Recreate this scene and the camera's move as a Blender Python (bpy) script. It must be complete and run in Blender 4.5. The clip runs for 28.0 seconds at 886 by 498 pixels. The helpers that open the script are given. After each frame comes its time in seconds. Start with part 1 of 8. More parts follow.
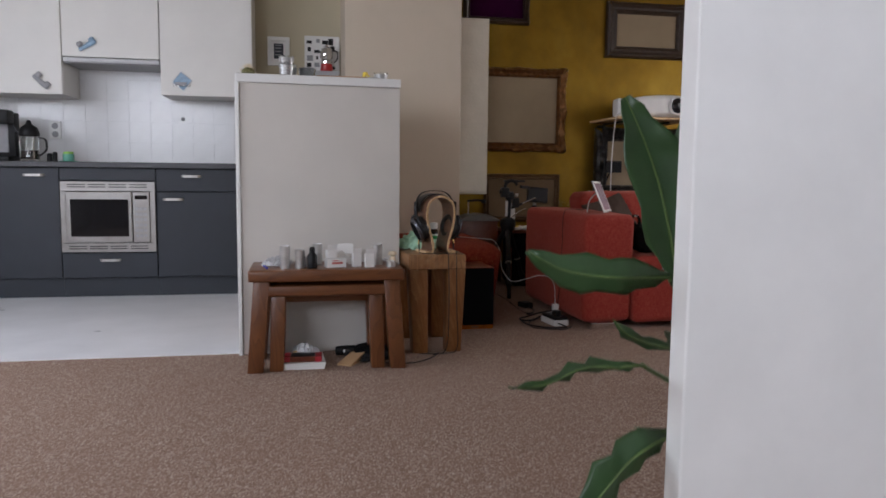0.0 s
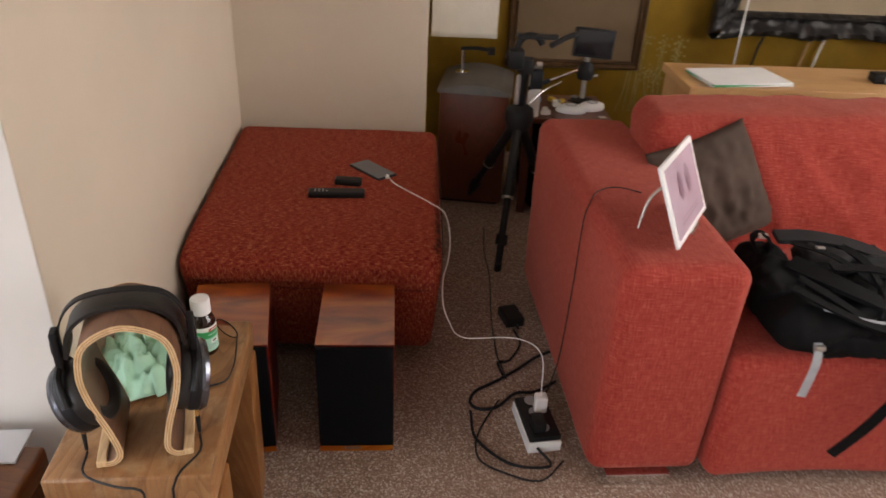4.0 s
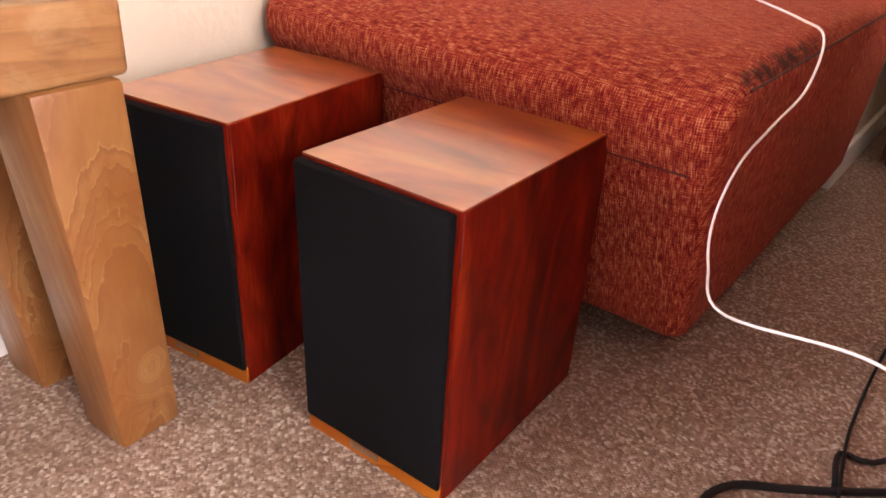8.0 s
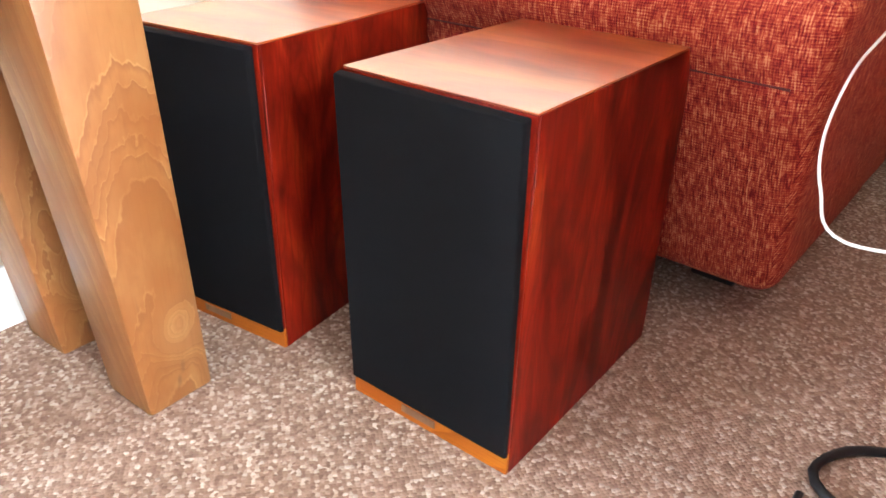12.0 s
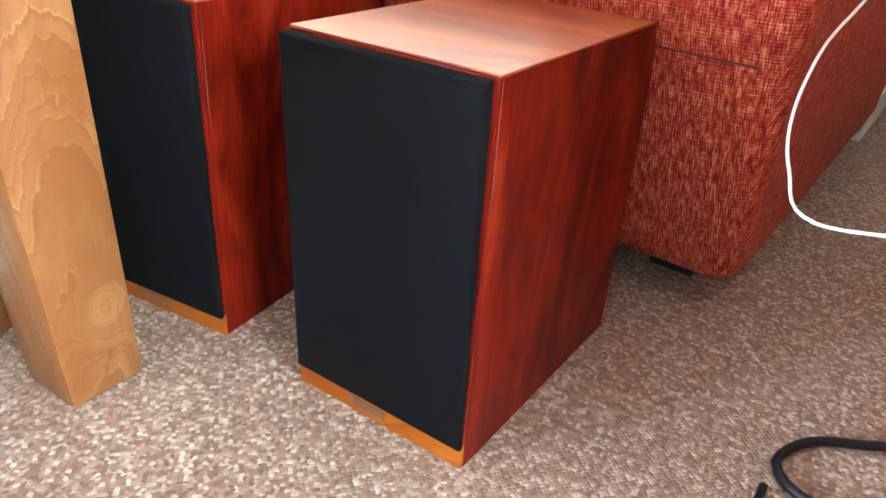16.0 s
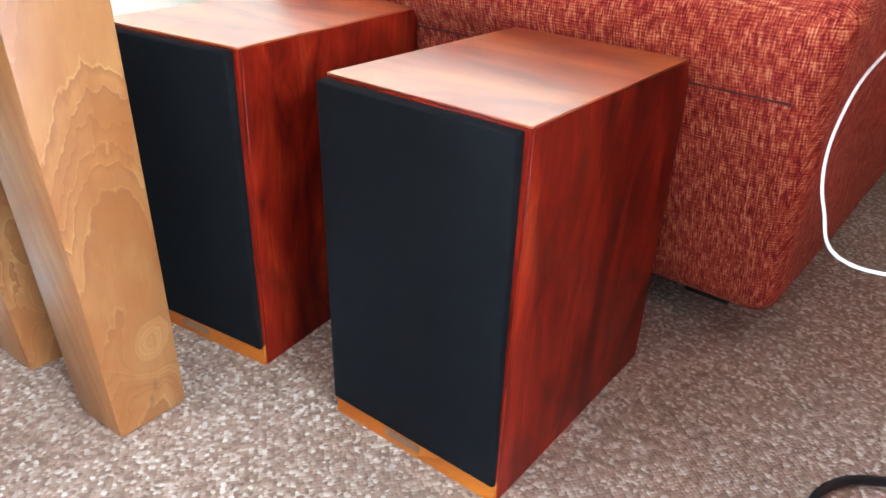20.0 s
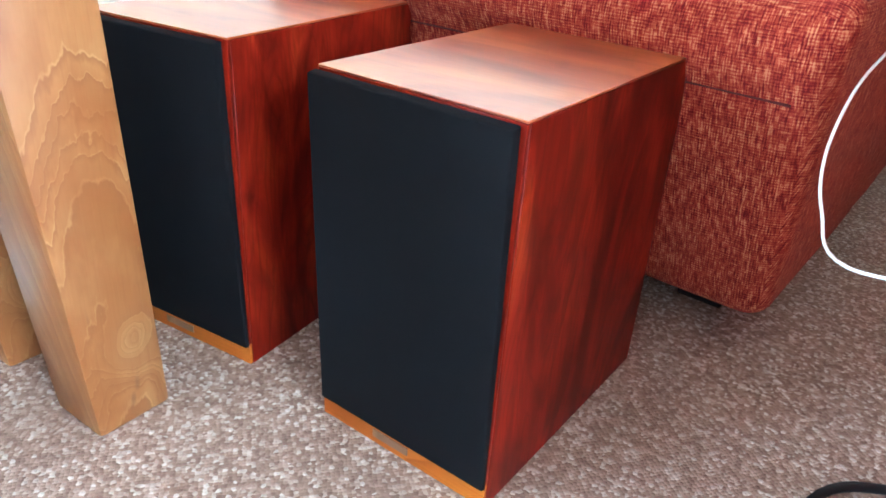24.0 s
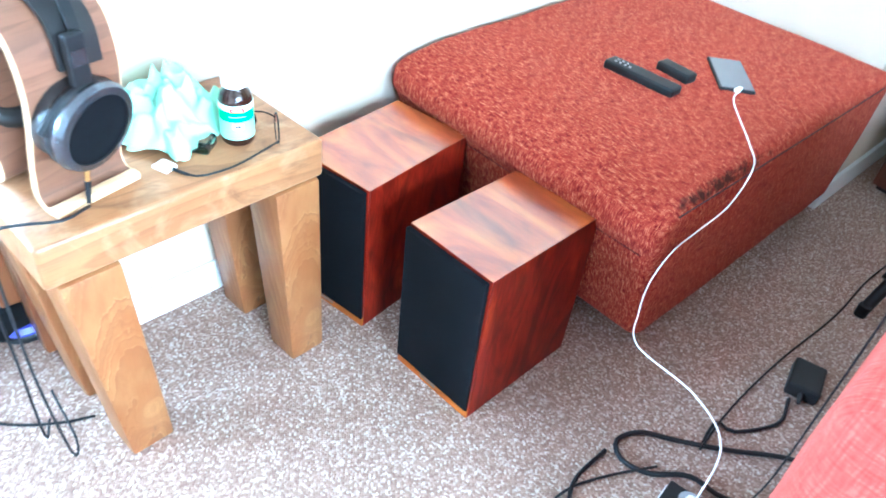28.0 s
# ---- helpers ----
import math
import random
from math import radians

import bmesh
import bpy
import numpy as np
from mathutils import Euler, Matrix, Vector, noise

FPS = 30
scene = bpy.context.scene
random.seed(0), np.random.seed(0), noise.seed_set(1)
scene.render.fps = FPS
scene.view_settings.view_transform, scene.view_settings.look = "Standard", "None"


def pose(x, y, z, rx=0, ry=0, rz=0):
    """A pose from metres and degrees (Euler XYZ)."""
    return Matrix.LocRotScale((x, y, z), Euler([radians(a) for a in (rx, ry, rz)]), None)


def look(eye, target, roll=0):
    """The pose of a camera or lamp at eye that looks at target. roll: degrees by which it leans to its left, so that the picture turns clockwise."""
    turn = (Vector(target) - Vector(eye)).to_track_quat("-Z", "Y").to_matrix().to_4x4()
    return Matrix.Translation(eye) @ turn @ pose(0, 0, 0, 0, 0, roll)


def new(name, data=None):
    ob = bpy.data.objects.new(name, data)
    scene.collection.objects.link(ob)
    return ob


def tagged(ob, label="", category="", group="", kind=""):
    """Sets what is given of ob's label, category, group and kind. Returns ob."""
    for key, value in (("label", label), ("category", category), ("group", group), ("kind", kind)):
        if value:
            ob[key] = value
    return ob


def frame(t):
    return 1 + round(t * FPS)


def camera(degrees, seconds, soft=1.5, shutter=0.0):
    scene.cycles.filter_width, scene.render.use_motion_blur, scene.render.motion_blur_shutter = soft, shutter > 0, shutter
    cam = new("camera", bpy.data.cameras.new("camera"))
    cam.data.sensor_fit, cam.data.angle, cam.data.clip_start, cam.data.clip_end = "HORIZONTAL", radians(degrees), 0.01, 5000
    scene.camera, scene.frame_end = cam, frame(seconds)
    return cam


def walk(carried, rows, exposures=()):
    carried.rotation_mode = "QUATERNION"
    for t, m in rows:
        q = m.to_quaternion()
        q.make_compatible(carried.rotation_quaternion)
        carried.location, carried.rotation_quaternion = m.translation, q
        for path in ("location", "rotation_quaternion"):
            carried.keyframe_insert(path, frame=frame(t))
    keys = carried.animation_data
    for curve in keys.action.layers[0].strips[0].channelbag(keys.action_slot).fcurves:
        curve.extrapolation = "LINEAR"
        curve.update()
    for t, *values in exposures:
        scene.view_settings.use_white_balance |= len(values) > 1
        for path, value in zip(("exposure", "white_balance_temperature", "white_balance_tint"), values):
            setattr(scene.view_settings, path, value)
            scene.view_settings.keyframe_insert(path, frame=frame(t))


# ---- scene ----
cam = camera(62.4, 28.0, 1.65, 0.2)
PATH = [
    (0, (-0.102, -0.466, 0.847), (0.27, 1.489, 0.645), 0.6),
    (0.4, (-0.072, -0.294, 1.035), (0.371, 1.644, 0.815), 0.9),
    (0.8, (-0.057, -0.058, 1.213), (0.442, 1.867, 1.004), 0.3),
    (1, (-0.05, 0.052, 1.304), (0.483, 1.958, 1.013), 1.0),
    (1.1, (-0.032, 0.057, 1.337), (0.509, 1.96, 1.046), 0.9),
    (1.4, (0.02, 0.222, 1.416), (0.655, 2.079, 1.031), -0.4),
    (1.5, (0.044, 0.283, 1.433), (0.697, 2.132, 1.041), -0.7),
    (1.7, (0.086, 0.406, 1.492), (0.764, 2.235, 1.048), -0.5),
    (2, (0.138, 0.615, 1.555), (0.853, 2.382, 0.95), 0.3),
    (2.5, (0.228, 0.944, 1.518), (1.008, 2.672, 0.881), 0.3),
    (3, (0.456, 1.351, 1.466), (1.16, 3.097, 0.79), 1.3),
    (3.5, (0.669, 1.691, 1.434), (1.193, 3.42, 0.574), -0.4),
    (4, (0.959, 1.984, 1.398), (1.045, 3.734, 0.432), 2.8),
    (4.5, (1.148, 2.224, 1.351), (0.808, 3.872, 0.271), 1.9),
    (6.5, (1.251, 2.867, 0.969), (0.33, 4.064, -0.341), 4.3),
    (7, (1.233, 2.959, 0.807), (0.229, 4.229, -0.368), 1.4),
    (7.5, (1.246, 2.951, 0.676), (0.185, 4.323, -0.319), 2.0),
    (8, (1.24, 2.962, 0.601), (0.192, 4.379, -0.344), 4.1),
    (8.5, (1.23, 2.969, 0.574), (0.18, 4.36, -0.408), 2.9),
    (9, (1.216, 2.972, 0.546), (0.135, 4.358, -0.409), 2.6),
    (9.5, (1.204, 2.967, 0.533), (0.116, 4.33, -0.446), 0.3),
    (10, (1.195, 2.963, 0.529), (0.087, 4.322, -0.433), 0.9),
    (10.5, (1.205, 2.972, 0.527), (0.073, 4.323, -0.418), 1.0),
    (11, (1.199, 2.973, 0.525), (0.065, 4.309, -0.438), 0.9),
    (11.5, (1.194, 2.983, 0.524), (0.055, 4.319, -0.432), 1.4),
    (12, (1.185, 2.994, 0.5), (0.072, 4.355, -0.454), 1.6),
    (12.5, (1.174, 3.008, 0.479), (0.071, 4.399, -0.443), 3.4),
    (14.5, (1.161, 3.019, 0.469), (0.087, 4.442, -0.438), 3.8),
    (15, (1.169, 3.025, 0.473), (0.088, 4.435, -0.446), 4.0),
    (15.5, (1.17, 3.028, 0.473), (0.128, 4.439, -0.486), 4.3),
    (16, (1.167, 3.016, 0.464), (0.156, 4.458, -0.484), 4.3),
    (16.5, (1.17, 3.02, 0.461), (0.153, 4.452, -0.496), 3.8),
    (17, (1.15, 3.02, 0.452), (0.137, 4.448, -0.515), 5.5),
    (17.5, (1.152, 3.021, 0.455), (0.091, 4.427, -0.493), 5.9),
    (18, (1.183, 3.019, 0.486), (0.07, 4.394, -0.447), 1.2),
    (18.5, (1.169, 3.03, 0.487), (0.06, 4.407, -0.447), 2.2),
    (19, (1.167, 3.033, 0.485), (0.072, 4.421, -0.449), 2.3),
    (19.5, (1.166, 3.017, 0.492), (0.071, 4.414, -0.428), 2.8),
    (20, (1.167, 3.018, 0.492), (0.07, 4.406, -0.44), 2.7),
    (20.5, (1.165, 3.018, 0.486), (0.053, 4.409, -0.426), 2.5),
    (21, (1.165, 3.021, 0.477), (0.047, 4.413, -0.426), 2.3),
    (21.5, (1.166, 3.019, 0.479), (0.049, 4.41, -0.425), 2.1),
    (23.5, (1.159, 3.029, 0.475), (0.066, 4.434, -0.438), 3.6),
    (24, (1.159, 3.025, 0.483), (0.083, 4.434, -0.444), 3.9),
    (24.5, (1.157, 3.028, 0.485), (0.072, 4.444, -0.42), 3.9),
    (25, (1.16, 3.03, 0.489), (0.07, 4.448, -0.406), 4.4),
    (25.5, (1.16, 3.029, 0.491), (0.067, 4.452, -0.391), 4.6),
    (26, (1.162, 3.031, 0.48), (0.07, 4.443, -0.422), 4.7),
    (26.5, (1.162, 3.025, 0.477), (0.073, 4.439, -0.427), 4.9),
    (27, (1.19, 2.987, 0.526), (0.144, 4.393, -0.437), 3.5),
    (27.5, (1.258, 2.904, 0.711), (0.273, 4.21, -0.439), 5.9),
    (27.6, (1.305, 2.866, 0.79), (0.315, 4.129, -0.403), 5.5),
    (27.8, (1.377, 2.799, 0.961), (0.34, 3.972, -0.284), 4.8),
    (28, (1.441, 2.718, 1.096), (0.397, 3.867, -0.166), 8.0),
]
EXPOSURES = [
    (0.0, -1.3, 6100, 16),
    (1.0, -1.1, 6000, 16),
    (2.0, -0.4, 5900, 12),
    (3.0, -0.06, 6200, 11),
    (4.0, 0.0, 6550, 15),
    (6.5, 0.68, 6700, 26),
    (8.0, 1.75, 6750, 25),
    (9.0, 2.26, 6350, 17),
    (11.0, 2.56, 5850, 9),
    (17.0, 2.51, 5200, -1),
    (20.0, 2.49, 4850, -2),
    (26.5, 2.5, 4350, -1),
    (28.0, 2.78, 4050, -8),
]
walk(cam, [(t, look(eye, target, roll)) for t, eye, target, roll in PATH], EXPOSURES)

# ---- world and daylight ----
world = bpy.data.worlds.new("daylight")
scene.world = world
world.use_nodes = True
wn = world.node_tree.nodes
sky = wn.new("ShaderNodeTexSky")
sky.sky_type = "NISHITA"
sky.sun_disc = False
sky.sun_elevation, sky.sun_rotation = radians(48), radians(100)
sky.dust_density = 3.0
world.node_tree.links.new(sky.outputs[0], wn["Background"].inputs[0])
wn["Background"].inputs[1].default_value = 0.15
sun = new("sun", bpy.data.lights.new("sun", "SUN"))
sun.data.energy, sun.data.angle, sun.data.color = 0.6, radians(12), (1.0, 0.95, 0.88)
sun.matrix_world = look((20, 2, 18), (0, 4, 0))


def window_light(name, eye, target, wide, high, watts, tone):
    """Skylight through a window opening."""
    lamp = new(name, bpy.data.lights.new(name, "AREA"))
    lamp.data.shape, lamp.data.size, lamp.data.size_y = "RECTANGLE", wide, high
    lamp.data.energy, lamp.data.color = watts, tone
    lamp.matrix_world = look(eye, target)


window_light("daylight_east", (4.62, 3.0, 1.65), (1.0, 3.4, 0.8), 2.6, 1.45, 80, (1.0, 0.94, 0.85))
# Unseen west window, assumed from the light crossing over the partition.
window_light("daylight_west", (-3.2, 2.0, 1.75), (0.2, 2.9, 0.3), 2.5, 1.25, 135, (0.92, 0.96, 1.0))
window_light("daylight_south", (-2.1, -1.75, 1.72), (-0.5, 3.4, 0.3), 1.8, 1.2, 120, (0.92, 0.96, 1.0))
# Fill lamp added out of view to brighten the open door.
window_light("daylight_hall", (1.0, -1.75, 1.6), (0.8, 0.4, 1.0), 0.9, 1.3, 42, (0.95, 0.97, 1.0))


# ---- materials ----
class Nodes:
    """A Principled material and short calls for its nodes."""

    def __init__(self, name):
        self.mat = bpy.data.materials.new(name)
        self.mat.use_nodes = True
        self.tree = self.mat.node_tree
        self.bsdf = self.tree.nodes["Principled BSDF"]
        self.uv = self.tree.nodes.new("ShaderNodeUVMap").outputs[0]
        self.obj = self.tree.nodes.new("ShaderNodeTexCoord").outputs["Object"]
        self.info = self.tree.nodes.new("ShaderNodeObjectInfo").outputs["Random"]

    def link(self, a, b):
        self.tree.links.new(a, b)
        return b

    def put(self, socket, value):
        sock = self.bsdf.inputs[socket]
        if isinstance(value, bpy.types.NodeSocket):
            self.tree.links.new(value, sock)
        elif isinstance(value, (tuple, list)):
            sock.default_value = (*value[:3], 1.0)
        else:
            sock.default_value = value
        return self

    def scaled(self, coord, scale, turn=(0, 0, 0)):
        m = self.tree.nodes.new("ShaderNodeMapping")
        m.inputs["Scale"].default_value = scale
        m.inputs["Rotation"].default_value = [radians(a) for a in turn]
        self.tree.links.new(coord, m.inputs["Vector"])
        return m.outputs[0]

    def noise(self, coord, scale, detail=4.0, rough=0.55, warp=0.0):
        n = self.tree.nodes.new("ShaderNodeTexNoise")
        n.inputs["Scale"].default_value, n.inputs["Detail"].default_value = scale, detail
        n.inputs["Roughness"].default_value, n.inputs["Distortion"].default_value = rough, warp
        self.tree.links.new(coord, n.inputs["Vector"])
        return n.outputs["Fac"]

    def cells(self, coord, scale, out="Distance", jitter=1.0, feature="F1"):
        n = self.tree.nodes.new("ShaderNodeTexVoronoi")
        n.feature = feature
        n.inputs["Scale"].default_value, n.inputs["Randomness"].default_value = scale, jitter
        self.tree.links.new(coord, n.inputs["Vector"])
        return n.outputs[out]

    def wave(self, coord, scale, warp=2.0, detail=2.0, kind="BANDS", axis="X", dscale=1.0):
        n = self.tree.nodes.new("ShaderNodeTexWave")
        n.wave_type = kind
        if kind == "BANDS":
            n.bands_direction = axis
        else:
            n.rings_direction = axis
        n.inputs["Scale"].default_value, n.inputs["Distortion"].default_value = scale, warp
        n.inputs["Detail"].default_value, n.inputs["Detail Scale"].default_value = detail, dscale
        self.tree.links.new(coord, n.inputs["Vector"])
        return n.outputs["Fac"]

    def ramp(self, fac, *stops):
        n = self.tree.nodes.new("ShaderNodeValToRGB")
        ramp = n.color_ramp.elements
        for i, (at, tone) in enumerate(stops):
            e = ramp[i] if i < 2 else ramp.new(at)
            e.position = at
            e.color = (*tone, 1.0) if isinstance(tone, tuple) else (tone, tone, tone, 1.0)
        self.tree.links.new(fac, n.inputs[0])
        return n.outputs[0]

    def mix(self, fac, a, b, how="MIX"):
        n = self.tree.nodes.new("ShaderNodeMix")
        n.data_type, n.blend_type = "RGBA", how
        for sock, v in ((n.inputs[0], fac), (n.inputs[6], a), (n.inputs[7], b)):
            if isinstance(v, bpy.types.NodeSocket):
                self.tree.links.new(v, sock)
            elif isinstance(v, tuple):
                sock.default_value = (*v, 1.0)
            else:
                sock.default_value = v
        return n.outputs[2]

    def maths(self, how, a, b=0.0):
        n = self.tree.nodes.new("ShaderNodeMath")
        n.operation = how
        for sock, v in zip(n.inputs, (a, b)):
            if isinstance(v, bpy.types.NodeSocket):
                self.tree.links.new(v, sock)
            else:
                sock.default_value = v
        return n.outputs[0]

    def bump(self, height, strength, depth=0.002):
        n = self.tree.nodes.new("ShaderNodeBump")
        n.inputs["Strength"].default_value, n.inputs["Distance"].default_value = strength, depth
        self.tree.links.new(height, n.inputs["Height"])
        if self.bsdf.inputs["Normal"].is_linked:
            self.tree.links.new(self.bsdf.inputs["Normal"].links[0].from_socket, n.inputs["Normal"])
        self.tree.links.new(n.outputs[0], self.bsdf.inputs["Normal"])
        return self


def shade(c, k):
    return tuple(max(0.0, min(1.0, v * k)) for v in c)


def plain(name, tone, rough=0.5, metal=0.0, vary=0.12, scale=6.0, grain=90.0, relief=0.15, depth=0.001, spec=0.5):
    """Paint, plastic or metal with faint stains, uneven gloss and fine relief."""
    n = Nodes(name)
    big, fine = n.noise(n.obj, scale, 5), n.noise(n.obj, grain, 3)
    base = n.mix(n.ramp(big, (0.3, 0.0), (0.7, 1.0)), shade(tone, 1 - vary), shade(tone, 1 + vary * 0.6))
    n.put("Base Color", n.mix(n.maths("MULTIPLY", fine, vary), base, shade(tone, 0.7)))
    n.put("Roughness", n.maths("ADD", rough - 0.06, n.maths("MULTIPLY", big, 0.12)))
    n.put("Metallic", metal).put("Specular IOR Level", spec)
    n.bump(fine, relief, depth)
    return n.mat


def carpet():
    n = Nodes("carpet_loops")
    cells = n.cells(n.scaled(n.obj, (1, 1, 1), (0, 0, 38)), 250, "Color", 0.55)
    sep = n.tree.nodes.new("ShaderNodeSeparateColor")
    n.link(cells, sep.inputs[0])
    tone = n.ramp(sep.outputs[0], (0.0, (0.15, 0.09, 0.068)), (0.3, (0.235, 0.15, 0.115)), (0.6, (0.33, 0.228, 0.18)), (0.8, (0.44, 0.335, 0.27)), (0.9, (0.54, 0.445, 0.375)), (1.0, (0.66, 0.585, 0.51)))
    wide = n.noise(n.obj, 2.2, 5)
    tone = n.mix(n.ramp(wide, (0.35, 0.0), (0.7, 0.3)), tone, (0.25, 0.155, 0.118))
    rows = n.wave(n.scaled(n.obj, (1, 1, 1), (0, 0, 90)), 26, 3.0, 2.0)
    tone = n.mix(n.maths("MULTIPLY", rows, 0.2), tone, (0.15, 0.085, 0.062))
    tuft = n.noise(n.obj, 80, 3, 0.6)
    tone = n.mix(n.ramp(tuft, (0.48, 0.0), (0.62, 0.3)), tone, (0.14, 0.084, 0.06))
    tone = n.mix(0.15, tone, (0.4, 0.29, 0.205))
    n.put("Base Color", tone).put("Roughness", 0.95).put("Specular IOR Level", 0.1)
    dist = n.cells(n.scaled(n.obj, (1, 1, 1), (0, 0, 38)), 250, "Distance", 0.55)
    n.bump(n.maths("SUBTRACT", 1.0, dist), 0.4, 0.004)
    n.bump(n.noise(n.obj, 70, 3), 0.22, 0.004)
    return n.mat


def tweed(name, dark, mid, light, scale=1.0, slub=0.0, sheen=0.08):
    """Coarse woven upholstery: crossed slubby threads in two tones."""
    n = Nodes(name)
    warp = n.noise(n.scaled(n.uv, (330 * scale, (55 - slub * 40) * scale, 1)), 1.0, 2, 0.6)
    weft = n.noise(n.scaled(n.uv, ((50 - slub * 30) * scale, 340 * scale, 1)), 1.0, 2, 0.6)
    wide = n.noise(n.uv, 14 * scale, 4)
    fac = n.maths("ADD", n.maths("MULTIPLY", warp, 0.5), n.maths("MULTIPLY", weft, 0.5))
    tone = n.ramp(fac, (0.4, dark), (0.49, mid), (0.53, mid), (0.61, light))
    tone = n.mix(n.ramp(wide, (0.4, 0.0), (0.75, 0.25)), tone, mid)
    n.put("Base Color", tone).put("Roughness", 0.9).put("Specular IOR Level", 0.15)
    n.put("Sheen Weight", sheen).put("Sheen Tint", (1.0, 0.55, 0.42, 1.0))
    n.bump(fac, 0.7, 0.003)
    return n.mat


def heather_tweed():
    """Fine woven upholstery of tan and crimson slubs, greased dark along the corner that is leaned on."""
    n = Nodes("orange_red_tweed")
    warp = n.noise(n.scaled(n.uv, (620, 75, 1)), 1.0, 2, 0.65)
    weft = n.noise(n.scaled(n.uv, (80, 640, 1)), 1.0, 2, 0.65)
    slub = n.noise(n.scaled(n.uv, (210, 48, 1)), 1.0, 3, 0.6)
    wide = n.noise(n.uv, 9, 4)
    across = n.wave(n.uv, 118, 1.6, 2.0, "BANDS", "X", 0.7)
    down = n.wave(n.uv, 105, 1.6, 2.0, "BANDS", "Y", 0.7)
    grid = n.maths("MULTIPLY", n.maths("ADD", across, down), 0.5)
    fac = n.maths("ADD", n.maths("MULTIPLY", warp, 0.38), n.maths("MULTIPLY", weft, 0.24))
    fac = n.maths("ADD", fac, n.maths("MULTIPLY", slub, 0.3))
    fac = n.maths("ADD", fac, n.maths("MULTIPLY", grid, 0.08))
    tone = n.ramp(fac, (0.41, (0.105, 0.0035, 0.008)), (0.47, (0.19, 0.015, 0.013)), (0.53, (0.3, 0.053, 0.024)), (0.6, (0.47, 0.2, 0.092)))
    tone = n.mix(n.ramp(wide, (0.4, 0.0), (0.75, 0.3)), tone, (0.25, 0.03, 0.017))
    sep = n.tree.nodes.new("ShaderNodeSeparateXYZ")
    n.link(n.obj, sep.inputs[0])

    def near(axis, at, reach):
        k = n.maths("DIVIDE", n.maths("SUBTRACT", sep.outputs[axis], at), reach)
        return n.maths("MULTIPLY", n.maths("MULTIPLY", k, k), -1.0)

    along_top = n.maths("ADD", n.maths("ADD", near(0, 1.034, 0.02), near(2, 0.42, 0.018)), near(1, 3.86, 0.34))
    down_edge = n.maths("ADD", n.maths("ADD", near(0, 1.042, 0.016), near(1, 3.675, 0.025)), near(2, 0.395, 0.04))
    rubbed = n.maths("MAXIMUM", n.maths("EXPONENT", along_top), n.maths("EXPONENT", down_edge))
    blot = n.noise(n.scaled(n.obj, (70, 55, 60)), 1.0, 4, 0.65)
    stain = n.ramp(n.maths("MULTIPLY", rubbed, blot), (0.3, 0.0), (0.52, 0.92))
    tone = n.mix(stain, tone, (0.028, 0.012, 0.011))
    n.put("Base Color", tone).put("Roughness", 0.92).put("Specular IOR Level", 0.12)
    n.put("Sheen Weight", 0.03).put("Sheen Tint", (1.0, 0.5, 0.35, 1.0))
    n.bump(fac, 0.4, 0.002)
    return n.mat


def timber(name, pale, mid, deep, rough=0.45, rings=9.0, gloss=0.5, knots=0.0, grime=0.0):
    """Solid wood, grain along v: growth rings, pores and stains."""
    n = Nodes(name)
    shift = n.tree.nodes.new("ShaderNodeVectorMath")
    shift.operation = "ADD"
    comb = n.tree.nodes.new("ShaderNodeCombineXYZ")
    n.link(n.maths("MULTIPLY", n.info, 17.0), comb.inputs[0])
    n.link(n.maths("MULTIPLY", n.info, 31.0), comb.inputs[1])
    n.link(n.uv, shift.inputs[0]), n.link(comb.outputs[0], shift.inputs[1])
    uv = shift.outputs[0]
    warp = n.noise(n.scaled(uv, (6.5, 1.1, 1)), 1.0, 2, 0.45, 0.5)
    rise = n.maths("MULTIPLY", warp, rings * 1.9)
    saw = n.maths("FRACT", rise)
    ring = n.ramp(saw, (0.0, 0.0), (0.75, 0.55), (0.93, 1.0), (1.0, 0.0))
    pore = n.noise(n.scaled(uv, (420, 16, 1)), 1.0, 3)
    stain = n.noise(n.scaled(uv, (9, 5, 1)), 1.0, 4)
    tone = n.mix(n.ramp(stain, (0.3, 0.0), (0.72, 1.0)), pale, mid)
    tone = n.mix(n.maths("MULTIPLY", ring, 0.5), tone, deep)
    tone = n.mix(n.ramp(pore, (0.52, 0.0), (0.75, 0.4)), tone, deep)
    if grime:
        blot = n.noise(n.scaled(uv, (15, 9, 1)), 1.0, 5, 0.62, 1.2)
        pale = n.noise(n.scaled(uv, (12, 12, 3)), 1.0, 5, 0.65, 0.8)
        tone = n.mix(n.ramp(pale, (0.5, 0.0), (0.72, grime)), tone, (0.4, 0.27, 0.15))
        tone = n.mix(n.ramp(blot, (0.53, 0.0), (0.7, grime)), tone, shade(deep, 0.6))
    if knots:
        k = n.cells(n.scaled(uv, (5.0, 2.6, 1)), 1.0)
        tone = n.mix(n.ramp(k, (0.0, 0.9), (0.07 * knots, 0.0)), tone, shade(deep, 0.35))
    n.put("Base Color", tone).put("Specular IOR Level", gloss)
    n.put("Roughness", n.maths("ADD", rough - 0.08, n.maths("MULTIPLY", stain, 0.16)))
    n.bump(pore, 0.12, 0.001)
    n.bump(ring, 0.06, 0.001)
    return n.mat


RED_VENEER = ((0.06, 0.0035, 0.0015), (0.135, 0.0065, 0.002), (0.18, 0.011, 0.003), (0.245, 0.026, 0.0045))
# Tops: more orange figure, with light from above put into the tones.
ORANGE_LIT_VENEER = ((0.185, 0.025, 0.005), (0.3, 0.058, 0.008), (0.38, 0.095, 0.012), (0.45, 0.145, 0.019))


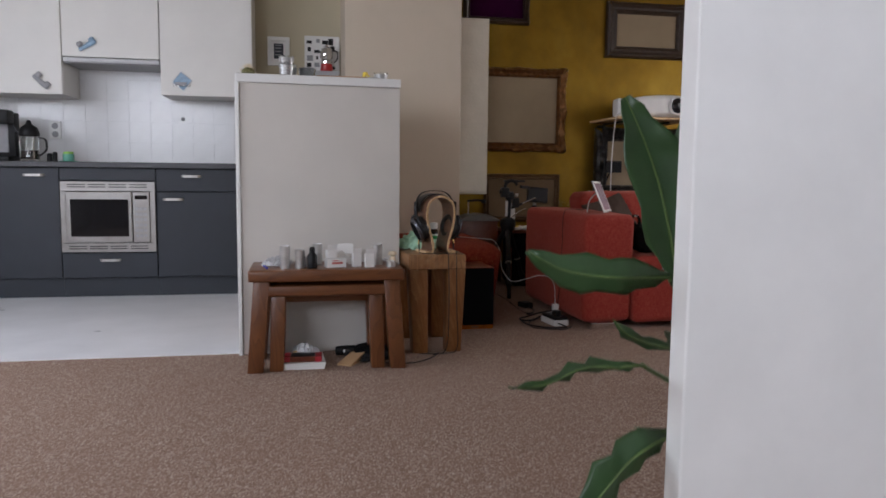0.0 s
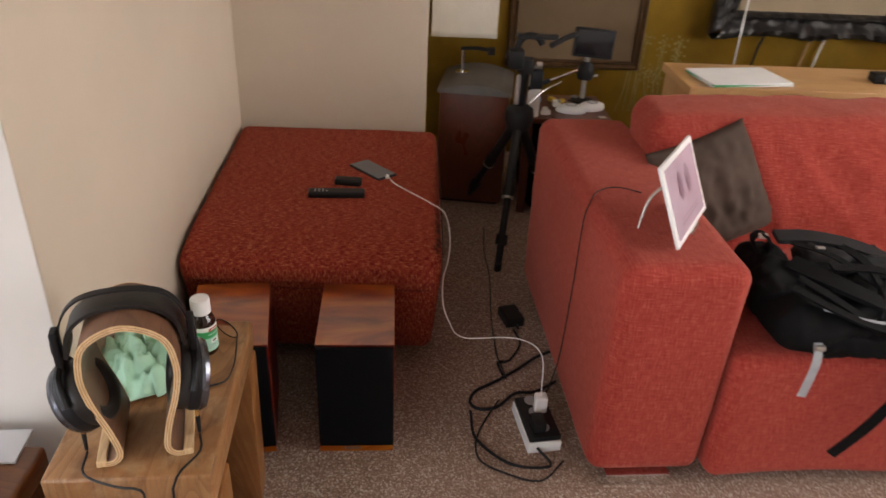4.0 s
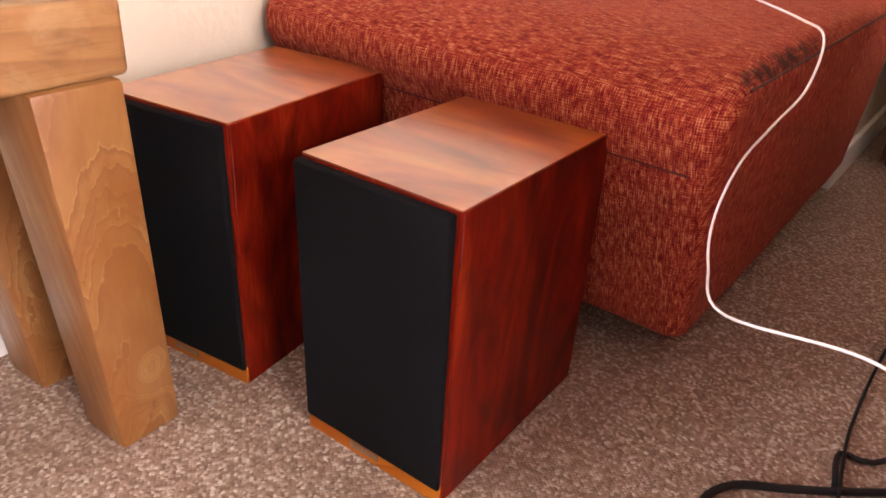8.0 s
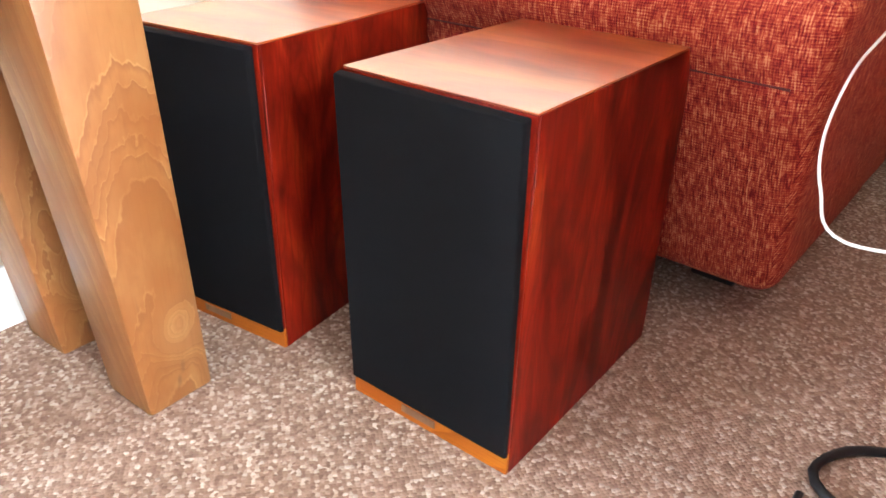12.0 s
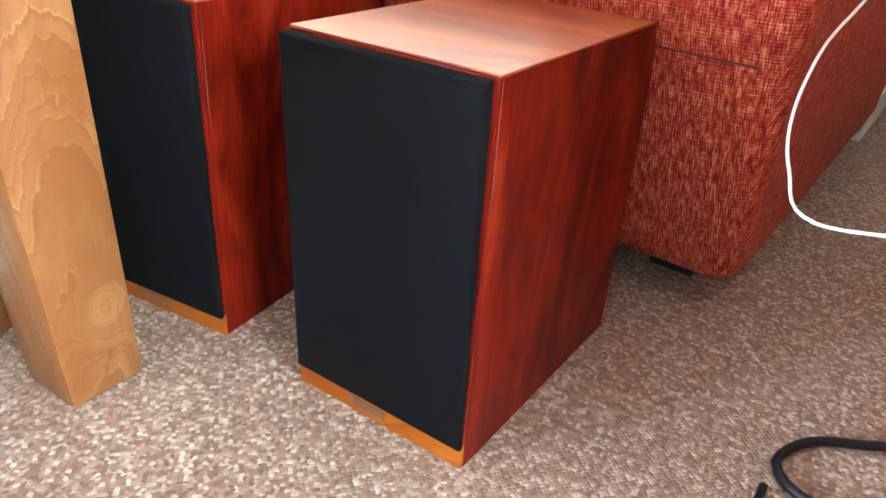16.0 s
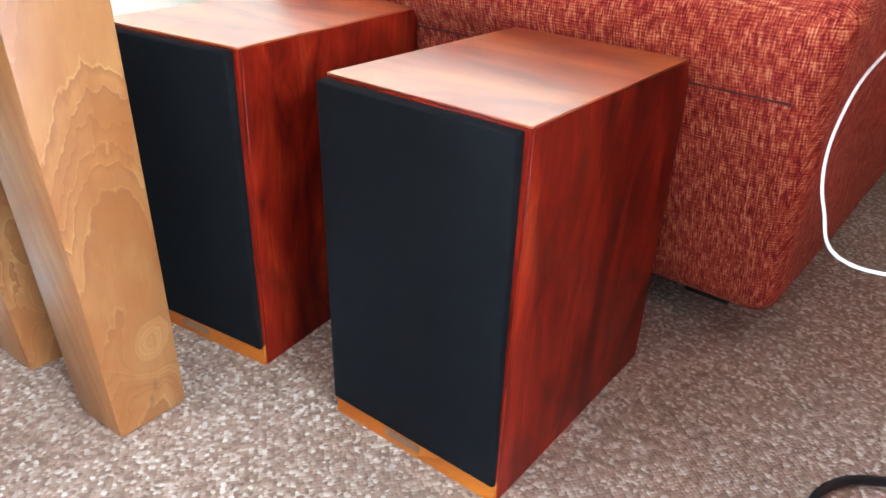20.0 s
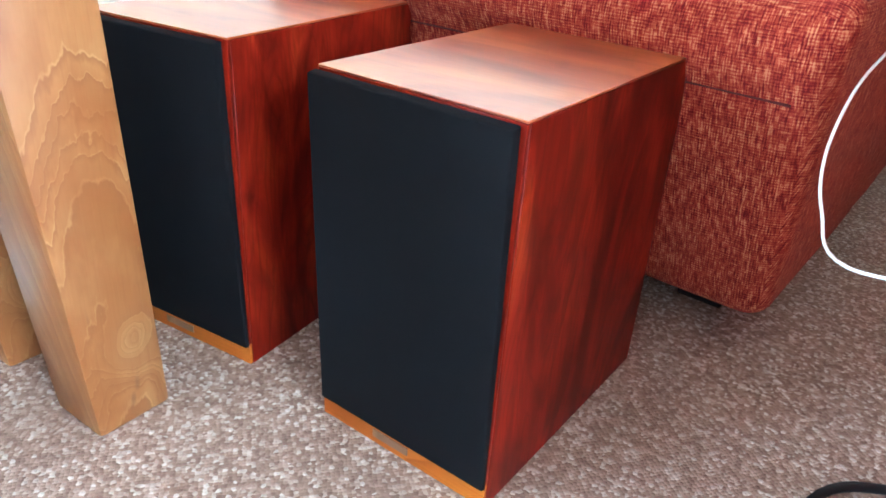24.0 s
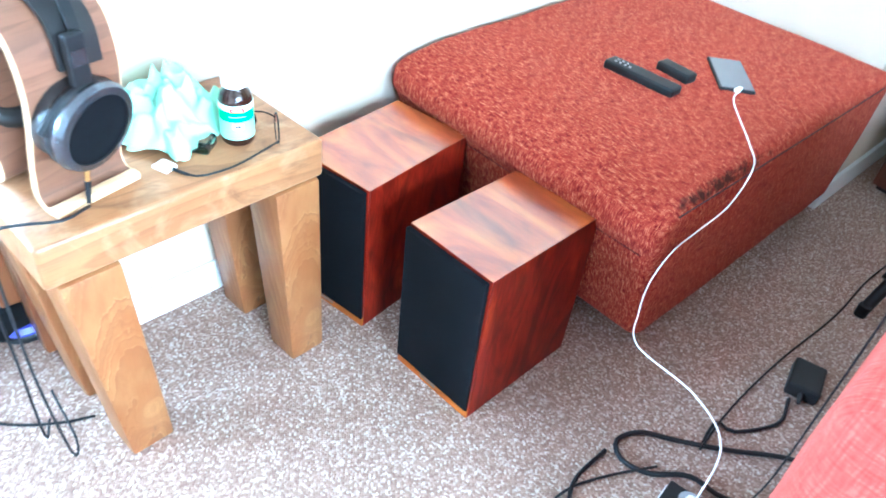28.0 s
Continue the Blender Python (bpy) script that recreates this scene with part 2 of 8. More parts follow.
def rosewood(name, tones, veins=1.0, coat=0.5, spread=1.0, sheen=0.15):
    """Red-brown figured veneer under satin lacquer, grain along v, with smoky dark patches."""
    n = Nodes(name)
    shift = n.tree.nodes.new("ShaderNodeVectorMath")
    shift.operation = "ADD"
    comb = n.tree.nodes.new("ShaderNodeCombineXYZ")
    n.link(n.maths("MULTIPLY", n.info, 9.0), comb.inputs[0])
    n.link(n.maths("MULTIPLY", n.info, 5.0), comb.inputs[1])
    n.link(n.uv, shift.inputs[0]), n.link(comb.outputs[0], shift.inputs[1])
    uv = shift.outputs[0]
    broad = n.noise(n.scaled(uv, (12 * spread, 3.6 * spread, 1)), 1.0, 3, 0.5, 2.6)
    smoke = n.noise(n.scaled(uv, (14 * spread, 5.0 * spread, 1)), 1.0, 3, 0.45, 2.0)
    curl = n.noise(n.scaled(uv, (22 * spread, 4.5 * spread, 1)), 1.0, 2, 0.4, 1.6)
    flame = n.maths("PINGPONG", n.maths("MULTIPLY", curl, 7.0), 0.5)
    streak = n.noise(n.scaled(uv, (80, 3.0, 1)), 1.0, 4, 0.6, 1.4)
    vein = n.noise(n.scaled(uv, (210, 5.0, 1)), 1.0, 3, 0.6, 0.8)
    fine = n.noise(n.scaled(uv, (700, 14, 1)), 1.0, 2)
    tone = n.ramp(broad, *zip((0.3, 0.47, 0.6, 0.75), tones))
    tone = n.mix(n.ramp(smoke, (0.52, 0.0), (0.7, 0.6 * min(1.0, veins + 0.2))), tone, (0.022, 0.0025, 0.0015))
    tone = n.mix(n.ramp(flame, (0.25, 0.0), (0.48, 0.3 * veins)), tone, shade(tones[0], 0.8))
    tone = n.mix(n.ramp(streak, (0.51, 0.0), (0.7, 0.42 * veins)), tone, (0.06, 0.005, 0.003))
    tone = n.mix(n.ramp(vein, (0.52, 0.0), (0.72, 0.22 * veins)), tone, (0.07, 0.006, 0.003))
    tone = n.mix(n.ramp(fine, (0.5, 0.0), (0.8, 0.15)), tone, (0.08, 0.009, 0.005))
    n.put("Base Color", tone).put("Roughness", n.maths("ADD", 0.3, n.maths("MULTIPLY", fine, 0.08)))
    n.put("Specular IOR Level", sheen).put("Coat Weight", coat).put("Coat Roughness", 0.2).put("Coat IOR", 1.5 + (sheen > 0.3) * 0.3)
    n.bump(fine, 0.03, 0.0005)
    return n.mat


def ringed_oak(name="knotty_oak"):
    """Oiled oak post, flat-sawn: arched growth rings round a leaning pith, with one knot near the foot."""
    n = Nodes(name)
    sep = n.tree.nodes.new("ShaderNodeSeparateXYZ")
    n.link(n.obj, sep.inputs[0])
    x, y, z = sep.outputs
    sway = n.noise(n.scaled(n.obj, (9, 9, 7)), 1.0, 2, 0.5)
    jag = n.noise(n.scaled(n.obj, (60, 60, 24)), 1.0, 3, 0.6)
    away = n.maths("ADD", n.maths("ADD", x, 0.02), n.maths("MULTIPLY", z, 0.11))
    aside = n.maths("ADD", n.maths("ADD", y, 0.008), n.maths("MULTIPLY", n.maths("SUBTRACT", sway, 0.5), 0.03))
    q = n.maths("SQRT", n.maths("ADD", n.maths("MULTIPLY", away, away), n.maths("MULTIPLY", aside, aside)))
    ky, kz = n.maths("SUBTRACT", y, 0.006), n.maths("MULTIPLY", n.maths("SUBTRACT", z, 0.085), 0.75)
    knot = n.maths("EXPONENT", n.maths("MULTIPLY", n.maths("ADD", n.maths("MULTIPLY", ky, ky), n.maths("MULTIPLY", kz, kz)), -1900.0))
    q = n.maths("ADD", q, n.maths("MULTIPLY", knot, 0.026))
    q = n.maths("ADD", q, n.maths("MULTIPLY", sway, 0.02))
    q = n.maths("ADD", q, n.maths("MULTIPLY", jag, 0.008))
    q = n.maths("ADD", q, n.maths("MULTIPLY", n.maths("SINE", n.maths("MULTIPLY", q, 230.0)), 0.0035))
    saw = n.maths("FRACT", n.maths("MULTIPLY", q, 215.0))
    tone = n.ramp(saw, (0.0, (0.26, 0.122, 0.041)), (0.5, (0.245, 0.11, 0.035)), (0.86, (0.18, 0.069, 0.019)), (0.93, (0.33, 0.18, 0.072)), (1.0, (0.275, 0.132, 0.045)))
    band = n.maths("PINGPONG", n.maths("MULTIPLY", q, 58.0), 0.5)
    tone = n.mix(n.ramp(band, (0.14, 0.0), (0.4, 0.5)), tone, (0.165, 0.057, 0.014))
    stain = n.noise(n.scaled(n.obj, (22, 22, 9)), 1.0, 4)
    tone = n.mix(n.ramp(stain, (0.42, 0.0), (0.68, 0.85)), tone, (0.19, 0.066, 0.015))
    tone = n.mix(n.ramp(stain, (0.25, 0.5), (0.45, 0.0)), tone, (0.3, 0.155, 0.055))
    tone = n.mix(n.maths("MULTIPLY", knot, 0.35), tone, (0.33, 0.175, 0.065))
    pore = n.noise(n.scaled(n.obj, (420, 420, 14)), 1.0, 3)
    tone = n.mix(n.ramp(pore, (0.54, 0.0), (0.78, 0.3)), tone, (0.151, 0.048, 0.013))
    fleck = n.noise(n.scaled(n.obj, (46, 46, 11)), 1.0, 2)
    tone = n.mix(n.ramp(fleck, (0.72, 0.0), (0.79, 0.7)), tone, (0.084, 0.038, 0.022))
    n.put("Base Color", tone).put("Specular IOR Level", 0.4)
    n.put("Roughness", n.maths("ADD", 0.34, n.maths("MULTIPLY", stain, 0.16)))
    n.bump(pore, 0.1, 0.001)
    return n.mat


def gold_wall():
    n = Nodes("gold_wall_paint")
    big, small = n.noise(n.obj, 1.3, 6, 0.6), n.noise(n.scaled(n.obj, (9, 9, 5)), 1.0, 6, 0.65)
    tone = n.ramp(big, (0.3, (0.14, 0.07, 0.007)), (0.52, (0.26, 0.15, 0.015)), (0.75, (0.35, 0.225, 0.032)))
    tone = n.mix(n.ramp(small, (0.45, 0.0), (0.75, 0.4)), tone, (0.19, 0.12, 0.022))
    n.put("Base Color", tone).put("Metallic", 0.6).put("Specular IOR Level", 0.2).put("Roughness", n.maths("ADD", 0.3, n.maths("MULTIPLY", small, 0.25)))
    n.bump(small, 0.25, 0.004)
    return n.mat


def curtain_cloth():
    """Cream curtain with a brown trellis of wavy, meeting lines."""
    n = Nodes("trellis_curtain_cloth")
    sep = n.tree.nodes.new("ShaderNodeSeparateXYZ")
    n.link(n.uv, sep.inputs[0])
    u, v = sep.outputs[0], sep.outputs[1]
    sway = n.maths("MULTIPLY", n.maths("SINE", n.maths("MULTIPLY", v, 2 * math.pi / 0.3)), 0.035)
    rising = n.maths("PINGPONG", n.maths("ADD", u, sway), 0.08)
    falling = n.maths("SUBTRACT", 0.08, n.maths("PINGPONG", n.maths("SUBTRACT", u, sway), 0.08))
    lines = n.ramp(n.maths("MINIMUM", rising, falling), (0.0, 1.0), (0.006, 1.0), (0.0095, 0.0))
    weave = n.noise(n.scaled(n.uv, (500, 500, 1)), 1.0, 2)
    ground = n.mix(weave, (0.64, 0.58, 0.51), (0.76, 0.7, 0.63))
    n.put("Base Color", n.mix(lines, ground, (0.27, 0.21, 0.165))).put("Roughness", 0.85)
    n.put("Specular IOR Level", 0.2)
    n.bump(weave, 0.3, 0.001)
    return n.mat


def glass(name, tone=(0.95, 0.98, 0.97), rough=0.02):
    n = Nodes(name)
    n.put("Base Color", tone).put("Transmission Weight", 1.0).put("Roughness", rough).put("IOR", 1.45)
    return n.mat


def cloudy_film():
    n = Nodes("cloudy_plastic_film")
    n.put("Base Color", (0.85, 0.85, 0.86)).put("Transmission Weight", 0.45).put("Roughness", 0.2).put("IOR", 1.2)
    n.bump(n.noise(n.obj, 55, 4), 0.6, 0.006)
    return n.mat


def glow(name, tone, power):
    n = Nodes(name)
    n.put("Base Color", (0.0, 0.0, 0.0)).put("Emission Color", tone).put("Emission Strength", power)
    return n.mat


MAT = {
    "carpet": carpet(),
    "sofa": tweed("red_tweed", (0.25, 0.024, 0.018), (0.32, 0.043, 0.03), (0.39, 0.08, 0.056), 0.9, 0.5, 0.18),
    "ottoman": heather_tweed(),
    "oak": timber("oiled_oak", (0.35, 0.185, 0.078), (0.245, 0.105, 0.035), (0.13, 0.05, 0.016), 0.42, 9.0, 0.4, 0.6, 0.6),
    "pub_oak": timber("dark_stained_oak", (0.19, 0.072, 0.023), (0.135, 0.046, 0.014), (0.055, 0.017, 0.007), 0.34, 9.0, 0.5),
    "desk_wood": timber("beech_veneer", (0.6, 0.36, 0.16), (0.52, 0.29, 0.12), (0.42, 0.22, 0.085), 0.4, 6.0),
    "ply": timber("birch_ply_edge", (0.72, 0.52, 0.3), (0.62, 0.42, 0.22), (0.45, 0.27, 0.12), 0.5, 12.0),
    "walnut": timber("walnut_veneer", (0.19, 0.092, 0.05), (0.135, 0.062, 0.033), (0.07, 0.03, 0.016), 0.38, 8.0),
    "mahogany": timber("dark_mahogany", (0.16, 0.042, 0.018), (0.11, 0.028, 0.013), (0.05, 0.013, 0.008), 0.3, 7.0),
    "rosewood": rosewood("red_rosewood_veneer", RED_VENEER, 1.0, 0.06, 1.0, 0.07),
    "rosewood_lit_top": rosewood("orange_top_lit_veneer", ORANGE_LIT_VENEER, 0.35, 1.0, 0.62, 0.6),
    "post_oak": ringed_oak(),
    "worn_seam": plain("worn_dark_red_seam", (0.05, 0.014, 0.012), 0.9, 0, 0.5, 40, 300, 0.4),
    "seam_thread": plain("dark_red_thread", (0.085, 0.009, 0.009), 0.9, 0, 0.5, 60, 300, 0.4),
    "box_red": plain("scarlet_card", (0.36, 0.02, 0.03), 0.45, 0, 0.15, 20, 120, 0.1),
    "gunmetal": plain("blued_gunmetal", (0.15, 0.155, 0.18), 0.25, 0.9, 0.15, 30, 200, 0.05),
    # Lower front strip: the light it faces is painted in as brighter orange.
    "baffle": timber("front_lit_rosewood_rail", (0.38, 0.125, 0.01), (0.3, 0.075, 0.007), (0.14, 0.022, 0.004), 0.4, 6.0, 0.1),
    "grille": plain("black_grille_cloth", (0.0052, 0.0054, 0.0066), 0.9, 0, 0.15, 20, 900, 0.4, 0.0005, 0.08),
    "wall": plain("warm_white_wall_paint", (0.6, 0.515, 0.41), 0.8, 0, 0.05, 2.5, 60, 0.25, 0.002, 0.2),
    # Grey for walls out of view, toned down to cut bounced light.
    "bounce_wall": plain("bounce_cutting_grey_paint", (0.36, 0.33, 0.29), 0.8, 0, 0.05, 2.5, 60, 0.2, 0.002, 0.2),
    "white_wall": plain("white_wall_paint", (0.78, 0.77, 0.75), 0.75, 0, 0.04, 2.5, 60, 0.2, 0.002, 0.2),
    "kitchen_wall": plain("pale_olive_wall_paint", (0.56, 0.5, 0.36), 0.8, 0, 0.05, 2.5, 60, 0.25, 0.002, 0.2),
    "panel": plain("cream_panel_paint", (0.68, 0.65, 0.6), 0.55, 0, 0.05, 3, 50, 0.12, 0.001, 0.3),
    "trim": plain("white_gloss_trim", (0.8, 0.8, 0.78), 0.35, 0, 0.05, 8, 60, 0.1),
    "ceiling": plain("ceiling_paint", (0.5, 0.46, 0.4), 0.9, 0, 0.05, 3, 80, 0.3, 0.002, 0.1),
    "vinyl": plain("pale_vinyl_floor", (0.8, 0.8, 0.82), 0.3, 0, 0.07, 4, 40, 0.1),
    "gold_wall": gold_wall(),
    "tile": plain("white_wall_tile", (0.8, 0.8, 0.8), 0.16, 0, 0.04, 9, 30, 0.05),
    "grout": plain("pale_grout", (0.86, 0.86, 0.86), 0.9, 0, 0.15, 20, 200, 0.3),
    "slate": plain("slate_blue_cabinet_front", (0.02, 0.025, 0.034), 0.5, 0, 0.15, 6, 70, 0.08),
    "worktop": plain("dark_grey_worktop", (0.05, 0.05, 0.055), 0.35, 0, 0.3, 60, 300, 0.1),
    "cream": plain("cream_cabinet_door", (0.72, 0.7, 0.66), 0.45, 0, 0.04, 4, 50, 0.06),
    "steel": plain("brushed_steel", (0.55, 0.53, 0.5), 0.42, 1.0, 0.1, 15, 260, 0.1),
    "oven_steel": plain("brushed_oven_steel", (0.33, 0.315, 0.3), 0.36, 1.0, 0.12, 15, 260, 0.1),
    "chrome": plain("polished_chrome", (0.75, 0.75, 0.76), 0.12, 1.0, 0.05, 15, 100, 0.02),
    "dark_glass": plain("black_glass", (0.012, 0.012, 0.014), 0.08, 0, 0.1, 10, 60, 0.02),
    "black": plain("black_plastic", (0.009, 0.009, 0.01), 0.5, 0, 0.25, 20, 200, 0.15, 0.001, 0.3),
    "nylon": plain("black_nylon", (0.004, 0.004, 0.0045), 0.78, 0, 0.4, 14, 500, 0.6, 0.002, 0.12),
    "grey_strap": plain("grey_webbing", (0.34, 0.35, 0.36), 0.8, 0, 0.15, 30, 500, 0.5),
    "leather": plain("black_leather", (0.01, 0.009, 0.009), 0.42, 0, 0.2, 18, 220, 0.4),
    "white": plain("white_plastic", (0.78, 0.78, 0.77), 0.38, 0, 0.05, 12, 120, 0.08),
    "grey": plain("grey_plastic", (0.3, 0.3, 0.31), 0.45, 0, 0.12, 12, 120, 0.1),
    "paper": plain("white_paper", (0.8, 0.79, 0.77), 0.85, 0, 0.05, 9, 90, 0.2),
    "lamp_paper": plain("rice_paper_shade", (0.64, 0.59, 0.5), 0.9, 0, 0.06, 8, 50, 0.6, 0.004, 0.1),
    "gilt": plain("antique_gilt", (0.24, 0.11, 0.038), 0.36, 0.75, 0.45, 25, 90, 0.5, 0.003),
    "dark_gilt": plain("dark_gilt", (0.13, 0.07, 0.03), 0.42, 0.5, 0.5, 22, 90, 0.5, 0.003),
    "black_gilt": plain("blackened_silver_gilt", (0.035, 0.032, 0.03), 0.38, 0.45, 0.6, 20, 80, 0.6, 0.004),
    "dark_frame": plain("dark_carved_wood", (0.05, 0.03, 0.018), 0.45, 0, 0.4, 25, 100, 0.4, 0.002),
    "linen": plain("beige_linen_panel", (0.34, 0.265, 0.175), 0.95, 0, 0.08, 5, 500, 0.4, 0.001, 0.05),
    # Panel of the low frame, darker and browner than the others.
    "brown_panel": plain("plain_brown_panel", (0.17, 0.115, 0.068), 0.95, 0, 0.12, 5, 500, 0.4, 0.001, 0.05),
    "stencil": plain("pale_gold_paint", (0.33, 0.25, 0.075), 0.5, 0.3, 0.3, 30, 120, 0.1),
    "purple": plain("purple_velvet", (0.035, 0.0025, 0.027), 0.95, 0, 0.3, 4, 300, 0.3, 0.001, 0.05),
    "brown_cushion": plain("dark_brown_cushion_cloth", (0.03, 0.025, 0.023), 0.85, 0, 0.12, 10, 300, 0.3, 0.001, 0.15),
    "fur": plain("dark_grey_fur", (0.045, 0.042, 0.041), 0.85, 0, 0.5, 30, 160, 1.0, 0.008, 0.2),
    "mint": plain("mint_cloth", (0.42, 0.68, 0.5), 0.9, 0, 0.12, 12, 400, 0.5, 0.001, 0.1),
    "green": plain("green_plastic", (0.03, 0.33, 0.1), 0.35, 0, 0.1, 12, 100, 0.08),
    "yellow": plain("yellow_plastic", (0.75, 0.55, 0.06), 0.4, 0, 0.1, 12, 100, 0.08),
    "red": plain("red_enamel", (0.4, 0.02, 0.02), 0.3, 0, 0.1, 12, 100, 0.08),
    "blue": plain("blue_plastic", (0.06, 0.06, 0.4), 0.35, 0, 0.1, 12, 100, 0.08),
    "tile_blue": plain("pale_blue_glaze", (0.25, 0.38, 0.52), 0.3, 0, 0.3, 60, 120, 0.1),
    "amber": plain("dark_amber_glass", (0.02, 0.008, 0.005), 0.07, 0, 0.1, 12, 100, 0.02),
    "board": timber("chopping_board", (0.5, 0.31, 0.16), (0.42, 0.24, 0.11), (0.3, 0.15, 0.07), 0.55, 8.0),
    "glass": glass("clear_glass"),
    "ply_line": plain("dark_ply_glue_line", (0.3, 0.16, 0.07), 0.6, 0, 0.2, 40, 300, 0.1),
    "pane": glass("window_glass", (1, 1, 1), 0.0),
    "curtain": curtain_cloth(),
    "leaf": plain("glossy_leaf", (0.03, 0.078, 0.022), 0.36, 0, 0.3, 14, 60, 0.2),
    "hedge": plain("hedge_leaf", (0.3, 0.36, 0.16), 0.6, 0, 0.5, 8, 60, 0.3),
    "screen": plain("pale_violet_print", (0.5, 0.4, 0.48), 0.2, 0, 0.1, 10, 60, 0.02),
    "backdrop": glow("overcast_sky_glow", (0.93, 0.96, 1.0), 4.0),
    "ground": plain("garden_ground", (0.12, 0.13, 0.08), 0.95, 0, 0.3, 0.6, 20, 0.3),
    "card": plain("brown_cardboard", (0.42, 0.26, 0.13), 0.9, 0, 0.1, 12, 100, 0.2),
    "gold": plain("gold_plug", (0.8, 0.55, 0.2), 0.22, 1.0, 0.1, 20, 100, 0.02),
    "mint_label": plain("mint_label_paper", (0.36, 0.62, 0.48), 0.6, 0, 0.05, 20, 120, 0.1),
    "phone_glass": plain("phone_screen_glass", (0.16, 0.16, 0.17), 0.12, 0, 0.05, 10, 60, 0.01),
    "print_violet": plain("violet_print_ink", (0.2, 0.12, 0.17), 0.4, 0, 0.2, 60, 160, 0.02),
    "laptop_lid": plain("blue_grey_aluminium", (0.12, 0.13, 0.16), 0.35, 0.6, 0.1, 10, 200, 0.05),
    "page_edge": plain("cream_pages", (0.72, 0.6, 0.42), 0.9, 0, 0.1, 30, 300, 0.4),
    "taupe": plain("dark_taupe_cloth", (0.085, 0.06, 0.048), 0.9, 0, 0.15, 10, 300, 0.4, 0.001, 0.1),
    "pad": plain("dark_grey_padding", (0.02, 0.02, 0.021), 0.7, 0, 0.2, 16, 400, 0.5, 0.001, 0.2),
    "grey_metal": plain("grey_cast_metal", (0.2, 0.19, 0.18), 0.45, 0.5, 0.15, 12, 120, 0.1),
    "silver_lace": plain("silver_lace_glaze", (0.55, 0.55, 0.54), 0.3, 0.7, 0.6, 120, 200, 0.2),
    "olive": plain("olive_shell", (0.16, 0.15, 0.05), 0.7, 0, 0.4, 30, 120, 0.4),
    "tin": plain("dull_aluminium", (0.62, 0.62, 0.61), 0.32, 0.9, 0.12, 30, 220, 0.15),
    "red_print": plain("red_print_ink", (0.55, 0.12, 0.1), 0.6, 0, 0.2, 60, 160, 0.02),
    "film": cloudy_film(),
    "teal": plain("teal_ceramic", (0.12, 0.4, 0.3), 0.3, 0, 0.1, 20, 100, 0.05),
    "lime": plain("lime_plastic", (0.3, 0.55, 0.1), 0.4, 0, 0.1, 20, 100, 0.05),
    "ledge_grey": plain("pale_grey_plastic", (0.5, 0.5, 0.51), 0.4, 0, 0.05, 10, 100, 0.05),
    "soil": plain("potting_soil", (0.035, 0.022, 0.014), 0.95, 0, 0.5, 30, 90, 1.0, 0.006),
    "stem": plain("green_stem", (0.1, 0.16, 0.045), 0.5, 0, 0.2, 20, 90, 0.2),
}


# ---- building helpers ----
def project(mesh, along):
    """Lays metre-true UVs on each face by its main direction; along: the axis that the grain follows."""
    layer = mesh.uv_layers.new(name="uv")
    co = np.empty(len(mesh.vertices) * 3)
    mesh.vertices.foreach_get("co", co)
    co = co.reshape(-1, 3)
    nor = np.empty(len(mesh.polygons) * 3)
    mesh.polygons.foreach_get("normal", nor)
    main = np.abs(nor.reshape(-1, 3)).argmax(1)
    total = np.empty(len(mesh.polygons), dtype=np.int32)
    mesh.polygons.foreach_get("loop_total", total)
    verts = np.empty(len(mesh.loops), dtype=np.int32)
    mesh.loops.foreach_get("vertex_index", verts)
    axis = np.repeat(main, total)
    g = "xyz".index(along)
    v_axis = np.where(axis == g, (g + 1) % 3, g)
    u_axis = 3 - axis - v_axis
    p = co[verts]
    rows = np.arange(len(verts))
    uv = np.stack([p[rows, u_axis] + 0.37 * axis, p[rows, v_axis] + 0.61 * axis], 1)
    layer.data.foreach_set("uv", uv.ravel())


def part(name, bm, material, parent=None, label="", smooth=None, along="z", uvs=True):
    """Links a bmesh (or verts and faces) as one mesh object under a thing or a part."""
    mesh = bpy.data.meshes.new(name)
    if isinstance(bm, tuple):
        mesh.from_pydata(*[list(map(tuple, bm[0])), [], bm[1]])
    else:
        bm.to_mesh(mesh)
        bm.free()
    mesh.validate()
    mesh.update()
    if uvs:
        project(mesh, along)
    mesh.materials.append(MAT[material] if isinstance(material, str) else material)
    if smooth is not None:
        mesh.shade_smooth()
        if smooth < 180:
            mesh.set_sharp_from_angle(angle=radians(smooth))
    ob = new(name, mesh)
    ob.parent = parent
    if label:
        ob["label"] = label
    return ob


def thing(name, at=(0, 0, 0), turn=0.0, label="", category="", group="", kind=""):
    ob = new(name)
    ob.empty_display_size = 0.05
    ob.matrix_basis = pose(*at, 0, 0, turn)
    return tagged(ob, label, category, group, kind)


def solo(name, bm, material, label="", category="", at=(0, 0, 0), turn=0.0, group="", kind="", smooth=None, along="z"):
    """A thing of one mesh."""
    ob = part(name, bm, material, None, "", smooth, along)
    ob.matrix_basis = pose(*at, 0, 0, turn)
    return tagged(ob, label, category, group, kind)


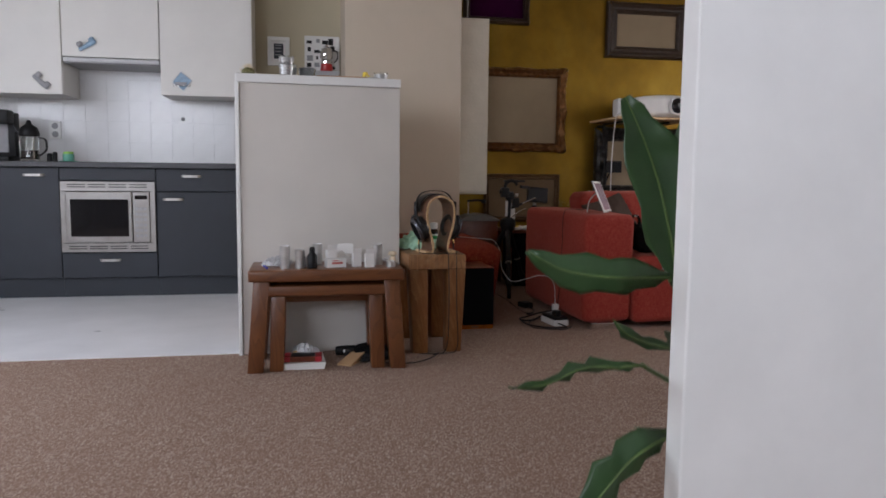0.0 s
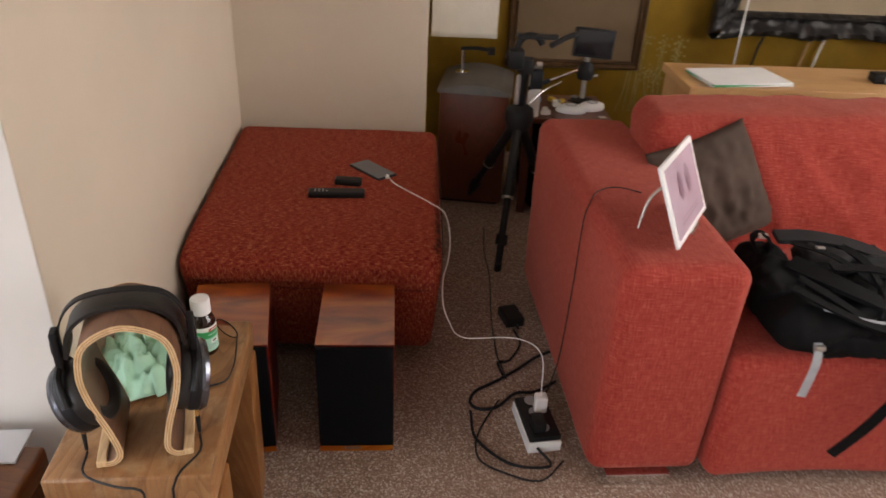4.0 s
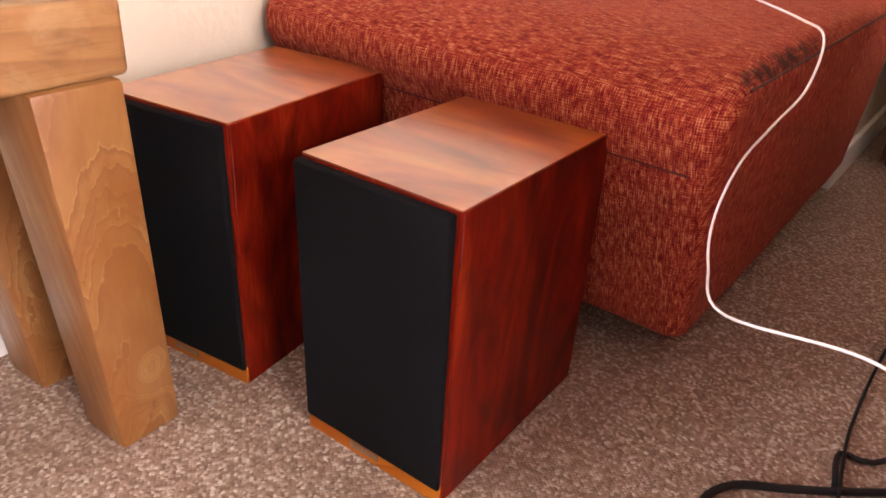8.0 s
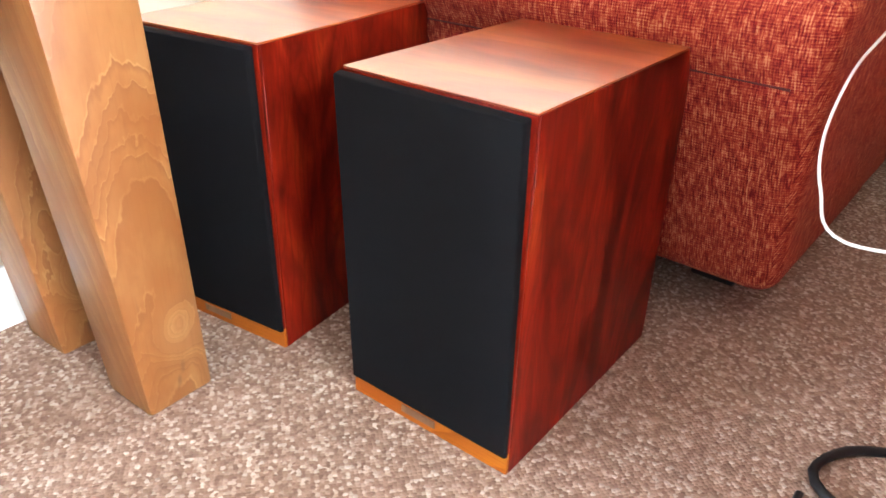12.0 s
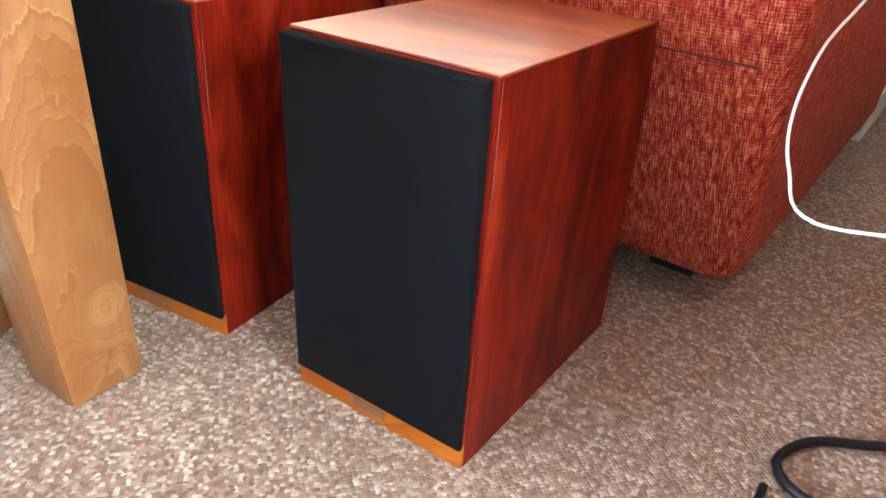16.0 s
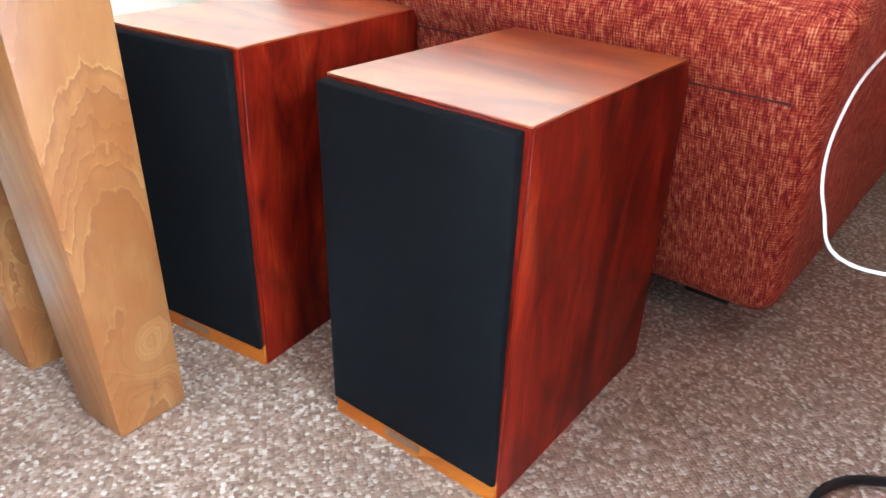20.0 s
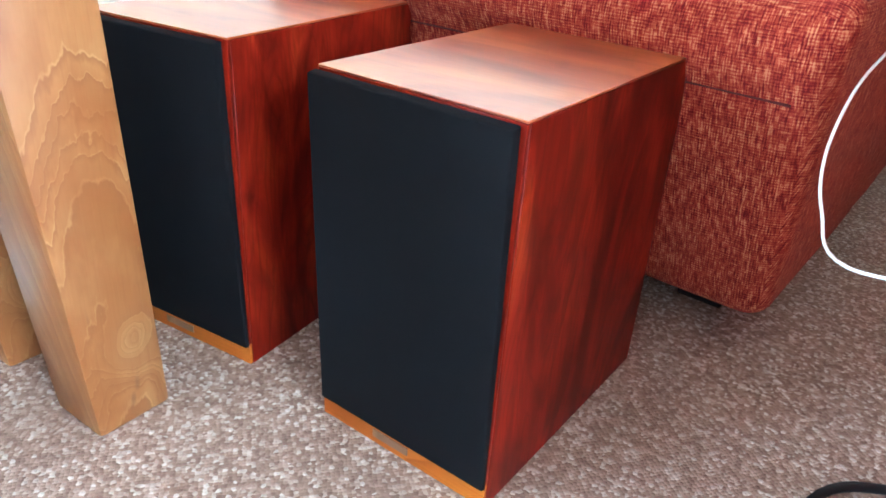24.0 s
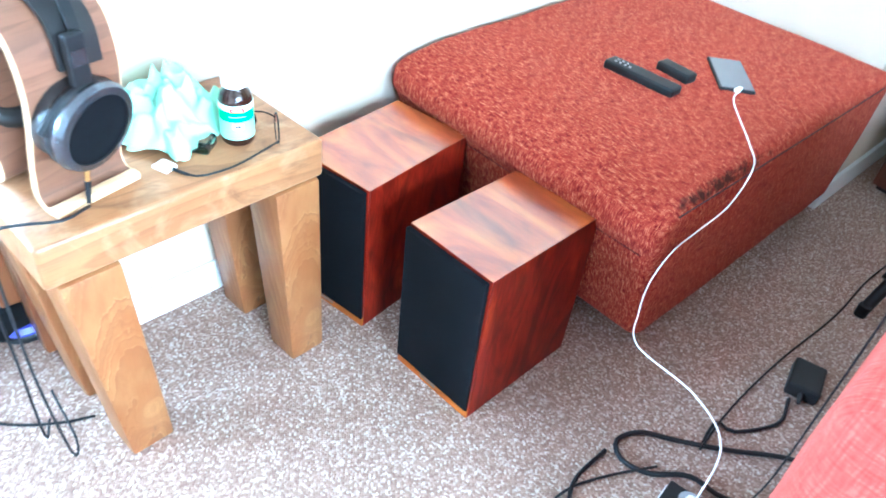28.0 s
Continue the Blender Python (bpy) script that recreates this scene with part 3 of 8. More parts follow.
def blocks(*specs, bevel=0.003, segs=2):
    """One bmesh of boxes, each (x0, y0, z0, x1, y1, z1), with bevelled edges."""
    bm = bmesh.new()
    for x0, y0, z0, x1, y1, z1 in specs:
        m = Matrix.Translation(((x0 + x1) / 2, (y0 + y1) / 2, (z0 + z1) / 2)) @ Matrix.Diagonal((abs(x1 - x0), abs(y1 - y0), abs(z1 - z0), 1))
        made = bmesh.ops.create_cube(bm, size=1, matrix=m)["verts"]
        size = min(abs(x1 - x0), abs(y1 - y0), abs(z1 - z0))
        b = min(bevel, size * 0.45)
        if b > 0:
            edges = list({e for v in made for e in v.link_edges})
            bmesh.ops.bevel(bm, geom=edges, offset=b, segments=segs, profile=0.5, affect="EDGES")
    return bm


def hull(bottom, top, bevel=0.004, segs=2):
    """A hexahedron from four bottom and four top corners, anticlockwise from above."""
    bm = bmesh.new()
    v = [bm.verts.new(p) for p in (*bottom, *top)]
    for f in ((3, 2, 1, 0), (4, 5, 6, 7), (0, 1, 5, 4), (1, 2, 6, 5), (2, 3, 7, 6), (3, 0, 4, 7)):
        bm.faces.new([v[i] for i in f])
    if bevel:
        bmesh.ops.bevel(bm, geom=list(bm.edges), offset=bevel, segments=segs, profile=0.5, affect="EDGES")
    return bm


def soft_box(lo, hi, r, puff=0.0, wrinkle=0.0, cell=0.06, seed=0.0, squash=None):
    """A padded block with rounded edges, bulged faces and slight wrinkles."""
    lo, hi = Vector(lo), Vector(hi)
    mid, half = (lo + hi) / 2, (hi - lo) / 2
    r = min(r, *[h * 0.98 for h in half])
    axes = []
    for h in half:
        inner = h - r
        n = max(2, round(2 * inner / cell))
        arc = [inner + r * math.tan(math.pi / 4 * k / 4) for k in range(1, 5)]
        axes.append([-a for a in reversed(arc)] + [-inner + 2 * inner * k / n for k in range(n + 1)] + arc)
    index, verts, faces = {}, [], []

    def vert(p):
        key = tuple(round(c, 6) for c in p)
        if key not in index:
            index[key] = len(verts)
            inner = Vector([max(-(h - r), min(h - r, c)) for c, h in zip(p, half)])
            d = Vector(p) - inner
            q = inner + d.normalized() * r if d.length > 1e-9 else Vector(p)
            if puff or wrinkle:
                out = d.normalized() if d.length > 1e-9 else Vector((0, 0, 0))
                rel = [abs(c / h) for c, h in zip(p, half)]
                a = sorted(rel)
                dome = max(0.0, (1 - a[0] ** 2) * (1 - a[1] ** 2))
                w = noise.noise((q + Vector((seed, seed * 2, 0))) * 7) + 0.5 * noise.noise((q + Vector((seed, 0, seed))) * 19)
                q = q + out * (puff * dome + wrinkle * w)
            q = q + mid
            verts.append(squash(q) if squash else q)
        return index[key]

    for ax in range(3):
        b, c = (ax + 1) % 3, (ax + 2) % 3
        for side in (-1, 1):
            for i in range(len(axes[b]) - 1):
                for j in range(len(axes[c]) - 1):
                    quad = []
                    for bi, cj in ((i, j), (i + 1, j), (i + 1, j + 1), (i, j + 1)):
                        p = [0, 0, 0]
                        p[ax], p[b], p[c] = side * half[ax], axes[b][bi], axes[c][cj]
                        quad.append(vert(p))
                    faces.append(tuple(quad if side > 0 else reversed(quad)))
    return verts, faces


def curve_points(points, step=0.012):
    """A smooth line through the given points."""
    pts = [Vector(p) for p in points]
    pts = [pts[0] * 2 - pts[1]] + pts + [pts[-1] * 2 - pts[-2]]
    out = []
    for i in range(1, len(pts) - 2):
        p0, p1, p2, p3 = pts[i - 1 : i + 3]
        n = max(2, int((p2 - p1).length / step))
        for k in range(n):
            t = k / n
            out.append(0.5 * (2 * p1 + (p2 - p0) * t + (2 * p0 - 5 * p1 + 4 * p2 - p3) * t * t + (3 * p1 - p0 - 3 * p2 + p3) * t**3))
    return out + [pts[-2]]


def tube(points, radius, sides=8, step=0.012, smooth_line=True, closed=False):
    """A round rod along a line. radius: one number, or one at each end."""
    line = curve_points(points, step) if smooth_line else [Vector(p) for p in points]
    r0, r1 = radius if isinstance(radius, tuple) else (radius, radius)
    verts, faces = [], []
    side = None
    for i, p in enumerate(line):
        d = (line[min(i + 1, len(line) - 1)] - line[max(i - 1, 0)]).normalized()
        if side is None:
            side = d.orthogonal().normalized()
        side = (side - d * side.dot(d)).normalized()
        up = d.cross(side)
        r = r0 + (r1 - r0) * i / max(1, len(line) - 1)
        for k in range(sides):
            a = 2 * math.pi * k / sides
            verts.append(p + (side * math.cos(a) + up * math.sin(a)) * r)
    for i in range(len(line) - 1):
        for k in range(sides):
            a, b = i * sides + k, i * sides + (k + 1) % sides
            faces.append((a, b, b + sides, a + sides))
    faces.append(tuple(reversed(range(sides))))
    faces.append(tuple(len(verts) - sides + k for k in range(sides)))
    return verts, faces


def lathe(profile, sides=32, at=(0, 0, 0), m=None):
    """A turned body: profile of (radius, height), closed at the axis where the radius is 0."""
    verts, faces, rings = [], [], []
    for r, z in profile:
        if r < 1e-6:
            rings.append([len(verts)])
            verts.append(Vector((0, 0, z)))
        else:
            rings.append([len(verts) + k for k in range(sides)])
            verts += [Vector((r * math.cos(2 * math.pi * k / sides), r * math.sin(2 * math.pi * k / sides), z)) for k in range(sides)]
    for a, b in zip(rings, rings[1:]):
        for k in range(sides):
            quad = [a[k % len(a)], a[(k + 1) % len(a)], b[(k + 1) % len(b)], b[k % len(b)]]
            clean = list(dict.fromkeys(quad))
            if len(clean) > 2:
                faces.append(tuple(clean))
    m = m or Matrix.Identity(4)
    return [Vector(at) + (m @ v) for v in verts], faces


def ribbon(points, wide, thick, across, step=0.012):
    """A flat strap along a line; across: the direction of its width."""
    line = curve_points(points, step)
    across = Vector(across).normalized()
    verts, faces = [], []
    for i, p in enumerate(line):
        d = (line[min(i + 1, len(line) - 1)] - line[max(i - 1, 0)]).normalized()
        side = (across - d * across.dot(d)).normalized()
        up = d.cross(side).normalized()
        for a, b in ((-1, -1), (1, -1), (1, 1), (-1, 1)):
            verts.append(p + side * (wide / 2 * a) + up * (thick / 2 * b))
    for i in range(len(line) - 1):
        for k in range(4):
            a, b = i * 4 + k, i * 4 + (k + 1) % 4
            faces.append((a, b, b + 4, a + 4))
    n = len(verts)
    return verts, faces + [(3, 2, 1, 0), (n - 4, n - 3, n - 2, n - 1)]


def merged(*meshes):
    verts, faces = [], []
    for v, f in meshes:
        n = len(verts)
        verts += list(v)
        faces += [tuple(i + n for i in q) for q in f]
    return verts, faces


def placed(mesh, m):
    return [m @ Vector(v) for v in mesh[0]], mesh[1]


def as_data(bm):
    bm.verts.index_update()
    out = [v.co.copy() for v in bm.verts], [tuple(v.index for v in f.verts) for f in bm.faces]
    bm.free()
    return out


# ---- the setting ----
def slab(name, material, *specs, label="", bevel=0.0, along="z"):
    return tagged(part(name, blocks(*specs, bevel=bevel), material, None, "", None, along), label, "", "", "structure")


floor = slab("floor", "carpet", (-3.4, -1.95, -0.12, 4.9, 5.75, 0.0), label="brown and beige flecked loop carpet")
slab("floor_kitchen", "vinyl", (-3.3, 3.02, -0.1, -0.405, 5.4, 0.004), label="pale grey vinyl kitchen floor, edge on the carpet")
slab("ceiling", "ceiling", (-3.4, -1.95, 2.515, 4.9, 5.75, 2.7), label="off-white plaster ceiling")
wall_north = slab("wall_north", "gold_wall", (0.99, 5.6, 0, 4.9, 5.75, 2.56), label="back wall painted in mottled antique gold")
wall_kitchen = slab("wall_kitchen", "kitchen_wall", (-3.4, 5.35, 0, 0.185, 5.75, 2.56), label="pale olive kitchen wall, white tiles below")
slab("chimney_breast", "wall", (0.185, 4.71, 0, 1.0, 5.75, 2.56), label="warm white chimney breast beside the ottoman", bevel=0.004)
# West and south walls stay unseen; their dark tone limits the bounce.
slab("wall_west", "bounce_wall", (-3.4, -1.95, 0, -3.25, 0.7, 2.56), (-3.4, 3.3, 0, -3.25, 5.35, 2.56), (-3.4, 0.7, 0, -3.25, 3.3, 0.6), (-3.4, 0.7, 2.4, -3.25, 3.3, 2.56), label="unseen side wall with a window, darkened to cut bounced light")
slab("wall_south", "bounce_wall", (-3.25, -1.95, 0, -3.0, -1.8, 2.56), (-1.2, -1.95, 0, 0.5, -1.8, 2.56), (1.5, -1.95, 0, 4.75, -1.8, 2.56), (-3.0, -1.95, 0, -1.2, -1.8, 0.6), (-3.0, -1.95, 2.35, -1.2, -1.8, 2.56), (0.5, -1.95, 0, 1.5, -1.8, 0.6), (0.5, -1.95, 2.35, 1.5, -1.8, 2.56), label="unseen wall with two windows, darkened to cut bounced light")
slab("wall_east", "white_wall", (4.6, -1.8, 0, 4.75, 1.0, 2.56), (4.6, 4.4, 0, 4.75, 5.6, 2.56), (4.6, 1.0, 0, 4.75, 4.4, 0.4), (4.6, 1.0, 2.4, 4.75, 4.4, 2.56), label="white window wall behind the sofa")
slab("wall_stub", "white_wall", (1.26, 0.262, 0, 4.6, 0.382, 2.56), label="plain white dividing wall", bevel=0.004)
door = thing("door_1", (0, 0, 0), 0, "plain white flush door standing open beside the plant", "door", "", "structure")
part("door_leaf", blocks((0.357, 0.345, 0.008, 1.255, 0.385, 2.06), bevel=0.003), "trim", door)
part("door_handle", blocks((1.16, 0.3, 1.03, 1.2, 0.344, 1.05), (1.06, 0.295, 1.032, 1.2, 0.305, 1.048), bevel=0.003), "steel", door, "steel lever handle")

# low partition with its ledge
partition = tagged(part("partition_wall", hull([(-0.385, 2.996, 0), (0.349, 3.037, 0), (0.292, 4.709, 0), (-0.385, 4.709, 0)], [(-0.385, 2.996, 1.252), (0.349, 3.037, 1.252), (0.292, 4.709, 1.252), (-0.385, 4.709, 1.252)], 0.003), "wall"), "low warm white partition wall behind the nest of tables", "wall", "", "structure")
ledge = tagged(part("partition_ledge", hull([(-0.402, 2.982, 1.2525), (0.3515, 3.02, 1.2525), (0.295, 4.708, 1.2525), (-0.402, 4.708, 1.2525)], [(-0.402, 2.982, 1.292), (0.3515, 3.02, 1.292), (0.295, 4.708, 1.292), (-0.402, 4.708, 1.292)], 0.004), "trim"), "white ledge on top of the low partition", "ledge", "", "structure")
part("front_panel", hull([(-0.384, 2.9925, 0.002), (0.3485, 3.0335, 0.002), (0.3485, 3.0365, 0.002), (-0.384, 2.9955, 0.002)], [(-0.384, 2.9925, 1.2515), (0.3485, 3.0335, 1.2515), (0.3485, 3.0365, 1.2515), (-0.384, 2.9955, 1.2515)], 0.001), "panel", partition, "smooth cream painted front panel")
part("edge_trim", blocks((-0.404, 2.978, 0, -0.386, 3.2, 1.251), bevel=0.003), "trim", ledge, "white upright edge strip")
part("bracket", tube([(0.312, 4.3, 1.25), (0.33, 4.3, 1.19), (0.32, 4.3, 1.17), (0.35, 4.3, 1.25)], 0.003, 6, 0.01), "steel", ledge, "bent wire bracket under the ledge end")
part("ledge_end", blocks((0.306, 4.16, 1.268, 0.372, 4.7, 1.2915), bevel=0.004), "trim", ledge, "short thin side extension of the ledge")
tagged(part("baseboard", hull([(0.35, 3.05, 0), (0.359, 3.05, 0), (0.34, 3.62, 0), (0.331, 3.62, 0)], [(0.35, 3.05, 0.075), (0.356, 3.05, 0.075), (0.337, 3.62, 0.075), (0.331, 3.62, 0.075)], 0.002), "trim"), "white baseboard along the partition", "", "", "structure")
slab("baseboard_corner", "trim", (0.31, 4.694, 0, 1.014, 4.709, 0.075), (1.001, 4.71, 0, 1.014, 5.59, 0.075), bevel=0.003, label="white baseboard round the chimney breast")


# tiles over the worktop
def tiling():
    size, gap = 0.1488, 0.0012
    bed = tagged(part("backsplash", blocks((-2.9, 5.34, 0.9, 0.184, 5.3495, 1.514), (-1.75, 5.34, 1.5145, -0.75, 5.3495, 1.665), bevel=0), "grout"), "white square wall tiles over the worktop", "tiles", "", "structure")
    proto = None
    for r in range(5):
        for c in range(14, -1, -1):
            if r == 4 and not 6 <= c <= 11:
                continue
            x, z = 0.183 - 0.046 - (c + 1) * (size + gap), 0.913 + r * (size + gap)
            if proto is None:
                proto = part("tile", blocks((0, 0, 0, size, 0.007, size), bevel=0.0007, segs=1), "tile", bed)
                ob = proto
            else:
                ob = new("tile", proto.data)
                ob.parent = bed
            ob.location = (x, 5.3378, z)


# ---- windows ----
def east_window():
    w = thing("window_1", (4.66, 0, 0), 0, "tall white-framed window with small panes", "window", "", "structure")
    part("window_frame", blocks((-0.04, 1.0, 0.4, 0.04, 1.06, 2.4), (-0.04, 4.34, 0.4, 0.04, 4.4, 2.4), (-0.04, 1.06, 0.4, 0.04, 4.34, 0.46), (-0.04, 1.06, 2.34, 0.04, 4.34, 2.4), bevel=0.004), "trim", w)
    part("window_sill", blocks((-0.12, 0.95, 0.36, -0.04, 4.42, 0.395), bevel=0.006), "trim", w)
    bars = [(y - 0.03, y + 0.03) for y in (4.13, 3.3, 2.5, 1.75)]
    for a, b in bars:
        part("mullion", blocks((-0.035, a, 0.46, 0.035, b, 2.34), bevel=0.004), "trim", w)
    ys = [4.34] + [v for a, b in bars for v in (b, a)] + [1.06]
    for hi, lo in zip(ys[::2], ys[1::2]):
        for z in (1.13, 1.67):
            part("glazing_bar", blocks((-0.025, lo, z - 0.018, 0.025, hi, z + 0.018), bevel=0.003), "trim", w)
        for z0, z1 in ((0.46, 1.112), (1.148, 1.652), (1.688, 2.34)):
            p = part("pane", blocks((-0.002, lo, z0, 0.002, hi, z1), bevel=0), "pane", w)
            p.visible_shadow = False
    h = part("handle", blocks((-0.065, 3.985, 1.0, -0.05, 4.0, 1.12), (-0.05, 3.983, 1.09, -0.036, 4.002, 1.15), bevel=0.003), "steel", w, "steel casement handle")
    part("casement", blocks((-0.05, 4.04, 0.47, -0.036, 4.1, 2.33), (-0.05, 3.34, 0.47, -0.036, 3.38, 2.33), (-0.05, 3.38, 0.47, -0.036, 4.04, 0.53), (-0.05, 3.38, 2.27, -0.036, 4.04, 2.33), bevel=0.003), "trim", w, "opening sash")
    return h


# Side window out of view, its place and size assumed.
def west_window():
    w = thing("window_3", (-3.32, 1.3, 0), 0, "unseen wide white-framed side window, assumed from the light", "window", "", "structure")
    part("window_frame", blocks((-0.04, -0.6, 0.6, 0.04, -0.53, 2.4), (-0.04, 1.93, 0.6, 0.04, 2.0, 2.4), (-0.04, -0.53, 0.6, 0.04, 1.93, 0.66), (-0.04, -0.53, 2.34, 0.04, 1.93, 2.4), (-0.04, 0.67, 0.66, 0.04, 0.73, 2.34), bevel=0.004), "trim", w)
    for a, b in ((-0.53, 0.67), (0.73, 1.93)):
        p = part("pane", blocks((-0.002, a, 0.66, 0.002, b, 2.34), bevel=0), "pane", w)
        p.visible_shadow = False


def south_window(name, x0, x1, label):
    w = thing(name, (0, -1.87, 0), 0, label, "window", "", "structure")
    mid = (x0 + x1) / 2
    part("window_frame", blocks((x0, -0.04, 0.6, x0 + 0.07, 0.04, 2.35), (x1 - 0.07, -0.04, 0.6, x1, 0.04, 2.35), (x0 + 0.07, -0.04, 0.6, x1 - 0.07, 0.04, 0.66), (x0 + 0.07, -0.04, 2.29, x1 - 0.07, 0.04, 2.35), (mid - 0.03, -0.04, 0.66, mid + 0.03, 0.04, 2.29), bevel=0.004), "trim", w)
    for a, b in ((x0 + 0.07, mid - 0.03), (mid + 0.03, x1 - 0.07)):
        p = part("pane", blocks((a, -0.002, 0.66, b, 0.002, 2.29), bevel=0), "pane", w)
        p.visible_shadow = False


def curtain(y0, y1, x, waves, name, label):
    """A gathered curtain with deep folds."""
    cols, rows = waves * 10, 26
    verts, faces, across = [], [], 0.0
    us = []
    last = None
    for c in range(cols + 1):
        s = c / cols
        row = []
        for r in range(rows + 1):
            t = r / rows
            amp = 0.036 + 0.012 * math.sin(c * 0.37)
            px = x + amp * math.sin(s * waves * 2 * math.pi + 0.5 * math.sin(t * 3 + c * 0.1)) * (0.75 + 0.25 * t)
            py = y0 + (y1 - y0) * s + 0.015 * math.sin(s * 23 + t * 2)
            row.append(Vector((px, py, 2.47 - 2.43 * t)))
        if last:
            across += (row[13] - last[13]).length
        us.append(across)
        verts += row
        last = row
    for c in range(cols):
        for r in range(rows):
            a = c * (rows + 1) + r
            faces.append((a, a + 1, a + rows + 2, a + rows + 1))
    thing_ = thing(name, (0, 0, 0), 0, label, "curtain")
    ob = part("curtain_cloth", (verts, faces), "curtain", thing_, "", 180)
    uv = ob.data.uv_layers["uv"].data
    for poly in ob.data.polygons:
        for li in poly.loop_indices:
            vi = ob.data.loops[li].vertex_index
            uv[li].uv = (us[vi // (rows + 1)], verts[vi].z)
    sol = ob.modifiers.new("thickness", "SOLIDIFY")
    sol.thickness = 0.003
    part("curtain_rail", tube([(x, y0 - 0.05, 2.49), (x, y1 + 0.05, 2.49)], 0.012, 8, smooth_line=False), "steel", thing_)


tiling()
east_window()
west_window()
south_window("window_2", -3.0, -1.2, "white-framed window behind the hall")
# Added window, never in view, housing the fill for the door.
south_window("added_window_4", 0.5, 1.5, "added unseen window that brightens the open door")
curtain(5.53, 4.4, 4.47, 7, "curtain", "cream curtain with brown wavy trellis pattern")

# garden outside
tagged(part("ground", blocks((-40, -40, -0.4, 40, 40, -0.3), bevel=0), "ground"), "mown garden ground outside", "ground", "", "structure")


def hedge(name, at, size, count, seed):
    rnd = random.Random(seed)
    verts, faces = [], []
    for _ in range(count):
        p = Vector([rnd.gauss(0, 0.38) * s for s in size])
        p.z = abs(p.z)
        d = Vector((rnd.uniform(-1, 1), rnd.uniform(-1, 1), rnd.uniform(-0.3, 1))).normalized() * rnd.uniform(0.03, 0.07)
        s = d.orthogonal().normalized() * rnd.uniform(0.01, 0.02)
        n = len(verts)
        verts += [p - d, p + s, p + d, p - s]
        faces.append((n, n + 1, n + 2, n + 3))
    t = thing(name, at, 0, "loose green garden shrub outside the window", "shrub")
    part("foliage", (verts, faces), "hedge", t)
    part("stem", tube([(0, 0, -0.05), (0.03, 0.02, size[2] * 0.4)], (0.03, 0.01)), "pub_oak", t)


tagged(part("backdrop", blocks((14, -12, -0.29, 14.1, 24, 14), bevel=0), "backdrop"), "pale overcast sky beyond the garden", "sky", "", "structure")
hedge("shrub", (6.3, 5.4, -0.3), (0.7, 0.8, 1.3), 2600, 3)
hedge("shrub", (7.2, 4.4, -0.3), (0.9, 0.9, 1.0), 2600, 4)


# ---- loudspeakers ----
def loudspeaker(at, turn, label):
    s = thing("loudspeaker", at, turn, label, "loudspeaker", "pair of loudspeakers")
    w, d, h = 0.0956, 0.29, 0.3425
    left = -0.095
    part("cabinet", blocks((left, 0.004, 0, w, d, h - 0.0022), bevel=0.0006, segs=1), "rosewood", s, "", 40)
    part("top_panel", blocks((left, 0.0005, h - 0.002, w, d, h), bevel=0.0005, segs=1), "rosewood_lit_top", s, "orange-brown figured veneer top, toned lighter for light from above, satin sheen", 40, "x")
    part("lower_rail", blocks((left + 0.0003, 0, 0.0003, w - 0.0003, 0.0038, 0.0255), bevel=0.0006, segs=1), "baffle", s, "strip under the grille, coloured bright orange-brown as lit from the front", 40, "x")
    part("front_baffle", blocks((left + 0.0003, 0.0002, 0.0257, w - 0.0003, 0.0038, h - 0.0022), bevel=0.0008, segs=2), "rosewood", s, "red veneer front showing as a thin edge round the grille", 40)
    low = [(-0.0925, -0.0055, 0.0235), (0.0955, -0.0055, 0.0235), (0.0965, -0.0003, 0.0235), (-0.0925, -0.0003, 0.0235)]
    high = [(-0.0935, -0.0132, 0.3385), (0.0925, -0.0132, 0.3385), (0.0935, -0.0035, 0.3405), (-0.0935, -0.0035, 0.3405)]
    part("grille", hull(low, high, 0.0018, 3), "grille", s, "removable grille of black cloth", 60)
    part("badge", blocks((-0.03, -0.0012, 0.008, 0.012, -0.0001, 0.017), bevel=0.0004, segs=1), "walnut", s, "small worn metal badge")
    for x in (-0.03, 0.03):
        part("terminal", lathe([(0, d), (0.006, d), (0.006, d + 0.012), (0, d + 0.012)], 12, (0, 0, 0), Matrix(((1, 0, 0, x), (0, 0, 1, 0), (0, 1, 0, 0.07), (0, 0, 0, 1)))), "gold", s)
    return s


loudspeaker((0.8285, 3.41, 0), 1.8, "glossy rosewood bookshelf loudspeaker with black grille on the carpet")
loudspeaker((0.528, 3.391, 0), 8.5, "glossy rosewood loudspeaker beside the oak stool leg")


# ---- oak stool ----
def leg(parent, foot, top, z, half, material, name="leg"):
    fx, fy = foot
    tx, ty = top
    b = [(fx - half, fy - half, 0), (fx + half, fy - half, 0), (fx + half, fy + half, 0), (fx - half, fy + half, 0)]
    t = [(tx - half, ty - half, z), (tx + half, ty - half, z), (tx + half, ty + half, z), (tx - half, ty + half, z)]
    return part(name, hull(b, t, 0.005), material, parent, "", 40)


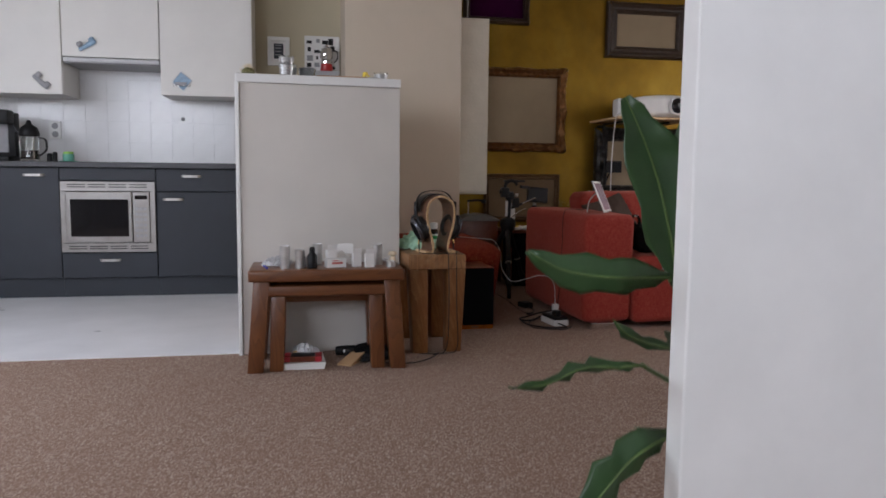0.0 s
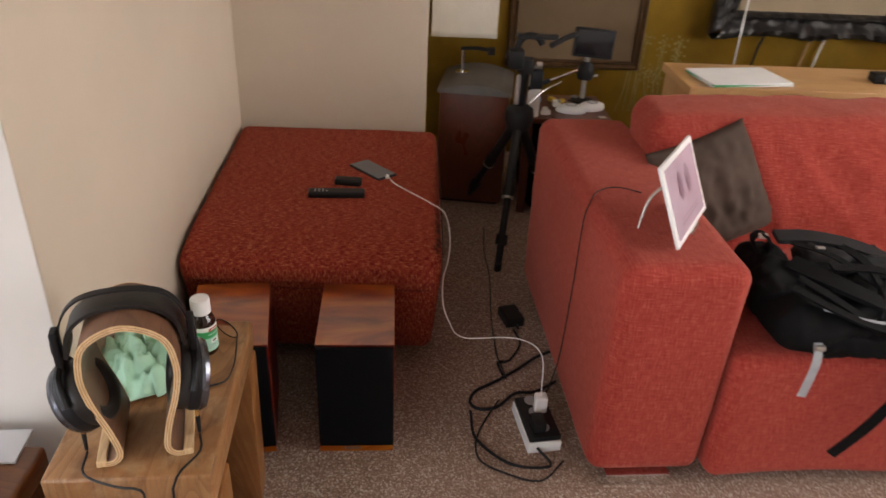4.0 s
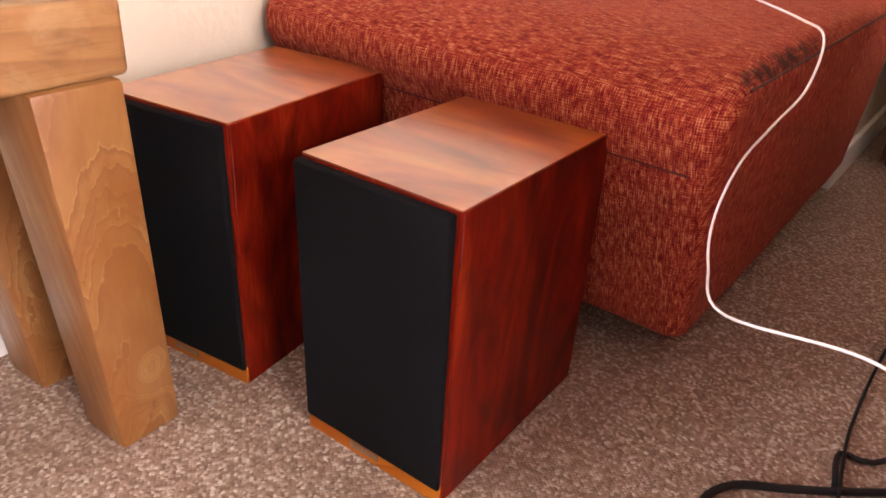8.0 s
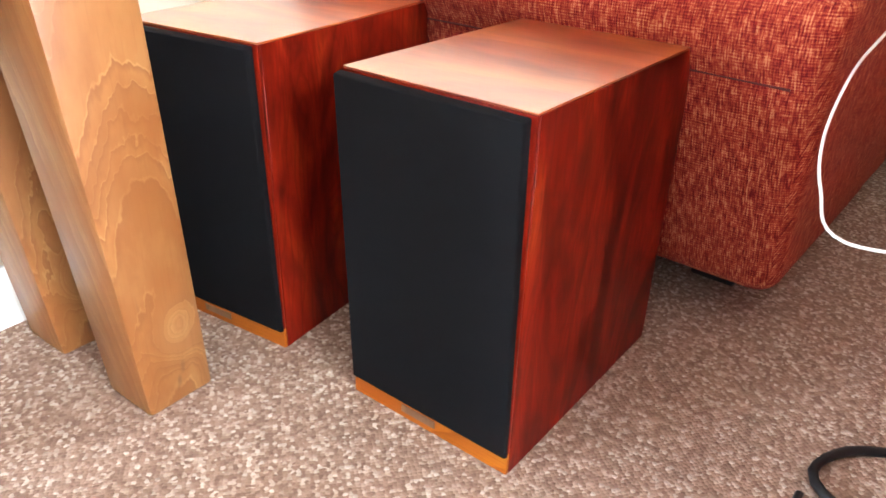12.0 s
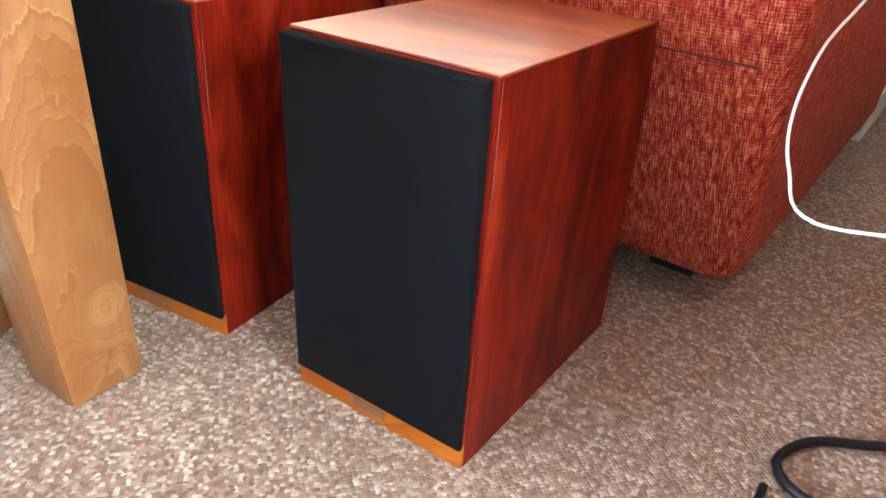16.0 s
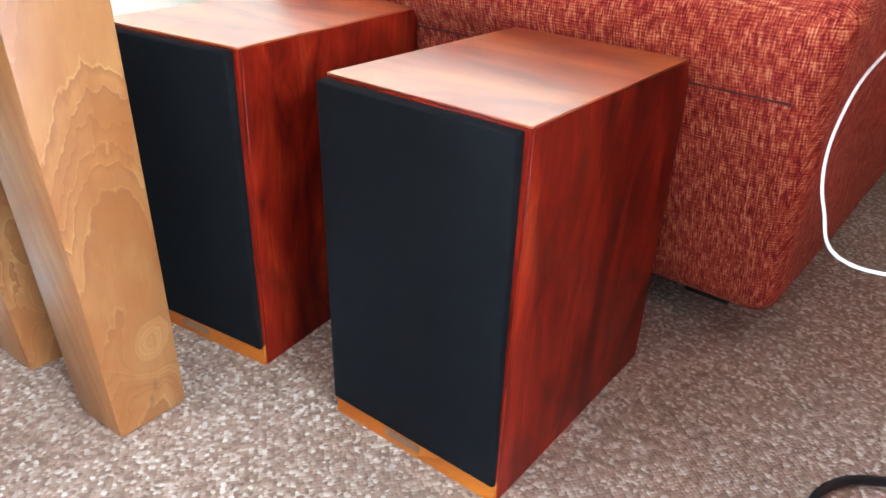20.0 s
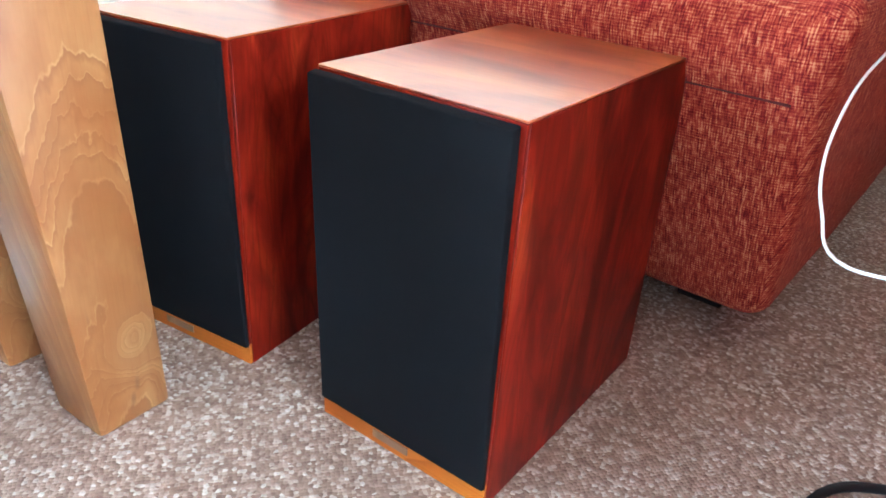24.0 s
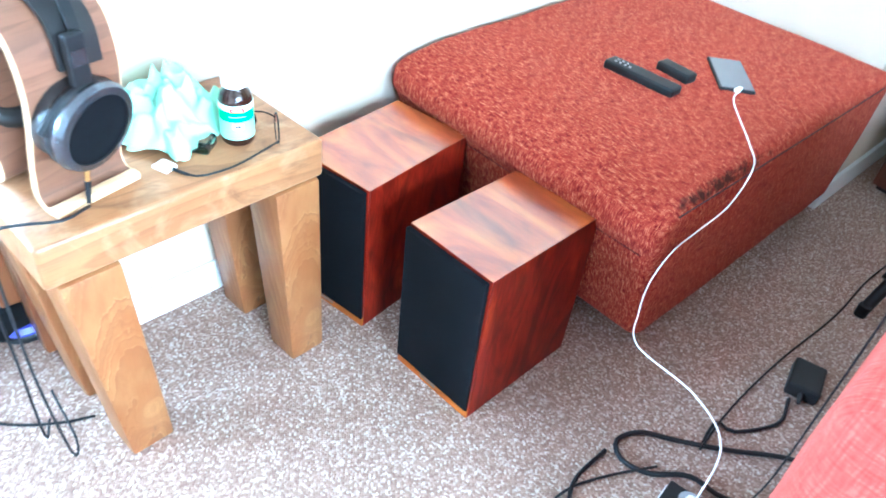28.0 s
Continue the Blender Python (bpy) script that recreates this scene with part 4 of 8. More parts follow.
def oak_stool():
    s = thing("stool", (0, 0, 0), 0, "chunky oiled oak stool holding headphones and a bottle", "stool")
    s.matrix_basis = Matrix.Translation((0.642, 2.862, 0)) @ Matrix.Rotation(radians(3.3), 4, "Z") @ Matrix.Translation((-0.642, -2.862, 0))
    top = blocks((0.37, 2.862, 0.408, 0.642, 3.312, 0.478), bevel=0.007, segs=3)
    part("seat", top, "oak", s, "", 40, "y")
    for fx, tx in ((0.602, 0.602), (0.44, 0.418)):
        for fy, ty in ((2.954, 2.92), (3.28, 3.258)):
            dx, dy = tx - fx, ty - fy
            b = [(-0.036, -0.037, 0), (0.036, -0.037, 0), (0.036, 0.037, 0), (-0.036, 0.037, 0)]
            t = [(dx - 0.044, dy - 0.043, 0.408), (dx + 0.044, dy - 0.043, 0.408), (dx + 0.044, dy + 0.043, 0.408), (dx - 0.044, dy + 0.043, 0.408)]
            part("leg", hull(b, t, 0.005), "post_oak", s, "", 40).location = (fx, fy, 0)


oak_stool()


# ---- ottoman ----
def ottoman():
    o = thing("ottoman", (0, 0, 0), 0, "orange-red tweed ottoman against the wall", "ottoman")

    def lean(q):
        k = max(0.0, (0.43 - q.z) / 0.38)
        q.y += 0.13 * k * max(0.0, (4.4 - q.y) / 0.75)
        q.x -= 0.02 * k * max(0.0, (q.x - 0.6) / 0.43)
        front = max(0.0, min(1.0, (3.86 - q.y) / 0.2))
        roll = max(0.0, min(1.0, (q.z - 0.325) / 0.112))
        over = max(0.0, min(1.0, (q.z - 0.335) / 0.025)) * max(0.0, min(1.0, (0.92 - q.x) / 0.19))
        q.y += front * (0.075 * (1 - math.sqrt(1 - roll * roll * 0.98)) - 0.008 * over)
        q.z -= 0.024 * front * front * roll
        if q.y < 4.0:
            q.y += 0.004 * math.exp(-((q.z - 0.319) / 0.009) ** 2)
        if q.x < 0.6:
            q.x += 0.038 * (1 - (q.y - 3.66) / 1.03) * (0.6 - q.x) / 0.302
        return q

    part("upholstery", soft_box((0.298, 3.66, 0.05), (1.045, 4.69, 0.432), 0.034, 0.005, 0.002, 0.012, 1.0, lean), "ottoman", o, "", 180)
    part("seam", tube([(1.0455, 3.72, 0.414), (1.0475, 3.95, 0.416), (1.0475, 4.3, 0.416), (1.0455, 4.63, 0.414)], 0.0016, 6), "worn_seam", o, "dark worn stitched edge")
    part("lower_seam", tube([(0.42, 3.6985, 0.319), (0.6, 3.6962, 0.3195), (0.8, 3.6962, 0.3195), (0.93, 3.6978, 0.319), (1.01, 3.7002, 0.317)], 0.0015, 6), "seam_thread", o, "dark red stitched seam across the front")
    for x in (0.45, 0.925):
        for y in (3.915, 4.55):
            part("foot", blocks((x - 0.03, y - 0.03, 0, x + 0.03, y + 0.03, 0.055), bevel=0.004), "black", o)
    # Black sheet standing in for the deep shade beneath the ottoman.
    part("underside", blocks((0.38, 3.84, 0.036, 1.0, 4.66, 0.052), bevel=0.003), "nylon", o, "black sheet added under the ottoman to deepen its shade")
    return o


ottoman()


# ---- corner sofa ----
def sofa():
    s = thing("corner_sofa", (1.41, 3.285, 0), 2.6, "red tweed corner sofa with a chaise", "sofa")

    def taper(q):
        k = max(0.0, (0.6 - q.z) / 0.55)
        if q.y < 0.3:
            q.y += 0.015 * k
        return q

    part("arm", soft_box((0, 0, 0.035), (0.292, 1.0, 0.638), 0.042, 0.006, 0.003, 0.05, 2.0, taper), "sofa", s, "", 180)
    def sat_in(q):
        top = max(0.0, (q.z - 0.365) / 0.05)
        q.z += top * (0.012 * noise.noise(Vector((q.x * 3.1, q.y * 2.3, 4))) + 0.003 * noise.noise(Vector((q.x * 11, q.y * 7, 2))))
        if q.y < 0.1:
            q.y += 0.008 * noise.noise(Vector((q.x * 2.6, q.z * 4, 9)))
        return q

    part("seat_cushion", soft_box((0.295, -0.005, 0.03), (1.885, 0.86, 0.405), 0.036, 0.012, 0.004, 0.04, 3.0, sat_in), "sofa", s, "", 180)

    def recline(q):
        q.y += 0.2 * (q.z - 0.4) / 0.4
        q.x += 0.42 * (q.z - 0.47) * math.exp(-(((q.x - 1.833) / 0.3) ** 2))
        slack = noise.noise(Vector((q.x * 2.2, q.z * 3.0, 6.5)))
        crease = 1 - 2 * abs(noise.noise(Vector((q.x * 6.5 + q.z * 5, q.z * 3.2 - q.x * 1.5, 2.2))))
        q.y += 0.014 * slack - 0.013 * max(0.0, crease - 0.35)
        return q

    part("back_cushion", soft_box((0.262, 0.5, 0.37), (1.83, 0.78, 0.742), 0.06, 0.012, 0.008, 0.02, 5.0, recline), "sofa", s, "", 180)
    part("back_cushion", soft_box((1.836, 0.46, 0.37), (2.62, 0.78, 0.742), 0.06, 0.012, 0.008, 0.022, 6.0, recline), "sofa", s, "", 180)
    part("back_frame", soft_box((0.02, 0.86, 0.05), (2.72, 1.02, 0.6), 0.04, 0, 0.002, 0.08, 7.0), "sofa", s, "", 180)
    part("chaise_seat", soft_box((1.889, -1.1, 0.03), (2.66, 0.55, 0.405), 0.06, 0.015, 0.004, 0.05, 8.0), "sofa", s, "", 180)
    part("chaise_back", soft_box((2.5, -0.55, 0.1), (2.76, 0.95, 0.745), 0.08, 0.012, 0.005, 0.06, 9.0), "sofa", s, "", 180)
    for x0, x1 in ((0.05, 0.215), (1.7, 1.84)):
        part("foot", blocks((x0, 0.012, 0, x1, 0.09, 0.036), bevel=0.003), "chrome", s, "flat chrome foot")
    part("foot", blocks((0.05, 0.88, 0, 0.215, 0.96, 0.05), bevel=0.003), "chrome", s, "flat chrome foot")
    part("foot", blocks((2.3, -1.0, 0, 2.46, -0.92, 0.05), bevel=0.003), "chrome", s, "flat chrome foot")


sofa()


# ---- nest of tables ----
def pub_table(name, x0, x1, y0, y1, h, thick, half, spread, label):
    t = thing(name, (0, 0, 0), 0, label, "table", "nest of tables")
    part("tabletop", blocks((x0, y0, h - thick, x1, y1, h), bevel=0.008, segs=3), "pub_oak", t, "", 40, "x")
    for x, sx in ((x0 + half + 0.02, -1), (x1 - half - 0.02, 1)):
        for y, sy in ((y0 + half + 0.015, -1), (y1 - half - 0.015, 1)):
            leg(t, (x + sx * spread, y + sy * spread * 0.3), (x, y), h - thick, half, "pub_oak")
    part("stretcher", blocks((x0 + 0.06, (y0 + y1) / 2 - 0.012, h - thick - 0.045, x1 - 0.06, (y0 + y1) / 2 + 0.012, h - thick), bevel=0.003), "pub_oak", t, "", 40, "x")


pub_table("nesting_table", -0.335, 0.322, 2.645, 2.965, 0.441, 0.05, 0.034, 0.03, "dark stained oak table covered with small tins and boxes")
pub_table("nesting_table", -0.262, 0.25, 2.66, 2.93, 0.372, 0.045, 0.03, 0.012, "smaller dark oak table nested under the larger one")


# ---- kitchen ----
def bow_handle(parent, x, y, z, wide=0.13):
    pts = [(x - wide / 2, y, z), (x - wide / 2 + 0.02, y - 0.022, z), (x + wide / 2 - 0.02, y - 0.022, z), (x + wide / 2, y, z)]
    part("handle", ribbon(pts, 0.016, 0.005, (0, 0, 1)), "steel", parent, "bowed steel handle")


def base_unit(x0, x1, fronts, label):
    u = thing("kitchen_cabinet", (0, 0, 0), 0, label, "cabinet", "kitchen base units")
    part("body", blocks((x0, 4.76, 0.13, x1, 5.33, 0.868), bevel=0), "slate", u)
    part("plinth", blocks((x0, 4.775, 0.0045, x1, 4.8, 0.129), bevel=0), "slate", u)
    for z0, z1, handle in fronts:
        f = part("front", blocks((x0 + 0.002, 4.738, z0 + 0.002, x1 - 0.002, 4.758, z1 - 0.002), bevel=0.002), "slate", u)
        if handle:
            bow_handle(f, x0 + handle * (x1 - x0), 4.738, z1 - 0.05)
    return u


base_unit(-2.884, -2.284, [(0.135, 0.868, 0.5)], "slate blue kitchen cabinet with one door")
base_unit(-2.282, -1.682, [(0.135, 0.868, 0.75)], "slate blue cabinet door with a steel handle")
base_unit(-1.68, -1.08, [(0.785, 0.868, 0), (0.135, 0.305, 0.5)], "slate blue cabinet housing a built-in microwave")
base_unit(-1.078, -0.478, [(0.715, 0.868, 0.38), (0.135, 0.712, 0.18)], "slate blue cabinet with drawer over door")
base_unit(-0.476, 0.18, [(0.135, 0.868, 0.3)], "slate blue cabinet behind the low partition")
solo("worktop", blocks((-2.9, 4.7, 0.87, 0.183, 5.338, 0.907), bevel=0.005), "worktop", "dark grey kitchen worktop", "worktop")


def microwave():
    m = thing("microwave_oven", (-1.38, 4.735, 0.31), 0, "built-in stainless steel microwave oven", "microwave")
    part("surround", blocks((-0.296, -0.012, 0, 0.296, 0.004, 0.06), (-0.296, -0.012, 0.405, 0.296, 0.004, 0.468), (-0.296, -0.012, 0.06, -0.262, 0.004, 0.405), (0.262, -0.012, 0.06, 0.296, 0.004, 0.405), bevel=0.002), "oven_steel", m)
    for z in (0.02, 0.036, 0.43, 0.446):
        for k in range(4):
            part("vent_slot", blocks((-0.25 + k * 0.128, -0.0135, z, -0.14 + k * 0.128, -0.0125, z + 0.006), bevel=0), "black", m)
    part("door", blocks((-0.26, -0.024, 0.064, 0.15, 0.004, 0.402), bevel=0.004), "oven_steel", m)
    part("window", blocks((-0.232, -0.027, 0.105, 0.128, -0.0245, 0.352), bevel=0.002), "dark_glass", m, "dark glass oven window")
    part("control_panel", blocks((0.154, -0.02, 0.064, 0.26, 0.004, 0.402), bevel=0.003), "oven_steel", m)
    part("display", blocks((0.168, -0.0225, 0.352, 0.246, -0.0205, 0.378), bevel=0.001), "dark_glass", m)
    for r in range(6):
        for c in range(3):
            part("button", blocks((0.17 + c * 0.026, -0.022, 0.1 + r * 0.036, 0.19 + c * 0.026, -0.0205, 0.118 + r * 0.036), bevel=0.001, segs=1), "grey", m)


microwave()


def wall_unit(x0, x1, z0, label, doors=1):
    u = thing("wall_cabinet", (0, 0, 0), 0, label, "cabinet", "kitchen wall units")
    part("body", blocks((x0, 4.97, z0 + 0.004, x1, 5.337, 2.35), bevel=0.001), "cream", u)
    part("door", blocks((x0 + 0.002, 4.948, z0, x1 - 0.002, 4.968, 2.348), bevel=0.003), "cream", u)
    return u


wall_unit(-2.92, -2.31, 1.36, "cream wall cabinet door")
wall_unit(-2.307, -1.697, 1.36, "cream wall cabinet with a ship magnet")
wall_unit(-1.694, -1.072, 1.615, "short cream cabinet above the cooker hood")
wall_unit(-1.069, -0.452, 1.375, "cream wall cabinet with a blue tile magnet")
hood = thing("cooker_hood", (0, 0, 0), 0, "slim grey cooker hood under a cabinet", "cooker hood")
part("housing", blocks((-1.69, 4.97, 1.575, -1.076, 5.337, 1.612), bevel=0.003), "grey", hood)
part("lip", blocks((-1.69, 4.95, 1.582, -1.076, 4.969, 1.61), bevel=0.003), "ledge_grey", hood)


# ---- the gold wall ----
def swept_frame(name, x0, x1, z0, z1, y, border, deep, wood, fill, label, carve=0.0, recess=0.012, lobes=0):
    """A picture frame with a moulded profile; carve: depth of the carved scrolls along it."""
    f = thing(name, ((x0 + x1) / 2, y, (z0 + z1) / 2), 0, label, "framed panel")
    w, h = (x1 - x0) / 2, (z1 - z0) / 2
    prof = [(0.0, 0.0), (0.03, 0.55), (0.14, 0.9), (0.3, 1.0), (0.42, 0.72), (0.58, 0.55), (0.72, 0.62), (0.82, 0.85), (0.92, 0.7), (1.0, 0.25), (1.0, 0.0)]
    sides = (((-w, -h), (w, -h)), ((w, -h), (w, h)), ((w, h), (-w, h)), ((-w, h), (-w, -h)))
    for i, ((ax, az), (bx, bz)) in enumerate(sides):
        long = math.hypot(bx - ax, bz - az)
        ux, uz = (bx - ax) / long, (bz - az) / long
        nx, nz = -uz, ux
        n = max(8, int(long / 0.011)) if carve else 2
        verts, faces = [], []
        for k in range(n + 1):
            for q, (a, b) in enumerate(prof):
                inset = a * border
                s = inset + (long - 2 * inset) * k / n
                lift = b * deep
                if carve and 0 < q < len(prof) - 1:
                    at = s - long / 2
                    corner = math.exp(-((min(s, long - s) / (border * 1.3)) ** 2))
                    centre = math.exp(-((at / (border * 0.9)) ** 2))
                    c = noise.noise(Vector((at * 38 + i * 7, a * 4.0, i * 3.1))) + 0.6 * noise.noise(Vector((at * 90, a * 9, i)))
                    scroll = 0.5 + 0.5 * math.sin(at * 95 + a * 6)
                    lift += carve * (0.5 * c + 0.35 * scroll * (1 if a < 0.5 else 0.4) + 0.9 * corner * (1 - a) + 0.5 * centre * (1 - a))
                    if q < 4:
                        inset -= carve * (0.8 * corner + 0.55 * centre + 0.25 * max(0, c)) * (1 - a)
                verts.append((ax + ux * s + nx * inset, -lift, az + uz * s + nz * inset))
        m = len(prof)
        for k in range(n):
            for q in range(m - 1):
                j = k * m + q
                faces.append((j, j + 1, j + m + 1, j + m))
        part("rail", (verts, faces), wood, f, "", 50 if carve else 30)
    part("backing", blocks((-w + border * 0.6, -0.006, -h + border * 0.6, w - border * 0.6, -0.001, h - border * 0.6), bevel=0), "black", f)
    part("panel", blocks((-w + border * 0.9, -recess, -h + border * 0.9, w - border * 0.9, -recess + 0.004, h - border * 0.9), bevel=0), fill, f, "")
    return f


Y = 5.598
swept_frame("framed_panel", 1.28, 2.098, 1.052, 1.745, Y, 0.075, 0.05, "gilt", "linen", "ornate gilt frame with plain beige linen", 0.018)
swept_frame("framed_panel", 2.45, 3.195, 1.865, 2.335, Y, 0.1, 0.045, "dark_frame", "linen", "dark carved frame with plain beige linen", 0.004)
swept_frame("framed_panel", 1.2, 1.762, 2.1, 2.51, Y, 0.055, 0.05, "dark_frame", "purple", "dark frame with purple velvet", 0.004)
swept_frame("framed_panel", 3.925, 4.335, 2.022, 2.44, Y, 0.05, 0.05, "dark_frame", "purple", "small dark frame with purple velvet", 0.004)
swept_frame("framed_panel", 3.532, 4.43, 1.008, 1.66, Y, 0.1, 0.08, "gilt", "purple", "deep gilt box frame with purple velvet", 0.008, 0.014)
swept_frame("framed_panel", 2.362, 3.318, 0.66, 1.262, 5.56, 0.112, 0.07, "black_gilt", "linen", "ornate blackened frame with plain beige linen", 0.026, 0.015)
swept_frame("framed_panel", 1.4, 2.068, 0.455, 0.86, Y, 0.045, 0.03, "dark_gilt", "brown_panel", "thin dark gilt frame behind the tripod", 0.0)


def flower_stencil():
    """Faint paler plants painted low on the gold wall."""
    rnd = random.Random(5)
    s = thing("painted_plant", (0, 5.5985, 0), 0, "pale gold flower heads painted on the wall", "wall painting")
    for k in range(16):
        x, top = 2.02 + 0.24 * rnd.random(), 0.4 + 0.22 * rnd.random()
        lean = rnd.uniform(-0.05, 0.05)
        stem = [(x - lean, 0, 0.24), (x - lean * 0.4, 0, 0.34), (x, 0, top)]
        part("stem", ribbon(stem, 0.004, 0.001, (1, 0, 0)), "stencil", s)
        dots = []
        for q in range(9):
            a, r = q * 2.4, 0.006 + 0.0042 * q
            dots.append(lathe([(0, 0), (0.0055, 0), (0.0055, 0.001), (0, 0.001)], 7, (x + r * math.cos(a), 0, top + r * math.sin(a)), Matrix.Rotation(radians(90), 4, "X")))
        part("flower_head", merged(*dots), "stencil", s)


flower_stencil()


def projector_shelf():
    s = thing("wall_shelf", (0, 0, 0), 0, "pale wooden shelf carrying the projector", "shelf")
    part("board", blocks((2.33, 5.0, 1.302, 3.06, 5.595, 1.32), bevel=0.002), "ply", s, "", None, "x")
    part("board", blocks((3.063, 4.985, 1.302, 3.365, 5.2, 1.314), bevel=0.002), "ply", s, "loose board end", None, "x")
    for x in (2.45, 2.85):
        part("bracket", blocks((x, 5.2, 1.286, x + 0.02, 5.595, 1.301), (x, 5.58, 1.12, x + 0.02, 5.595, 1.286), bevel=0.001), "black", s)


projector_shelf()


def projector():
    p = thing("projector", (2.82, 5.08, 1.321), 0, "white home cinema projector with large round lens", "projector")

    def round_front(q):
        q.z = 0.012 + (q.z - 0.012) * (1 - 0.12 * min(1.0, abs(q.x) / 0.27) ** 2)
        return q

    part("housing", soft_box((-0.31, 0, 0.012), (0.28, 0.4, 0.185), 0.04, 0.006, 0, 0.05, 0, round_front), "white", p, "", 180)
    turn = Matrix.Rotation(radians(90), 4, "X")
    part("lens_ring", lathe([(0.078, -0.01), (0.078, 0.02), (0.066, 0.026), (0.06, 0.01), (0.06, -0.01)], 36, (0.05, -0.002, 0.1), turn), "white", p, "", 40)
    part("lens", lathe([(0.06, 0.0), (0.05, 0.012), (0.03, 0.019), (0, 0.022)], 36, (0.05, -0.002, 0.1), turn), "dark_glass", p, "dark round lens", 60)
    for k in range(7):
        part("vent_slot", blocks((-0.16 + k * 0.013, -0.002, 0.06, -0.154 + k * 0.013, 0.003, 0.12), bevel=0.001, segs=1), "grey", p)
    for k in range(5):
        part("vent_slot", blocks((0.185 + k * 0.013, 0.001, 0.06, 0.191 + k * 0.013, 0.006, 0.11), bevel=0.001, segs=1), "grey", p)
    for x in (-0.2, 0.2):
        part("foot", lathe([(0, 0), (0.018, 0), (0.018, 0.014), (0, 0.014)], 16, (x, 0.06, 0)), "black", p)
    t = thing("media_box", (2.41, 5.06, 1.321), -6, "small white rounded box beside the projector", "box")

    def slope(q):
        q.z *= 1 - 0.22 * (q.x + 0.07) / 0.14
        return q

    part("housing", soft_box((-0.072, -0.05, 0.0), (0.072, 0.1, 0.145), 0.02, 0.003, 0, 0.03, 0, slope), "white", t, "", 180)
    part("front_panel", blocks((-0.05, -0.056, 0.02, 0.05, -0.053, 0.075), bevel=0.001), "ledge_grey", t, "pale grey front panel")


projector()


def radiator():
    r = thing("radiator", (3.54, 5.5, 0.12), 0, "white panel radiator on the gold wall", "radiator")
    part("panel", blocks((0, 0.0, 0, 0.9, 0.018, 0.56), bevel=0.004), "trim", r)
    for k in range(27):
        part("flute", soft_box((0.016 + k * 0.0325, -0.006, 0.02), (0.036 + k * 0.0325, 0.001, 0.53), 0.003, 0, 0, 0.3), "trim", r, "", 60)
    part("grille", blocks((0, 0.0, 0.562, 0.9, 0.085, 0.57), bevel=0.002), "trim", r)
    part("end_cap", blocks((-0.004, 0, 0.01, 0.0, 0.085, 0.562), bevel=0), "trim", r)
    part("bracket", blocks((0.1, 0.02, 0.2, 0.14, 0.1, 0.4), (0.75, 0.02, 0.2, 0.79, 0.1, 0.4), bevel=0), "trim", r)


radiator()


def paper_lamp(name, x0, x1, y0, y1, z0, z1, label, hang):
    """A square tower of creased rice paper on thin wires."""
    t = thing(name, ((x0 + x1) / 2, (y0 + y1) / 2, 0), 0, label, "paper lamp")
    w, d = (x1 - x0) / 2, (y1 - y0) / 2
    verts, faces = [], []
    n, m = 48, 6
    ring = []
    for side in ((-w, -d, 1, 0), (w, -d, 0, 1), (w, d, -1, 0), (-w, d, 0, -1)):
        for k in range(m):
            s = k / m * (2 * w if side[2] else 2 * d)
            ring.append((side[0] + side[2] * s, side[1] + side[3] * s))
    for i in range(n + 1):
        z = z0 + (z1 - z0) * i / n
        for x, y in ring:
            k = 1 + 0.012 * noise.noise(Vector((x * 6, y * 6, z * 9))) + 0.006 * noise.noise(Vector((x * 20, y * 20, z * 30)))
            verts.append((x * k, y * k, z))
    r = len(ring)
    for i in range(n):
        for k in range(r):
            faces.append((i * r + k, i * r + (k + 1) % r, (i + 1) * r + (k + 1) % r, (i + 1) * r + k))
    shade_ = part("shade", (verts, faces), "lamp_paper", t, "creased rice paper", 30)
    sol = shade_.modifiers.new("thickness", "SOLIDIFY")
    sol.thickness = 0.002
    for sx in (-1, 1):
        part("rod", tube([(sx * w * 0.9, 0, z0 + 0.02), (sx * w * 0.9, 0, z1 - 0.02)], 0.003, 6, smooth_line=False), "steel", t)
    if hang:
        part("cord", tube([(0, 0, z1 - 0.05), (0, 0, 2.56)], 0.003, 6, smooth_line=False), "white", t)
        part("spreader", blocks((-w * 0.9, -0.004, z1 - 0.06, w * 0.9, 0.004, z1 - 0.05), bevel=0), "steel", t)
    else:
        part("base", blocks((-w * 0.95, -d * 0.95, 0, w * 0.95, d * 0.95, 0.02), bevel=0.003), "black", t)


paper_lamp("paper_lamp", 1.02, 1.293, 5.08, 5.36, 0.7, 2.03, "white creased paper lamp hanging beside the chimney breast", True)
paper_lamp("paper_floor_lamp", 3.965, 4.17, 4.8, 5.05, 0.02, 1.73, "tall square white paper floor lamp", False)


def console():
    c = thing("console_table", (0, 0, 0), 0, "beech console table standing behind the sofa", "table")
    part("tabletop", blocks((1.875, 4.36, 0.698, 3.76, 4.68, 0.728), bevel=0.003), "desk_wood", c, "", None, "x")
    part("end_panel", blocks((1.89, 4.37, 0, 1.915, 4.67, 0.697), bevel=0.002), "desk_wood", c)
    part("end_panel", blocks((3.715, 4.37, 0, 3.74, 4.67, 0.697), bevel=0.002), "desk_wood", c)
    part("back_panel", blocks((1.916, 4.64, 0.1, 3.714, 4.66, 0.697), bevel=0.002), "desk_wood", c, "", None, "x")


console()


# ---- headphones, stand and small things on the oak stool ----
TOP = 0.4785


